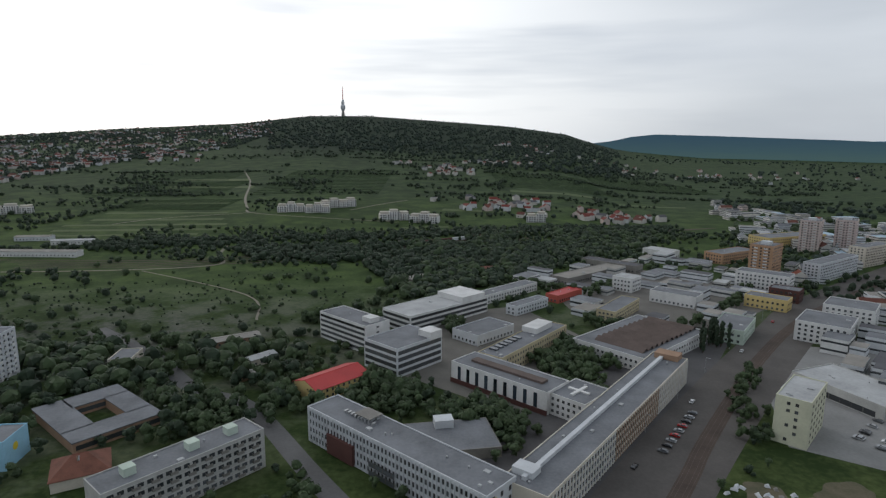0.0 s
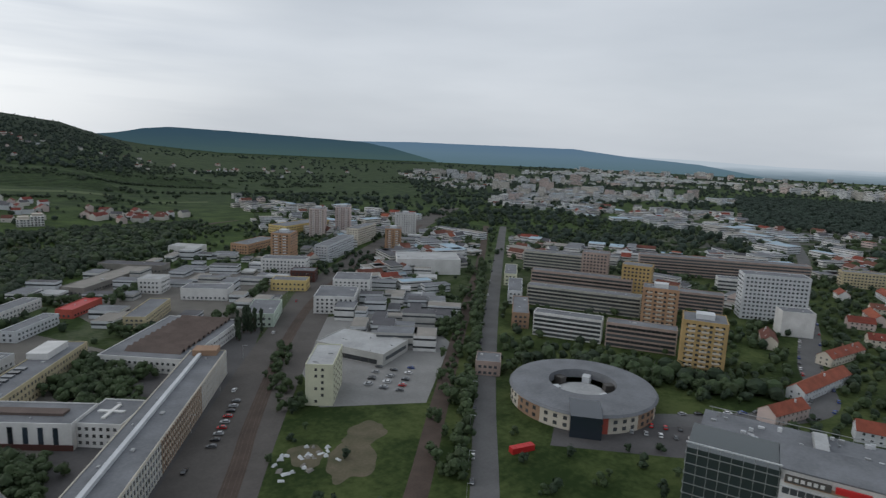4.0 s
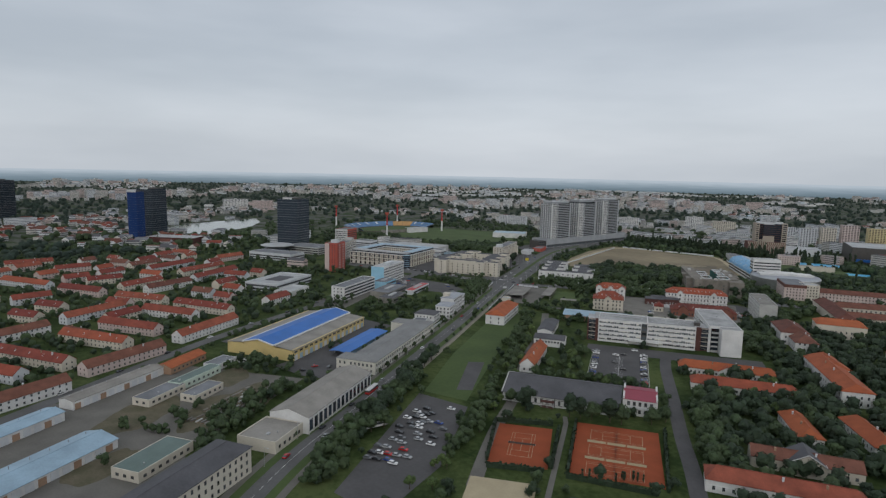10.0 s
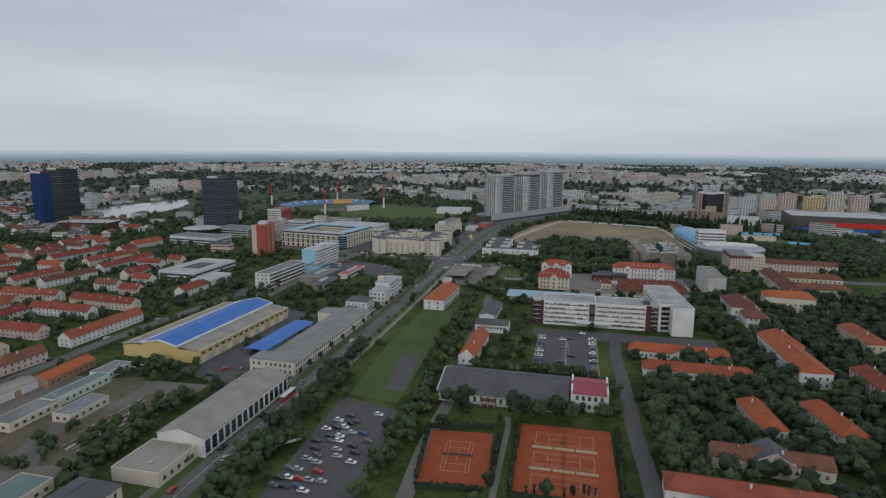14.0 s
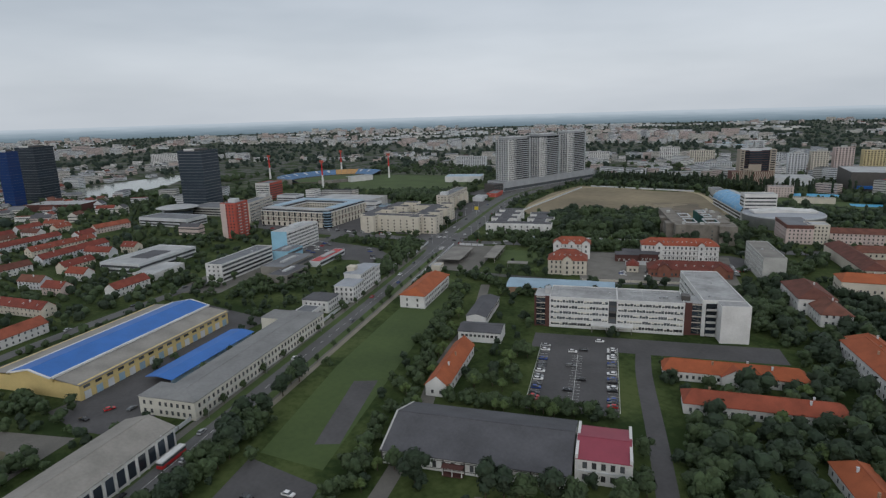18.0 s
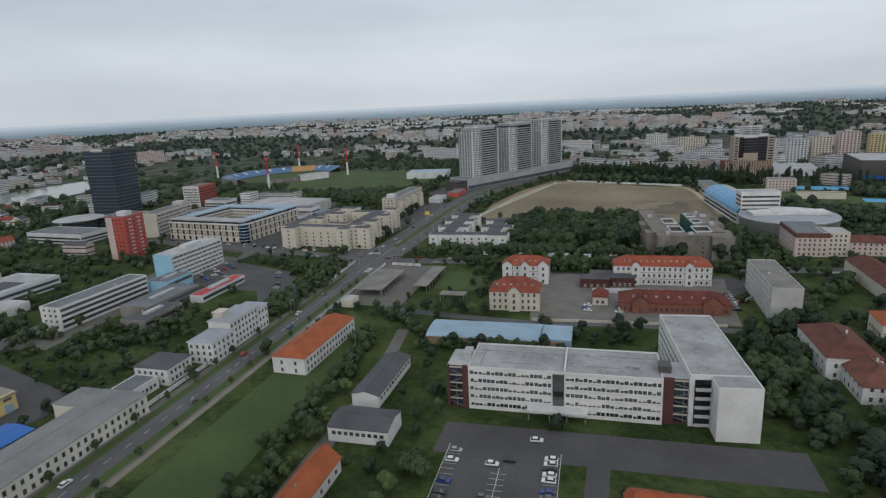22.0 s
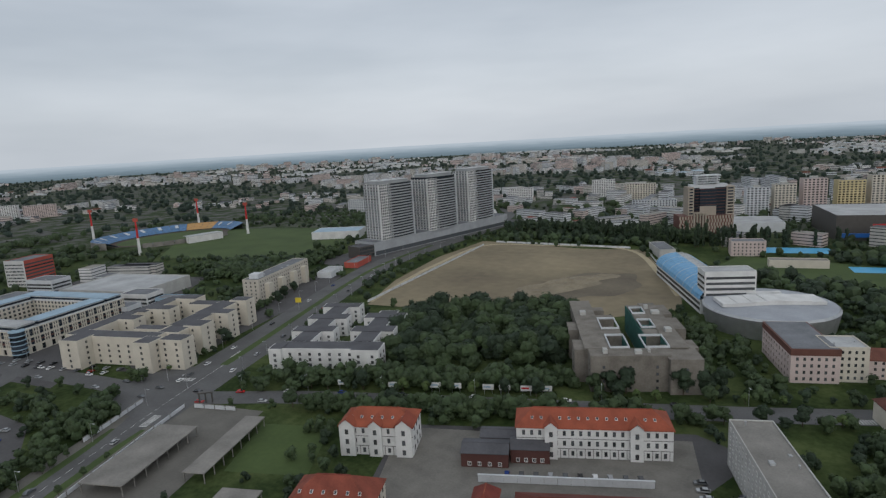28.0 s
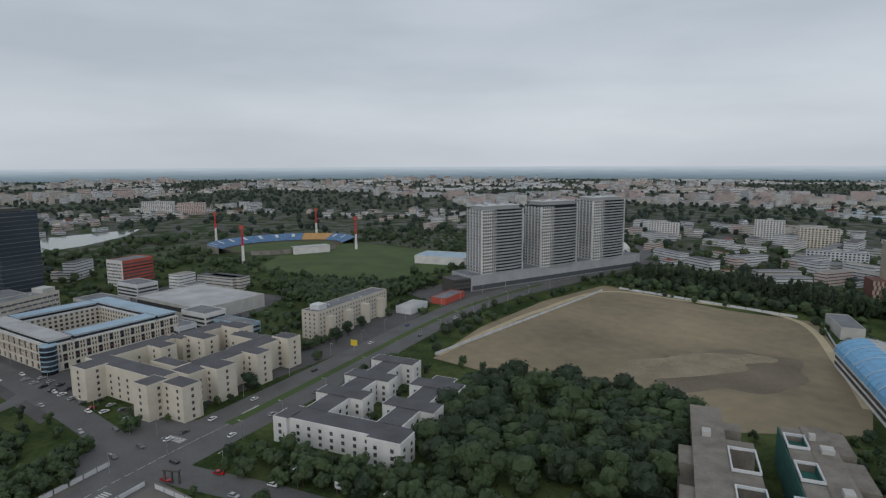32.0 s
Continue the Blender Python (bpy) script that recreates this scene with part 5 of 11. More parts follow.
t = pitched_house("grey_hall", 248.5, -176, -65, 68, 21, 8.2, 3.0, WHITE, ASBESTOS, "white works hall with a grey fibre-cement roof", "hall")
for i in range(15):
    u = -31.5 + i * 4.5
    Mesh().box(u - 1.5, u + 1.5, -10.65, -10.3, 1.2, 6.6).part("tall_window", [DARKGLASS], t)
    Mesh().box(u - 2.25 - 0.25, u - 2.25 + 0.25, -10.95, -10.3, 0, 8.0).part("pilaster", [WHITE], t)
t = flat_block("hall_annex", 231.5, -134, -65, 22, 20, 5.2, CREAM, ASBESTOS, "low pale annex with a grey roof", "annex", boxes=3)
windows(t, 22, 20, "f", 5, 1, 1.5, 1.6, 1.6, 3, "dark")
t = pitched_house("tenement_dark_roof", 206.2, -81.1, -66, 63, 17, 11.0, 2.6, CREAM, DARKROOF, "long cream three-storey building with a dark roof", "building", hip=4)
windows(t, 63, 17, "f", 18, 3, 1.1, 1.7, 1.2, 3.4, "dark")
windows(t, 63, 17, "r", 4, 3, 1.1, 1.7, 1.2, 3.4, "dark")

# yellow hall with the blue roof
t = thing("yellow_hall", 364, -237, -67, "yellow market hall with a raised blue sheet roof", "hall")
FOOT.append((364, -237, -67, 97, 52))
Mesh().box(-48.5, 48.5, -26, 26, -0.3, 7.6).part("wall", [YELLOW], t)
for s in (-1, 1):
    ms = Mesh()
    q = [(-49, s * 26.8, 7.4), (49, s * 26.8, 7.4), (49, s * 12.4, 9.0), (-49, s * 12.4, 9.0)]
    ms.face(q if s < 0 else q[::-1])
    ms.face([(p[0], p[1], p[2] - 0.3) for p in (q[::-1] if s < 0 else q)])
    for i in range(15):
        x = -46 + i * 6.6
        ms.face([(x - 0.1, s * 26.8, 7.48), (x + 0.1, s * 26.8, 7.48), (x + 0.1, s * 12.4, 9.08), (x - 0.1, s * 12.4, 9.08)][::-s])
    ms.part("side_roof", [ASBESTOS], t, "grey corrugated side roof")
    Mesh().box(-49.6, 49.6, min(s * 13.1, s * 11.9), max(s * 13.1, s * 11.9), 9.1, 9.9).part("gutter_board", [WHITE], t, "white gutter board")
Mesh().box(-49.2, 49.2, -12, 12, 7.4, 9.7).part("clerestory", [YELLOW], t)
for s in (-1, 1):
    ms = Mesh()
    q = [(-50, s * 12.2, 9.8), (50, s * 12.2, 9.8), (50, 0, 12.3), (-50, 0, 12.3)]
    ms.face(q if s < 0 else q[::-1])
    ms.face([(p[0], p[1], p[2] - 0.2) for p in (q[::-1] if s < 0 else q)])
    for i in range(33):
        x = -49.2 + i * 3.07
        ms.face([(x - 0.07, s * 12.2, 9.88), (x + 0.07, s * 12.2, 9.88), (x + 0.07, 0, 12.38), (x - 0.07, 0, 12.38)][::-s])
    ms.part("blue_roof", [BLUEMETAL], t, "vivid blue ribbed sheet roof")
    g = Mesh().face([(s * 49.3, -12 * s, 9.6), (s * 49.3, 12 * s, 9.6), (s * 49.3, 0, 12.1)])
    g.part("gable_wall", [YELLOW], t)
    ms, a, b = Mesh(), s * 50.05 - 0.45, s * 50.05 + 0.45
    for v in (-1, 1):
        p, r = (v * 12.6, 9.75), (0, 12.5)
        top = [(a, *p), (b, *p), (b, *r), (a, *r)]
        ms.face(top if v < 0 else top[::-1])
        for x in (a, b):
            ms.face([(x, *p), (x, *r), (x, r[0], r[1] - 0.6), (x, p[0], p[1] - 0.6)])
    ms.part("verge_board", [WHITE], t, "white verge board")
for i in range(16):
    u = -45 + i * 6
    Mesh().box(u - 1.6, u + 1.6, -26.2, -25.9, 0, 3.6).part("gate", [STEELBLUE if i % 2 else PALEGREY], t)
    Mesh().box(u - 1.6, u + 1.6, -26.15, -25.9, 5.0, 6.2).part("high_window", [GLASS], t)
t = thing("blue_canopy", 335, -253, -67, "low blue sheet canopy over a loading yard", "canopy")
FOOT.append((*at_plan(335, -253, -67, 0, -14), -67, 60, 17))
ms = Mesh()
for q in ([(-31, -21.5, 3.3), (30, -21.5, 3.3), (30, -14, 4.3), (-31, -14, 4.3)], [(-31, -14, 4.3), (30, -14, 4.3), (30, -7, 3.5), (-31, -7, 3.5)]):
    ms.face(q).face([(p[0], p[1], p[2] - 0.2) for p in q[::-1]])
ms.part("roof", [BLUEMETAL], t)
for u in range(-24, 25, 8):
    for v in (-20.8, -7.6):
        Mesh().box(u - 0.15, u + 0.15, v - 0.15, v + 0.15, 0, 3.4).part("post", [STEEL], t)
Mesh().box(-30, 29, -20.4, -20.1, 0, 3.2).part("back_wall", [STEELBLUE], t)

# long sheds and depots
for px, py, l, w, h, ri, mt, nm in ((307, -32, 86, 12, 4.6, 1.2, STEELBLUE, "long white shed row with a pale blue sheet roof"), (266.7, -47.8, 67, 19, 4.2, 2.2, STEELBLUE, "long low shed with a pale blue sheet roof"), (346, -105, 59, 10, 4.6, 1.0, ASBESTOS, "long pale garage row with a grey roof")):
    t = pitched_house("shed", px, py, -66, l, w, h, ri, WHITE, mt, nm, "shed")
    for i in range(int(l / 5)):
        u = -l / 2 + 2.5 + i * 5
        Mesh().box(u - 1.7, u + 1.7, -w / 2 - 0.12, -w / 2 + 0.1, 0, 3.2).part("gate", [PALEGREY if i % 3 else BROWN], t)
    for i in range(8):
        u = -l / 2 + l * (i + 0.5) / 8
        Mesh().cyl(u, w * 0.22, 0.2, 0.2, h, h + ri + 0.5, 6).part("vent", [STEEL], t)
t = pitched_house("tiled_shed", 361, -148, -62, 32, 11, 4.2, 2.2, BROWN, TILEORANGE, "rust-orange tiled shed with brown walls", "shed")
windows(t, 32, 11, "f", 8, 1, 1.4, 1.2, 1.4, 3, "dark")
for px, py, l, w, h, mt, ro, nm in ((318, -118, 26, 11, 4, CREAM, BITUMEN, "low pale depot building with a flat grey roof"), (330, -143, 34, 8, 4.5, PALEGREEN, GREENMETAL, "open depot shed with a green sheet roof"), (306, -136, 22, 10, 4, CREAM, BITUMEN, "low depot office with a grey flat roof"), (345, -165, 18, 10, 3.8, WHITE, BITUMEN, "small white gate lodge with a flat roof"), (246, -88, 30, 14, 4.5, CREAM, GREENMETAL, "low yard building with a dark green roof"), (222, -40, 20, 12, 4.5, PALEGREY, BITUMEN, "grey concrete yard building")):
    t = flat_block("depot_building", px, py, -65, l, w, h, mt, ro, nm, "depot", parapet=0.15, boxes=2, seed=int(l))
    windows(t, l, w, "f", int(l / 4), 1, 1.6, 1.3, 1.4, 3, "dark")
    windows(t, l, w, "l", max(2, int(w / 4)), 1, 1.6, 1.3, 1.4, 3, "dark")

# offices east of the street
t = flat_block("ribbon_office", 460, -361, -67, 63, 14, 13.2, WHITE, BITUMEN, "white four-storey office slab with dark ribbon windows", "office", boxes=5)
bands(t, 63, 14, "f", 4, 1.4, 1.6, 3.1, "dark")
windows(t, 63, 14, "l", 3, 4, 1.3, 1.3, 1.7, 3.1, "dark")
t = flat_block("blue_office", 495, -437, -67, 53, 15, 19, WHITE, PALEROOF, "white office slab with a light blue end wall", "office", boxes=6)
bands(t, 53, 15, "f", 6, 1.5, 1.2, 3.0)
addon(t, "end_wall", -26.9, -26.4, -7.6, 7.6, 0, 19.6, SKYBLUE, "light blue painted end wall")
addon(t, "roof_cabin", -6, 10, -3, 3, 19, 21.5, PALEGREY)
t = flat_block("red_tower_block", 590.8, -434, -152, 16, 23, 34.5, REDWALL, BITUMEN, "red and pale pink eleven-storey tower block", "tower block", boxes=3)
addon(t, "side_panel", -8.3, -2.5, -11.7, -11.4, 0, 34.5, PINK, "pale pink facade panel with balconies")
windows(t, 16, 23, "f", 4, 11, 1.2, 1.4, 1.4, 3.05, "white", far=True)
windows(t, 16, 23, "r", 5, 11, 1.6, 1.4, 1.4, 3.05, "white", far=True)
balconies(t, 16, 23, "r", 2, 11, 3.05, 1.2, 3.0, 1.0, PINK)
addon(t, "roof_cabin", -4, 4, -4, 4, 34.5, 38, PALEGREY)
t = flat_block("grey_slab", 667, -504, -57, 62, 15, 22.5, BEIGE, BITUMEN, "pale grey-beige six-storey office slab", "office", boxes=4)
bands(t, 62, 15, "f", 6, 1.7, 1.6, 3.5)
addon(t, "stair_tower", 20, 30, -5, 6, 22.5, 26, GREY)
t = flat_block("ring_school", 548, -330, -66, 64, 38, 7.5, PALEGREY, PALEROOF, "low grey school round a courtyard with a white roof edge", "school", parapet=0.9)
bands(t, 64, 38, "f", 2, 1.6, 1.2, 3.4, "dark")
bands(t, 64, 38, "l", 2, 1.6, 1.2, 3.4, "dark")
addon(t, "inner_court", -12, 14, -9, 9, 7.6, 7.9, DARKROOF, "dark sunken inner courtyard")
t = flat_block("low_hall", 505, -318, -66, 34, 18, 5, WHITE, PALEROOF, "low white hall with a pale flat roof", "hall")
for px, py, l, w, h, mt, ro, nm in ((438, -388, 44, 20, 6.5, CONCRETE, BITUMEN, "low brown workshop with a skylit flat roof"), (415, -372, 30, 16, 5.5, CONCRETE, DARKROOF, "low dark-roofed workshop building"), (432, -422, 44, 9, 4.5, PALEGREY, REDMETAL, "long low building with a red sheet roof"), (468, -408, 24, 16, 8, SKYBLUE, BITUMEN, "small pale blue building with a grey roof")):
    t = flat_block("workshop", px, py, -66, l, w, h, mt, ro, nm, "workshop", parapet=0.2, boxes=3, seed=int(l + w))
    bands(t, l, w, "f", 1, 1.6, h - 3, 3, "dark")
    Mesh().box(-l * 0.2, l * 0.25, -1.6, 1.6, h + 0.06, h + 1.1).part("skylight", [PALEROOF], t)
# depot canopies by the crossing
for px, py, l, w, nm in ((349.5, -487.5, 44, 18, "long grey concrete canopy over parked vehicles"), (327, -509.5, 44, 9, "narrow grey concrete canopy"), (292, -489.5, 7, 15, "small grey yard canopy over stored goods")):
    t = thing("canopy", px, py, -66, nm, "canopy", "depot canopies")
    FOOT.append((px, py, -66, l, w))
    Mesh().box(-l / 2, l / 2, -w / 2, w / 2, 4.0, 4.35).part("roof", [CONCRETE], t)
    for i in range(int(l / 6) + 1):
        for v in (-w / 2 + 0.5, w / 2 - 0.5):
            Mesh().box(-l / 2 + 0.5 + i * (l - 1) / int(l / 6) - 0.15, -l / 2 + 0.5 + i * (l - 1) / int(l / 6) + 0.15, v - 0.15, v + 0.15, 0, 4).part("post", [CONCRETE], t)
t = flat_block("kiosk", 338, -451, -66, 9, 7, 4, CREAM, PALEROOF, "small cream kiosk with a pale blue flat roof", "kiosk")
windows(t, 9, 7, "f", 2, 1, 1.4, 1.2, 1.4, 3)

# ---- the red-roofed institute ----
def villa(name, x, y, l, w, h, rise, label, roof, cols, rows, risalits, wall=WHITE, timber=True, sky=0, hip=6, step=3.9, yaw=-153.5):
    t = pitched_house(name, x, y, yaw, l, w, h, rise, wall, roof, label, "villa", hip=hip)
    windows(t, l, w, "f", cols, rows, 1.1, 1.9, 1.0, step, "dark")
    windows(t, l, w, "r", max(2, int(w / 4)), rows, 1.1, 1.9, 1.0, step, "dark")
    windows(t, l, w, "l", max(2, int(w / 4)), rows, 1.1, 1.9, 1.0, step, "dark")
    for u, rw in risalits:
        g = Mesh().box(u - rw / 2, u + rw / 2, -w / 2 - 1.4, -w / 2 + 2, -0.3, h + 1.0)
        g.face([(u - rw / 2, -w / 2 - 1.4, h + 1), (u + rw / 2, -w / 2 - 1.4, h + 1), (u, -w / 2 - 1.4, h + 1 + rw * 0.4)])
        g.part("bay", [wall], t, "projecting gabled bay")
        g = Mesh()
        for s in (-1, 1):
            e = [(u + s * (rw / 2 + 0.4), -w / 2 - 1.9, h + 0.75), (u, -w / 2 - 1.9, h + 1.15 + rw * 0.4), (u, 0, h + 1.15 + rw * 0.4), (u + s * (rw / 2 + 0.4), 0, h + 0.75)]
            g.face(e if s > 0 else e[::-1])
            g.face([(p[0], p[1], p[2] - 0.2) for p in (e[::-1] if s > 0 else e)])
        g.part("bay_roof", [roof], t)
        for r in range(rows):
            ob = new("window", window_data(1.3, 2.0, "dark"))
            ob.parent = t
            ob.matrix_basis = pose(u, -w / 2 - 1.4, 1.0 + r * step)
    if timber:
        for r in range(1, rows + 1):
            Mesh().box(-l / 2 - 0.06, l / 2 + 0.06, -w / 2 - 0.07, -w / 2 + 0.02, r * step - 0.25, r * step - 0.05).part("timber_band", [DARKFRAME], t)
        for i in range(cols + 1):
            u = -l / 2 + 1.2 + (l - 2.4) * i / cols
            Mesh().box(u - 0.09, u + 0.09, -w / 2 - 0.06, -w / 2 + 0.02, 0, step - 0.25).part("timber_post", [DARKFRAME], t)
    if sky:
        dormers(t, l * 0.85, w, h, rise, "f", sky)
    return t


villa("white_villa", 277, -545, 28.5, 15, 11.6, 4.2, "white three-storey villa with dark timber lines and red-orange roof", TILEMID, 8, 3, ((0, 5), (-11, 6), (11, 6)), sky=6)
villa("white_villa", 206.2, -583, 55, 15, 11.8, 4.2, "long white villa with dark timber lines and red-orange roof", TILEMID, 18, 3, ((-15, 4.5), (15, 4.5)), sky=14)
villa("cream_house", 256.4, -501, 27, 17, 10.8, 6.0, "cream three-storey house with a steep red tiled roof", TILE, 8, 3, ((0, 6),), CREAM, False, 6, 8, 3.5)
villa("station_house", 184.4, -541, 54, 17, 5.6, 4.2, "long red-brick house with a brown-red tiled roof and gables", TILEBROWN, 20, 1, ((-17, 8), (18, 9)), BRICK, False, 8, 7, 3.5)
t = pitched_house("small_red_house", 220, -530, -66, 10, 8, 5, 3.0, CREAM, TILE, "small cream house with a red tiled roof", "house", hip=2)
windows(t, 10, 8, "l", 2, 1, 1.4, 1.6, 1.0, 3, "dark")
for px, py, l, w, h in ((236, -556, 17, 10, 5.5), (223, -566, 14, 9, 5.5), (232, -571, 26, 8, 5)):
    t = pitched_house("maroon_shed", px, py, -153.5, l, w, h, 1.2, DARKRED, DARKROOF, "maroon timber shed with a dark roof", "shed", "maroon sheds")
    windows(t, l, w, "f", 4, 1, 1.3, 1.6, 0.6, 3)
t = thing("yard_wall", 205, -556, -153.5, "long low white yard wall with a grey coping", "wall")
for u in range(-6, 7):
    Mesh().box(u * 4.5 - 2.2, u * 4.5 + 2.2, -0.25, 0.25, 0, 2.6).box(u * 4.5 - 2.25, u * 4.5 + 2.25, -0.4, 0.4, 2.6, 2.8).part("panel", [PALEGREY], t)
t = flat_block("grey_hostel", 144.6, -575, 115, 53, 14, 16.5, GREY, CONCRETE, "grey five-storey hostel slab with small windows", "hostel", boxes=8)
windows(t, 53, 14, "b", 15, 5, 1.3, 1.4, 1.4, 3.1, "white", far=True)
windows(t, 53, 14, "f", 15, 5, 1.3, 1.4, 1.4, 3.1, "white")
for px, py, l, w, h, yw, ro in ((108, -512, 34, 19, 9.5, 116, TILEOLD), (95, -493, 26, 15, 7, 116, TILEOLD)):
    t = pitched_house("hipped_house", px, py, yw, l, w, h, 4.5, WHITE, ro, "white house with a brown-red hipped roof among trees", "house", hip=8, chimneys=1)
    for sd in "fblr":
        windows(t, l, w, sd, 6 if sd in "fb" else 4, 2, 1.2, 1.8, 1.3, 3.8, "dark", far=True)
for px, py, l, w, h, yw, ro, wl, nm in ((60, -413, 66, 16, 8.8, 118, TILEORANGE, WHITE, "large white ward building with a bright orange roof"), (59, -323, 31, 11, 4.4, 120, TILEORANGE, WHITE, "small white pavilion with an orange roof"), (33, -338, 34, 12, 4.4, 124, TILEORANGE, WHITE, "low pavilion with an orange tiled roof"), (68, -436, 30, 14, 8.5, 120, TILEORANGE, WHITE, "white wing with an orange roof"), (82, -551, 34, 18, 11, -160, TILEORANGE, CREAM, "cream ward building with an orange dormered roof"), (49, -250, 56, 12, 5.5, -158, TILE, WHITE, "long low house with a deep red roof"), (30, -480, 40, 13, 8, 118, TILE, CREAM, "cream ward building with a red roof"), (20, -400, 30, 12, 7, 118, TILE, PINK, "pink pavilion with a red roof"), (-10, -450, 34, 14, 9, 118, STEELBLUE, PALEGREY, "grey pavilion with a pale sheet roof")):
    t = pitched_house("pavilion", px, py, yw, l, w, h, 3.4, wl, ro, nm, "pavilion", hip=4, chimneys=2, seed=int(l))
    rws = 2 if h > 6.5 else 1
    for sd in "fblr":
        windows(t, l, w, sd, int((l if sd in "fb" else w) / 3.6), rws, 1.1, 1.7, 1.2, 3.6, "dark", far=px < 75)
t = pitched_house("manor_stable", 48.7, -282, -158, 42, 11, 5.2, 3.0, CREAM, TILEOLD, "cream manor stable with a brown roof and central gable", "stable", chimneys=2)
windows(t, 42, 11, "f", 12, 1, 1.2, 1.5, 1.6, 3, "dark")
g = Mesh().box(-6.5, 6.5, -7, 6, 0, 6)
g.face([(-6.5, -7, 6), (6.5, -7, 6), (0, -7, 9.6)])
g.face([(6.5, 6, 6), (-6.5, 6, 6), (0, 6, 9.6)])
g.part("centre_block", [CREAM], t)
g = Mesh()
for s in (-1, 1):
    e = [(s * 7.1, -7.6, 5.7), (0, -7.6, 9.9), (0, 6.6, 9.9), (s * 7.1, 6.6, 5.7)]
    g.face(e if s > 0 else e[::-1])
    g.face([(p[0], p[1], p[2] - 0.2) for p in (e[::-1] if s > 0 else e)])
g.part("centre_roof", [DARKROOF], t, "dark slate gable roof edged in white")
for s in (-1, 1):
    m = Mesh()
    m.face([(s * 7.1, -7.7, 5.75), (0, -7.7, 9.95), (0, -7.7, 10.35), (s * 7.1, -7.7, 6.15)])
    m.box(min(s * 7.0, s * 7.2), max(s * 7.0, s * 7.2), -7.7, 6.6, 5.7, 6.0)
    m.part("verge_board", [WHITE], t)
# brown-roofed old block
t = pitched_house("old_block", 98, -625, 114, 80, 16, 8, 4.0, CREAM, TILEOLD, "long old block with a brown tiled roof", "building", hip=5)
windows(t, 80, 16, "b", 20, 2, 1.2, 1.7, 1.2, 3.6, "dark")
for px, py in ((80, -655), (70, -610)):
    t = pitched_house("old_block_wing", px, py, -156, 50, 14, 8, 3.6, CREAM, TILEOLD, "old cream wing with a brown tiled roof", "building", hip=4)
    windows(t, 50, 14, "f", 13, 2, 1.2, 1.7, 1.2, 3.6, "dark")

# ---- flats round the crossing ----
def compound(name, x, y, yaw, boxes, wall, roof, label, category="flats", step=3.0, win=True, parapet=0.4, style="white", pitch=3.4, ww=1.2, wh=1.4):
    """A building of several joined blocks, each (x0, x1, y0, y1, h), with windows on free sides."""
    t = thing(name, x, y, yaw, label, category)
    for x0, x1, y0, y1, h in boxes:
        cx, cy, l, w = (x0 + x1) / 2, (y0 + y1) / 2, x1 - x0, y1 - y0
        p = pose(x, y, 0, 0, 0, yaw) @ Vector((cx, cy, 0))
        FOOT.append((p.x, p.y, yaw, l, w))
        Mesh().box(x0, x1, y0, y1, -0.3, h).part("wall", [wall], t)
        grow = []
        for ox, oy in ((x0 - 0.4, cy), (x1 + 0.4, cy), (cx, y0 - 0.4), (cx, y1 + 0.4)):
            joined = any(a[0] <= ox <= a[1] and a[2] <= oy <= a[3] for a in boxes if a[:4] != (x0, x1, y0, y1))
            grow.append(-0.5 if joined else 0.45)
        number = boxes.index((x0, x1, y0, y1, h))
        Mesh().box(x0 + grow[0], x1 - grow[1], y0 + grow[2], y1 - grow[3], h - 0.1, h + 0.06 + 0.006 * number).part("roof", [roof], t)
        if not win:
            continue
        for turn, span, u0, v0 in ((0, l, cx, y0), (180, l, cx, y1), (90, w, x1, cy), (270, w, x0, cy)):
            if not faces_town(t.matrix_basis @ pose(u0, v0, 0), math.sin(radians(turn)), -math.cos(radians(turn))):
                continue
            n = int((span - 1.5) / pitch)
            for i in range(n):
                for r in range(int((h - 1.0) / step)):
                    u = -span / 2 + span * (i + 0.5) / n
                    ox, oy = (u0 + (u if turn == 0 else -u), v0) if turn in (0, 180) else (u0, v0 + (u if turn == 90 else -u))
                    hid = any(a[0] - 0.2 < ox < a[1] + 0.2 and a[2] - 0.2 < oy < a[3] + 0.2 and a[:4] != (x0, x1, y0, y1) and r * step + 1 < a[4] for a in boxes)
                    if not hid:
                        ob = new("window", window_data(ww, wh, style))
                        ob.parent = t
                        ob.matrix_basis = pose(ox, oy, 1.1 + r * step, 0, 0, turn)
    return t


t = compound("white_flats", 358, -590.4, -154, [(-28, 28, 0, 12, 11.0), (-24, -12, 12, 86, 11.2), (12, 24, 12, 70, 11.2), (-31, -24, -2, 7, 11.4), (16, 31, -3, 9, 11.4), (-31, -5, 28, 37, 11.5), (-31, -5, 52, 61, 11.5), (-31, -5, 78, 87, 11.5), (5, 31, 28, 37, 11.5), (5, 31, 54, 63, 11.5)], WHITE, DARKROOF, "white flats of joined cross blocks with dark flat roofs", pitch=5.0, style="dark", ww=1.5, wh=1.6)
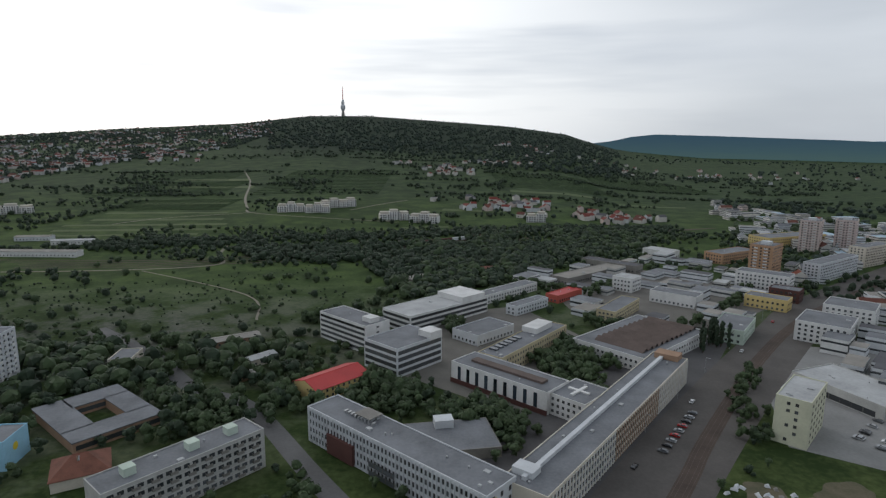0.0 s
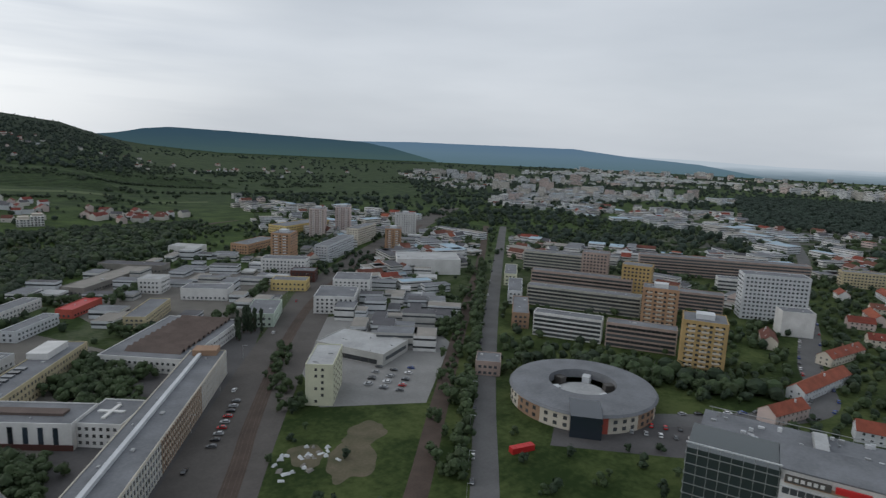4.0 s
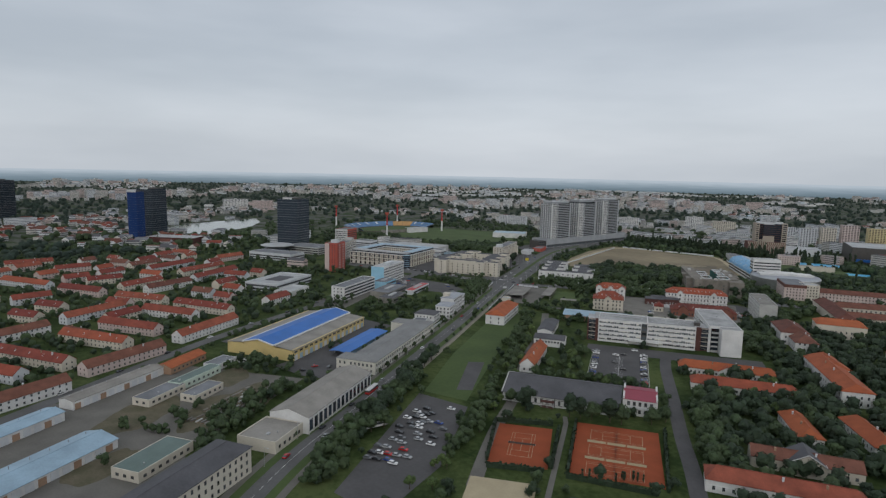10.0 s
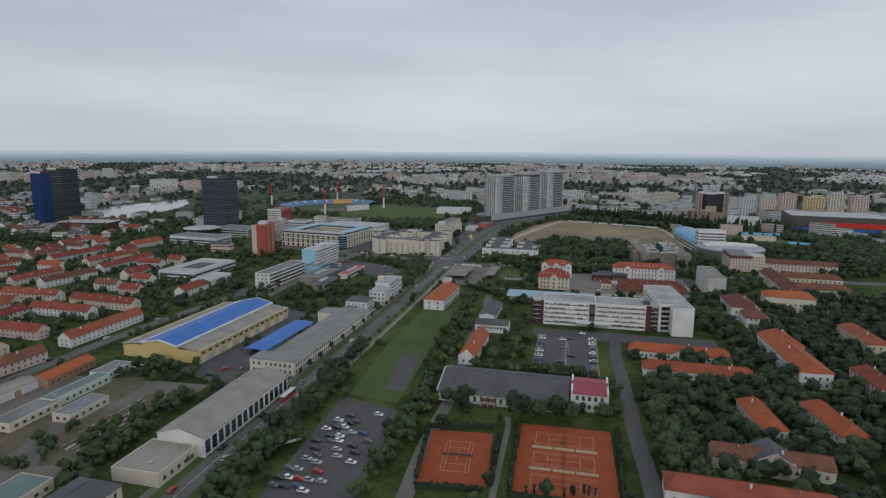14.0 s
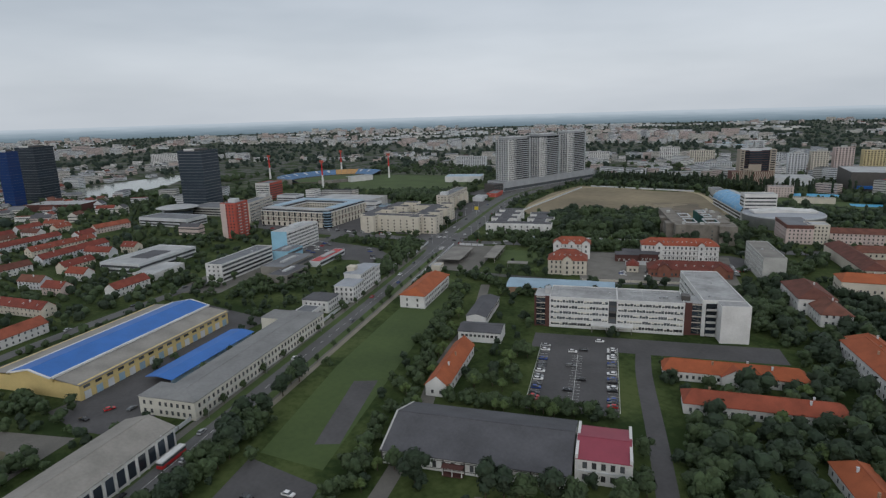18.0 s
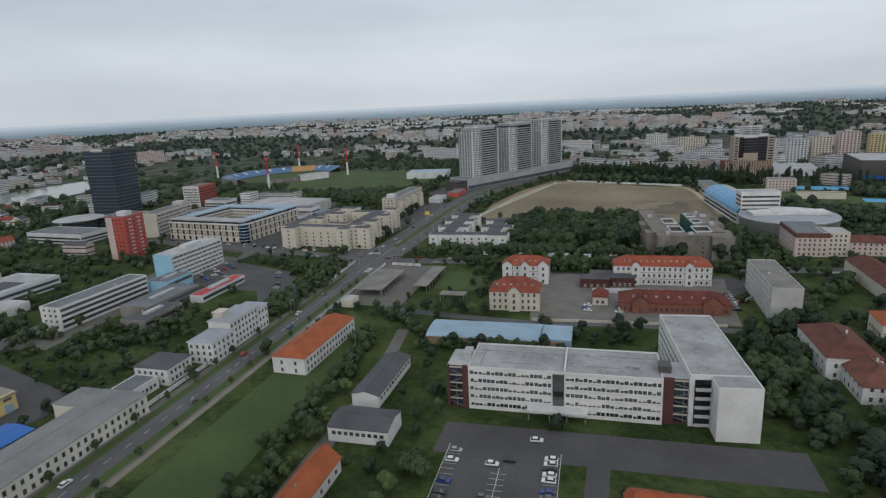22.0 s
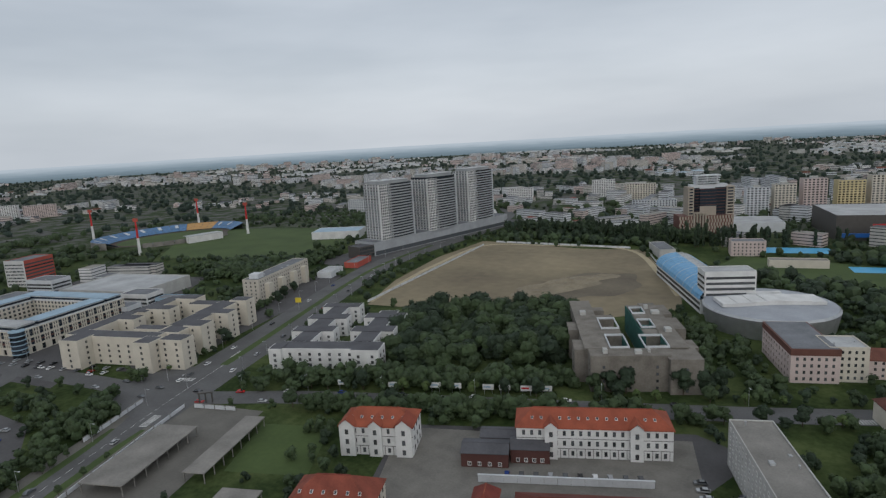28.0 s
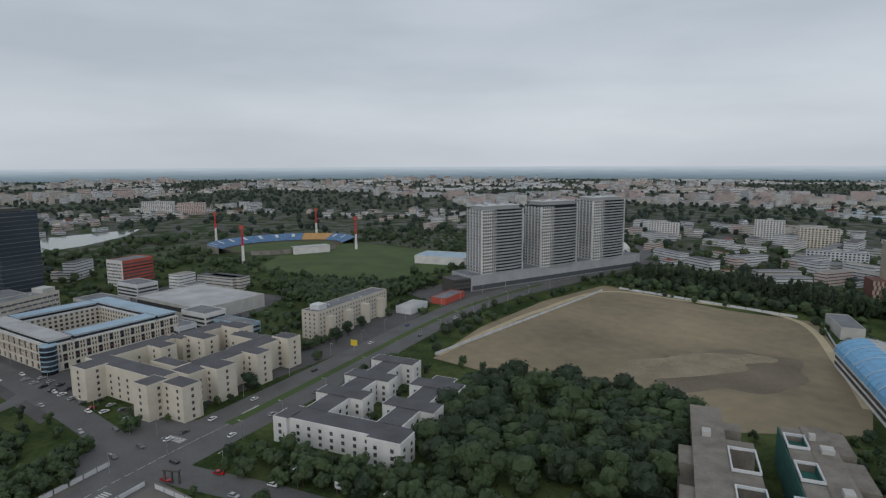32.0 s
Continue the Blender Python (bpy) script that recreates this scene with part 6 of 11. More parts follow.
t = compound("cream_flats", 463, -529, -159, [(-35, -22, 0, 12, 17.0), (-35, 20, 10, 21, 16.6), (15, 26, 0.5, 12, 17.4), (26, 41, 7.7, 18, 17.0), (14, 28, 21, 34, 16.6), (24, 36, 31, 43, 17.4), (12, 26, 34, 60, 16.8), (24, 36, 57, 67, 17.2), (10, 24, 60, 88, 16.5), (18, 31, 85, 95, 17.6), (-8, 12, 26, 34, 16.2), (-43, -32, 12, 58, 16.4), (-32, -20, 40, 50, 17.0), (-30, -12, 62, 72, 17.2), (-38, -26, 58, 96, 16.6), (-26, -10, 86, 97, 17.8), (-10, 10, 78, 88, 16.3)], CREAM, DARKROOF, "cream five-storey flats in stepped wings with grey flat roofs", pitch=6.0, style="dark", ww=1.3, wh=1.5, step=3.2)
for px, py, l, w, h, mt, nm in ((525, -694, 82, 14, 19, BEIGE, "long cream six-storey slab with projecting bays"),):
    t = flat_block("cream_slab", px, py, -68, l, w, h, mt, BITUMEN, nm, "flats", boxes=6)
    windows(t, l, w, "f", 24, 6, 1.2, 1.4, 1.2, 3.0, far=True)
    windows(t, l, w, "b", 24, 6, 1.2, 1.4, 1.2, 3.0, far=True)
    windows(t, l, w, "l", 3, 6, 1.2, 1.4, 1.2, 3.0, far=True)
    for u in (-30, -10, 10, 30):
        addon(t, "bay", u - 3, u + 3, -w / 2 - 4, -w / 2, 0, 14.5, CREAM, "cream projecting stair bay")
    addon(t, "roof_cabin", -36, -28, -4, 4, 19, 22.5, PALEGREY)

# courtyard block with glazed attic
t = thing("courtyard_block", 598, -537, -162, "large cream courtyard block with brown bays and blue attic", "flats")
FOOT.append((598, -537, -162, 86, 80))
B = ((-43, 43, -40, -26), (-43, 43, 26, 40), (-43, -29, -26, 26), (29, 43, -26, 26))
for x0, x1, y0, y1 in B:
    Mesh().box(x0, x1, y0, y1, -0.3, 15.5).part("wall", [CREAM], t)
    Mesh().box(x0 + 1.2, x1 - 1.2, y0 + 1.2, y1 - 1.2, 15.5, 18.4).part("attic", [WHITE], t, "white set-back attic storey")
    Mesh().box(x0 + 1.05, x1 - 1.05, y0 + 1.05, y1 - 1.05, 16.2, 17.7).part("attic_glazing", [DARKGLASS], t)
    Mesh().box(x0 + 0.6, x1 - 0.6, y0 + 0.6, y1 - 0.6, 18.4, 18.8).part("roof", [STEELBLUE if y0 > -30 else PALEROOF], t, "sheet metal roof")
    Mesh().box(x0 - 0.3, x1 + 0.3, y0 - 0.3, y1 + 0.3, 15.3, 15.75).part("cornice", [PALEGREY], t)
for u0, u1, yy in ((-29, 29, 26), (-26, 26, 29)):
    for k in range(5):
        n = int((u1 - u0) / 3.4)
        xs = [u0]
        for i in range(n):
            xs += [u0 + (u1 - u0) * (i + 0.25) / n, u0 + (u1 - u0) * (i + 0.78) / n]
        grille(xs + [u1], [1.0 + k * 3, 1.3 + k * 3, 3.0 + k * 3, 3.3 + k * 3], {(2 * i + 1, 1) for i in range(n)}, yy - 0.16, yy + 0.1, 0.14).part("court_window_band", [CREAM, GLASS], t, m=pose(0, 0, 0, 0, 0, 0 if yy == 26 else 90))
for turn, span, out in ((0, 86, 40), (90, 80, 43), (270, 80, 43)):
    n = 12
    cols, xs = [], [-span / 2]
    for i in range(n):
        a, d = -span / 2 + span * i / n, span / n
        for k0, k1, tall in ((0.08, 0.46, True), (0.56, 0.70, False), (0.80, 0.94, False)):
            cols.append((len(xs), tall))
            xs += [a + d * k0, a + d * k1]
    xs.append(span / 2)
    for z0, rows in ((0.0, 1), (4.4, 2), (10.0, 2)):
        zs, panes = [z0], set()
        if rows == 1:
            zs += [0.3, 3.9, 4.4]
            panes = {(c, 1) for c, tall in cols if tall}
        else:
            zs += [z0 + 0.7, z0 + 2.5, z0 + 3.2, z0 + 5.0, z0 + 5.6]
            for c, tall in cols:
                panes |= {(c, 1), (c, 3)} | ({(c, 2)} if tall else set())
        grille(xs, zs, panes, -out - 0.6, -out + 0.1, 0.5).part("facade_storey", [CREAM, DARKGLASS], t, m=pose(0, 0, 0, 0, 0, turn))
for i in range(12):
    u = -43 + 86 * (i + 0.27) / 12
    Mesh().box(u - 1.3, u + 1.3, -40.5, -40.05, 6.9, 7.7).part("balcony_panel", [ATTIC], t, "maroon balcony panel")
    Mesh().box(43.05, 43.5, (u * 0.93) - 1.3, (u * 0.93) + 1.3, 6.9, 7.7).part("balcony_panel", [ATTIC], t, "maroon balcony panel")
for k in range(6):
    Mesh().cyl(43, -40, 4.2, 4.2, k * 2.8, k * 2.8 + 2.2, 14).part("turret_glass", [DARKGLASS], t, "round dark glass corner turret storey")
    Mesh().cyl(43, -40, 4.5, 4.5, k * 2.8 + 2.2, k * 2.8 + 2.8, 14).part("turret_band", [STEELBLUE], t)
t = flat_block("red_office", 797, -608, -155, 22, 34, 25, REDWALL, BITUMEN, "red and white eight-storey office slab", "office")
addon(t, "white_front", -11.3, 11.2, -17.4, -16.8, 0, 25.6, WHITE, "white end facade")
bands(t, 22, 35, "f", 7, 1.5, 1.6, 3.2)
bands(t, 22, 34, "r", 7, 1.3, 1.6, 3.2, "dark")
t = flat_block("sports_hall", 648, -628, -162, 84, 60, 10, GREY, PALEROOF, "wide grey sports hall with a pale flat roof", "hall", parapet=0.8)
bands(t, 84, 60, "f", 1, 3.0, 5, 3, "dark")
for px, py, l, w, h, mt in ((590, -612, 26, 18, 12, WHITE), (575, -590, 20, 14, 9, PALEGREY), (560, -625, 34, 12, 8, STEELBLUE), (700, -565, 40, 24, 8, GREY), (735, -600, 30, 20, 12, PALEGREY), (720, -430, 70, 30, 9, PALEGREY), (745, -500, 60, 40, 10, GREY)):
    t = flat_block("office_annex", px, py, -160, l, w, h, mt, BITUMEN, "flat-roofed grey and white office annex", "office", boxes=2, seed=int(l + h))
    bands(t, l, w, "f", max(1, int(h / 3.2)), 1.4, 1.4, 3.1, "dark")
    bands(t, l, w, "r", max(1, int(h / 3.2)), 1.4, 1.4, 3.1, "dark")


# ---- three tall towers on one podium ----
BALUSTRADE = plaster("grey_balustrade", (0.36, 0.375, 0.39), 0.25)


def tall_tower(x, y, yaw, l, w, h):
    t = thing("apartment_tower", x, y, yaw, "tall grey apartment tower with white window bays and balconies", "tower", "tall towers", 14)
    FOOT.append((x, y, yaw, l, w))
    n = int(h / 3.0)
    bend = lambda u: 3.2 * (1 - (2 * u / l) ** 2)
    seg = [(-l / 2 + l * i / 12) for i in range(13)]
    core = Mesh()
    for a, b in zip(seg[:-1], seg[1:]):
        core.face([(a, -w / 2 - bend(a) + 1.4, 0), (b, -w / 2 - bend(b) + 1.4, 0), (b, -w / 2 - bend(b) + 1.4, h), (a, -w / 2 - bend(a) + 1.4, h)])
        core.face([(a, -w / 2 - bend(a) + 1.4, h), (b, -w / 2 - bend(b) + 1.4, h), (b, w / 2, h), (a, w / 2, h)])
    core.face([(l / 2, -w / 2 + 1.4, 0), (l / 2, w / 2, 0), (l / 2, w / 2, h), (l / 2, -w / 2 + 1.4, h)])
    core.face([(-l / 2, w / 2, 0), (-l / 2, -w / 2 + 1.4, 0), (-l / 2, -w / 2 + 1.4, h), (-l / 2, w / 2, h)])
    core.face([(l / 2, w / 2, 0), (-l / 2, w / 2, 0), (-l / 2, w / 2, h), (l / 2, w / 2, h)])
    core.part("core", [DARKGLASS], t, "dark glazed tower core")
    for k in range(n):
        z = k * 3.0
        s = Mesh()
        for a, b in zip(seg[:-1], seg[1:]):
            ya, yb = -w / 2 - bend(a), -w / 2 - bend(b)
            for z0, z1 in ((z, z + 1.35),):
                s.face([(a, ya, z0), (b, yb, z0), (b, yb, z1), (a, ya, z1)])
                s.face([(a, ya, z1), (b, yb, z1), (b, yb + 1.5, z1), (a, ya + 1.5, z1)])
                s.face([(a, ya + 1.5, z0), (b, yb + 1.5, z0), (b, yb, z0), (a, ya, z0)])
        for v in (-l / 2, l / 2):
            s.box(v - 0.25, v + 0.25, -w / 2 + 1.4, w / 2, z, z + 1.2)
        s.box(-l / 2, l / 2, w / 2 - 0.1, w / 2 + 0.5, z, z + 1.2)
        s.part("storey_band", [BALUSTRADE], t)
    for j, (a, b) in enumerate(((-l / 2 - 0.6, -l / 2 + 15),)):
        for k in range(n):
            z = k * 3.0
            m = Mesh()
            y0 = -w / 2 - bend((a + b) / 2) - 0.5
            xs = [a]
            for i in range(6):
                xs += [a + (b - a) * i / 6 + 0.33, a + (b - a) * (i + 1) / 6 - 0.33]
            m = grille(xs + [b], [z, z + 0.95, z + 2.85, z + 3.0], {(2 * i + 1, 1) for i in range(6)}, y0, y0 + 3, 0.35)
            m.part("window_bay", [WHITE, DARKGLASS], t)
    for v in (-1, 1):
        for k in range(n):
            yy = [-w / 2 + 1.4]
            for i in range(5):
                yy += [-w / 2 + 1.4 + (w - 1.4) * (i + 0.14) / 5, -w / 2 + 1.4 + (w - 1.4) * (i + 0.86) / 5]
            yy.append(w / 2)
            m = grille(yy, [k * 3.0 + 1.2, k * 3.0 + 1.5, k * 3.0 + 2.9, k * 3.0 + 3.0], {(2 * i + 1, 1) for i in range(5)}, -l / 2 - 0.3, -l / 2 + 0.1, 0.25)
            m.part("end_storey", [WHITE, DARKGLASS], t, m=pose(0, 0, 0, 0, 0, 90 * v))
    for u in (l / 2 - 0.6,):
        Mesh().box(u - 0.4, u + 0.4, -w / 2 - bend(u) - 0.25, -w / 2 - bend(u) + 1.5, 0, h + 0.4).part("pier", [PALEGREY], t)
    Mesh().box(-l / 2 + 4, l / 2 - 4, -w / 2 + 3, w / 2 - 2, h, h + 3.2).part("penthouse", [BALUSTRADE], t)
    Mesh().box(-l / 2 + 3, l / 2 - 3, -w / 2 + 2, w / 2 - 1, h + 3.2, h + 3.6).part("roof_slab", [PALEGREY], t)
    for u in (-12, 3, 14):
        Mesh().box(u - 1.5, u + 1.5, -2, 2, h + 3.6, h + 5).part("roof_cabin", [STEEL], t)
    return t


for k, (px, py, yw) in enumerate(((558, -878, -97), (549, -950, -97), (542, -1024, -97))):
    tall_tower(px, py, yw, 50, 25, 60 + k * 1.5)
t = flat_block("podium", 551, -958, -96, 238, 32, 14, BALUSTRADE, BITUMEN, "long grey podium with shop fronts under the towers", "podium", boxes=20)
bands(t, 238, 32, "f", 1, 4.0, 0.8, 3, "dark", 1, 4)
bands(t, 238, 32, "l", 2, 2.4, 2.0, 5, "dark", 1, 4)
t = flat_block("dark_pavilion", 560, -832, -100, 22, 20, 12, DARKFRAME, DARKROOF, "dark glass pavilion beside the podium", "pavilion")
bands(t, 22, 20, "f", 3, 2.4, 1.2, 3.8, "dark")
t = flat_block("shop_row", 536, -800, -70, 34, 14, 5, REDWALL, BITUMEN, "low red shop row with a flat roof", "shop")
t = flat_block("petrol_station", 528, -755, -68, 26, 14, 5, PALEGREY, PALEROOF, "low pale petrol station with a flat canopy", "petrol station")
t = flat_block("sports_dome_hall", 690, -925, -150, 62, 40, 9, WHITE, STEELBLUE, "low sports hall with a blue-green roof", "hall")
t = thing("white_dome", 605, -1155, 0, "white inflated dome on the ground", "dome")
ms = Mesh()
for i in range(4):
    ms.cyl(0, 0, 16 * math.cos(i * 0.38), 16 * math.cos((i + 1) * 0.38), 14 * math.sin(i * 0.38), 14 * math.sin((i + 1) * 0.38), 20, cap=i == 3)
ms.part("shell", [WHITE], t)

# ---- grey concrete block with netted courts ----
t = compound("concrete_block", 210, -639, -151, [(-18, 17, -1, 9, 17.0), (16, 30, -4.5, 14, 16.4), (22, 33, 14, 25, 15.0), (-24, -17, 10, 24, 16.2), (-19, -8, 9, 90, 17.2), (-24, -19, 40, 54, 15.6), (-8, 1, 27, 37, 16.8), (-8, 1, 54, 61, 17.0), (-8, -2, 70, 77, 16.7), (19, 27, 9, 83, 17.1), (12, 19, 26, 38, 16.6), (12, 19, 51, 62, 16.8), (12, 19, 73, 81, 16.5), (27, 35, 42, 62, 14.6), (27, 34, 66, 85, 15.2)], OLDCONC, OLDCONC, "weathered grey concrete block with green netted light wells", "building", pitch=8.5, parapet=0.8, step=3.3, style="dark")
for x0, x1, y0, y1, z in ((-8, 1, 9, 27, 9.0), (8, 19, 9, 26, 10.0), (12, 19, 38, 51, 14.5), (12, 19, 62, 73, 15.0), (-8, 1, 37, 54, 6.0)):
    ms = Mesh()
    for q in ((x0, x1, y0, y0 + 0.45), (x0, x1, y1 - 0.45, y1), (x0, x0 + 0.45, y0 + 0.45, y1 - 0.45), (x1 - 0.45, x1, y0 + 0.45, y1 - 0.45)):
        ms.box(*q, 16.9, 17.9, bottom=False)
    ms.part("parapet_frame", [PALEGREY], t, "pale parapet round a light well")
    if z > 8:
        Mesh().box(x0 + 0.5, x1 - 0.5, y0 + 0.5, y1 - 0.5, z - 0.1, z).part("netting", [NET], t, "green protective netting")
        Mesh().box(x0 + 0.5, x0 + 0.6, y0 + 0.5, y1 - 0.5, z, 17.2).box(x1 - 0.6, x1 - 0.5, y0 + 0.5, y1 - 0.5, z, 17.2).part("netting", [NET], t, "green protective netting")
for y0, y1 in ((26, 38), (38.2, 51), (51.2, 62), (62.2, 73), (73.2, 81)):
    Mesh().box(11.5, 11.8, y0, y1, 1.5, 16.4).part("netting", [NET], t, "green protective netting")
for x0, x1, y0, y1, z1 in ((-12, -10, 2, 5, 19.0), (2, 5, 1, 4, 18.6), (-16, -13, 60, 64, 19.2), (22, 25, 30, 34, 19.0), (22, 26, 60, 64, 18.8), (20, 22, 70, 72, 19.5), (8, 9, 3, 6, 18.4)):
    Mesh().box(x0, x1, y0, y1, 16.9, z1).part("roof_cabin", [GREY], t)

# ---- pool hall, drum arena and the street beyond ----
t = thing("vaulted_hall", 224, -824, 120, "long hall under a blue and white barrel roof", "hall")
FOOT.append((224, -824, 120, 108, 30))
Mesh().box(-54, 54, -15, 15, -0.3, 9).part("wall", [WHITE], t)
for seg_i in range(18):
    x0 = -54 + seg_i * 6
    ms = Mesh()
    for k in range(10):
        a0, a1 = math.pi * k / 10, math.pi * (k + 1) / 10
        mat = 0 if k < 5 or k > 6 else 1
        ms.face([(x0 + 0.15, -15.6 * math.cos(a0), 9 + 9 * math.sin(a0)), (x0 + 5.85, -15.6 * math.cos(a0), 9 + 9 * math.sin(a0)), (x0 + 5.85, -15.6 * math.cos(a1), 9 + 9 * math.sin(a1)), (x0 + 0.15, -15.6 * math.cos(a1), 9 + 9 * math.sin(a1))], mat)
    ms.part("roof_bay", [noise_mat("blue_vault_sheet", (0.16, 0.37, 0.60), rough=0.5, amount=0.2) if not seg_i else bpy.data.materials["blue_vault_sheet"], PALEROOF], t)
    if seg_i % 3 == 0:
        ms = Mesh()
        for k in range(10):
            a0, a1 = math.pi * k / 10, math.pi * (k + 1) / 10
            ms.face([(x0 - 0.3, -15.9 * math.cos(a0), 9.1 + 9.2 * math.sin(a0)), (x0 + 0.3, -15.9 * math.cos(a0), 9.1 + 9.2 * math.sin(a0)), (x0 + 0.3, -15.9 * math.cos(a1), 9.1 + 9.2 * math.sin(a1)), (x0 - 0.3, -15.9 * math.cos(a1), 9.1 + 9.2 * math.sin(a1))])
        ms.part("arch_rib", [WHITE], t, "white arched roof rib")
bands(t, 108, 30, "f", 2, 1.8, 2.0, 3.4, "dark")
bands(t, 108, 30, "b", 2, 1.8, 2.0, 3.4, "blue")
t = flat_block("coloured_office", 198, -783, 118, 16, 30, 27, WHITE, PALEROOF, "white six-storey office with coloured stair bands", "office", boxes=3)
bands(t, 16, 30, "l", 6, 1.4, 1.6, 3.4, "dark")
for sd in "frb":
    bands(t, 16, 30, sd, 7, 1.4, 1.6, 3.5, "dark")
for k, mt in enumerate((RED, DARKRED, RED, YELLOWPAINT, OLIVE, BROWN)):
    Mesh().box(-8.6, -3, 15.0, 15.5, 1.0 + k * 3.4, 2.6 + k * 3.4).part("colour_band", [mt], t)
t = thing("drum_arena", 172, -768, 30, "round grey arena with a pale curved roof strip", "arena")
FOOT.append((172, -768, 30, 70, 60))
ms = Mesh()
ms.cyl(0, 0, 34, 36, 0, 11, 48, 0, False)
ms.cyl(0, 0, 36, 35, 11, 12.2, 48, 0, False)
ms.part("wall", [STEEL], t, "grey metal clad round wall")
Mesh().cyl(0, 0, 35, 6, 12.0, 13.4, 48, 0).part("roof", [TINROOF], t)
for i in range(7):
    Mesh().box(-28 + i * 8.1, -28 + i * 8.1 + 8.0, -8, 8, 12.6, 14.6 + 1.2 * (1 - abs(i - 3) / 3)).part("roof_light", [WHITE], t, "white raised roof light panel")
Mesh().box(-14, 6, -20, -16, 12.4, 14).part("roof_light", [WHITE], t)
Mesh().box(-37, -30, -22, -6, 0, 6).part("entrance", [BLUEMETAL], t, "blue entrance block")
t = flat_block("pink_house", 151, -703, -156, 20, 40, 13, PINK, BITUMEN, "pale pink four-storey house with a brown attic", "building", boxes=5)
addon(t, "attic", -10.2, 10.2, -20.2, 20.2, 13.0, 16.0, ATTIC, "dark maroon sheet attic storey")
addon(t, "attic_roof", -9.3, 9.3, -19.3, 19.3, 15.9, 16.2, BITUMEN)
windows(t, 20, 40, "f", 6, 4, 1.1, 1.5, 1.3, 3.1, "dark")
windows(t, 20, 40, "l", 10, 4, 1.1, 1.5, 1.3, 3.1, "dark", far=True)
t = flat_block("corner_house", 134, -700, -156, 16, 16, 16, CREAM, PALEROOF, "cream corner building with a flat roof", "building", boxes=3)
windows(t, 16, 16, "f", 5, 5, 1.1, 1.5, 1.3, 3.0, "dark", far=True)
t = pitched_house("long_pink_house", 96, -718, -160, 64, 14, 9, 3.2, PINK, TILEOLD, "long pink house with a brown tiled roof", "building")
windows(t, 64, 14, "f", 20, 3, 1.1, 1.4, 1.2, 2.9, "dark", far=True)
t = flat_block("sports_club", 215, -968, -162, 28, 16, 13, PINK, BITUMEN, "pale pink four-storey sports club house", "building")
windows(t, 28, 16, "f", 8, 4, 1.2, 1.4, 1.2, 3.0, "dark", far=True)
t = flat_block("grandstand", 172, -930, -164, 42, 10, 6, CREAM, CONCRETE, "low concrete grandstand by the meadow", "grandstand")
t = flat_block("grey_gate_house", 283, -945, 120, 40, 14, 8, GREY, BITUMEN, "grey concrete gate building at the plot corner", "building")
patch("pool", 180, -1000, -166, 56, 26, SOLARBLUE, "bright blue open-air swimming pool", 0.15, "pool")
patch("pool", 116, -938, -166, 42, 20, SOLARBLUE, "bright blue swimming pool basin", 0.15, "pool")
t = flat_block("dark_arena", 104, -1125, -163, 130, 90, 24, DARKFRAME, PALEROOF, "large dark arena with a red band and pale roof", "arena")
addon(t, "red_band", -35, 60, -45.6, -45.0, 9, 16, RED, "red illuminated facade band")
addon(t, "blue_band", -60, 60, -46.0, -45.2, 3, 7, BLUEMETAL)
t = flat_block("long_hall", 240, -1115, -163, 70, 50, 10, PALEGREY, PALEROOF, "long white hall with a pale roof", "hall")


def storeys(t, span, out, turn, n, cols, wall, first=1.2, step=3.0, group=4):
    """Window storeys of a far tower, four to a mesh."""
    for g in range(0, n, group):
        zs, panes, xs = [first + g * step - 0.6], set(), [-span / 2]
        for c in range(cols):
            xs += [-span / 2 + span * (c + 0.22) / cols, -span / 2 + span * (c + 0.78) / cols]
        for r in range(min(group, n - g)):
            zs += [first + (g + r) * step, first + (g + r) * step + 1.6]
            panes |= {(2 * c + 1, 2 * r + 1) for c in range(cols)}
        grille(xs + [span / 2], zs + [zs[-1] + 0.5], panes, -out - 0.3, -out + 0.1, 0.2).part("facade_storey", [wall, DARKGLASS], t, m=pose(0, 0, 0, 0, 0, turn))


SANDSTONE = plaster("sandy_render", (0.37, 0.325, 0.27))
FLATYELLOW = plaster("pale_yellow_render", (0.55, 0.47, 0.27))
for px, py, l, w, h, mt, nm in ((245, -1222, 26, 16, 36, PALEGREY, "pale grey"), (216, -1230, 24, 16, 39, CREAM, "cream"), (186, -1244, 26, 18, 45, PINK, "rose"), (150, -1278, 30, 16, 40, FLATYELLOW, "pale yellow"), (118, -1290, 26, 16, 45, CREAM, "cream"), (84, -1300, 26, 16, 42, PINK, "rose"), (300, -1300, 34, 14, 30, PALEGREY, "pale grey"), (520, -1420, 40, 14, 30, WHITE, "white"), (440, -1380, 46, 14, 27, CREAM, "cream"), (640, -1330, 44, 14, 24, WHITE, "white"), (380, -1250, 60, 14, 15, PALEGREY, "pale grey"), (1640, -845, 70, 16, 30, WHITE, "white"), (1590, -905, 60, 16, 27, PINK, "rose"), (740, -1220, 54, 14, 18, CREAM, "cream"), (850, -1150, 66, 14, 21, PALEGREY, "pale grey")):
    yw = -160 if px < 1000 else -120
    t = flat_block("tower_flats", px, py, yw, l, w, h, mt, BITUMEN, nm + " tower block of flats beyond the park", "flats", "far tower flats")
    storeys(t, l, w / 2, 0, int(h / 3), int(l / 4), mt)
    addon(t, "roof_cabin", -4, 4, -3, 3, h, h + 3, GREY)
t = thing("brown_hotel", 276, -1077, -150, "stepped beige hotel tower with brown glass and a pale crown", "hotel")
FOOT.append((276, -1077, -150, 60, 34))
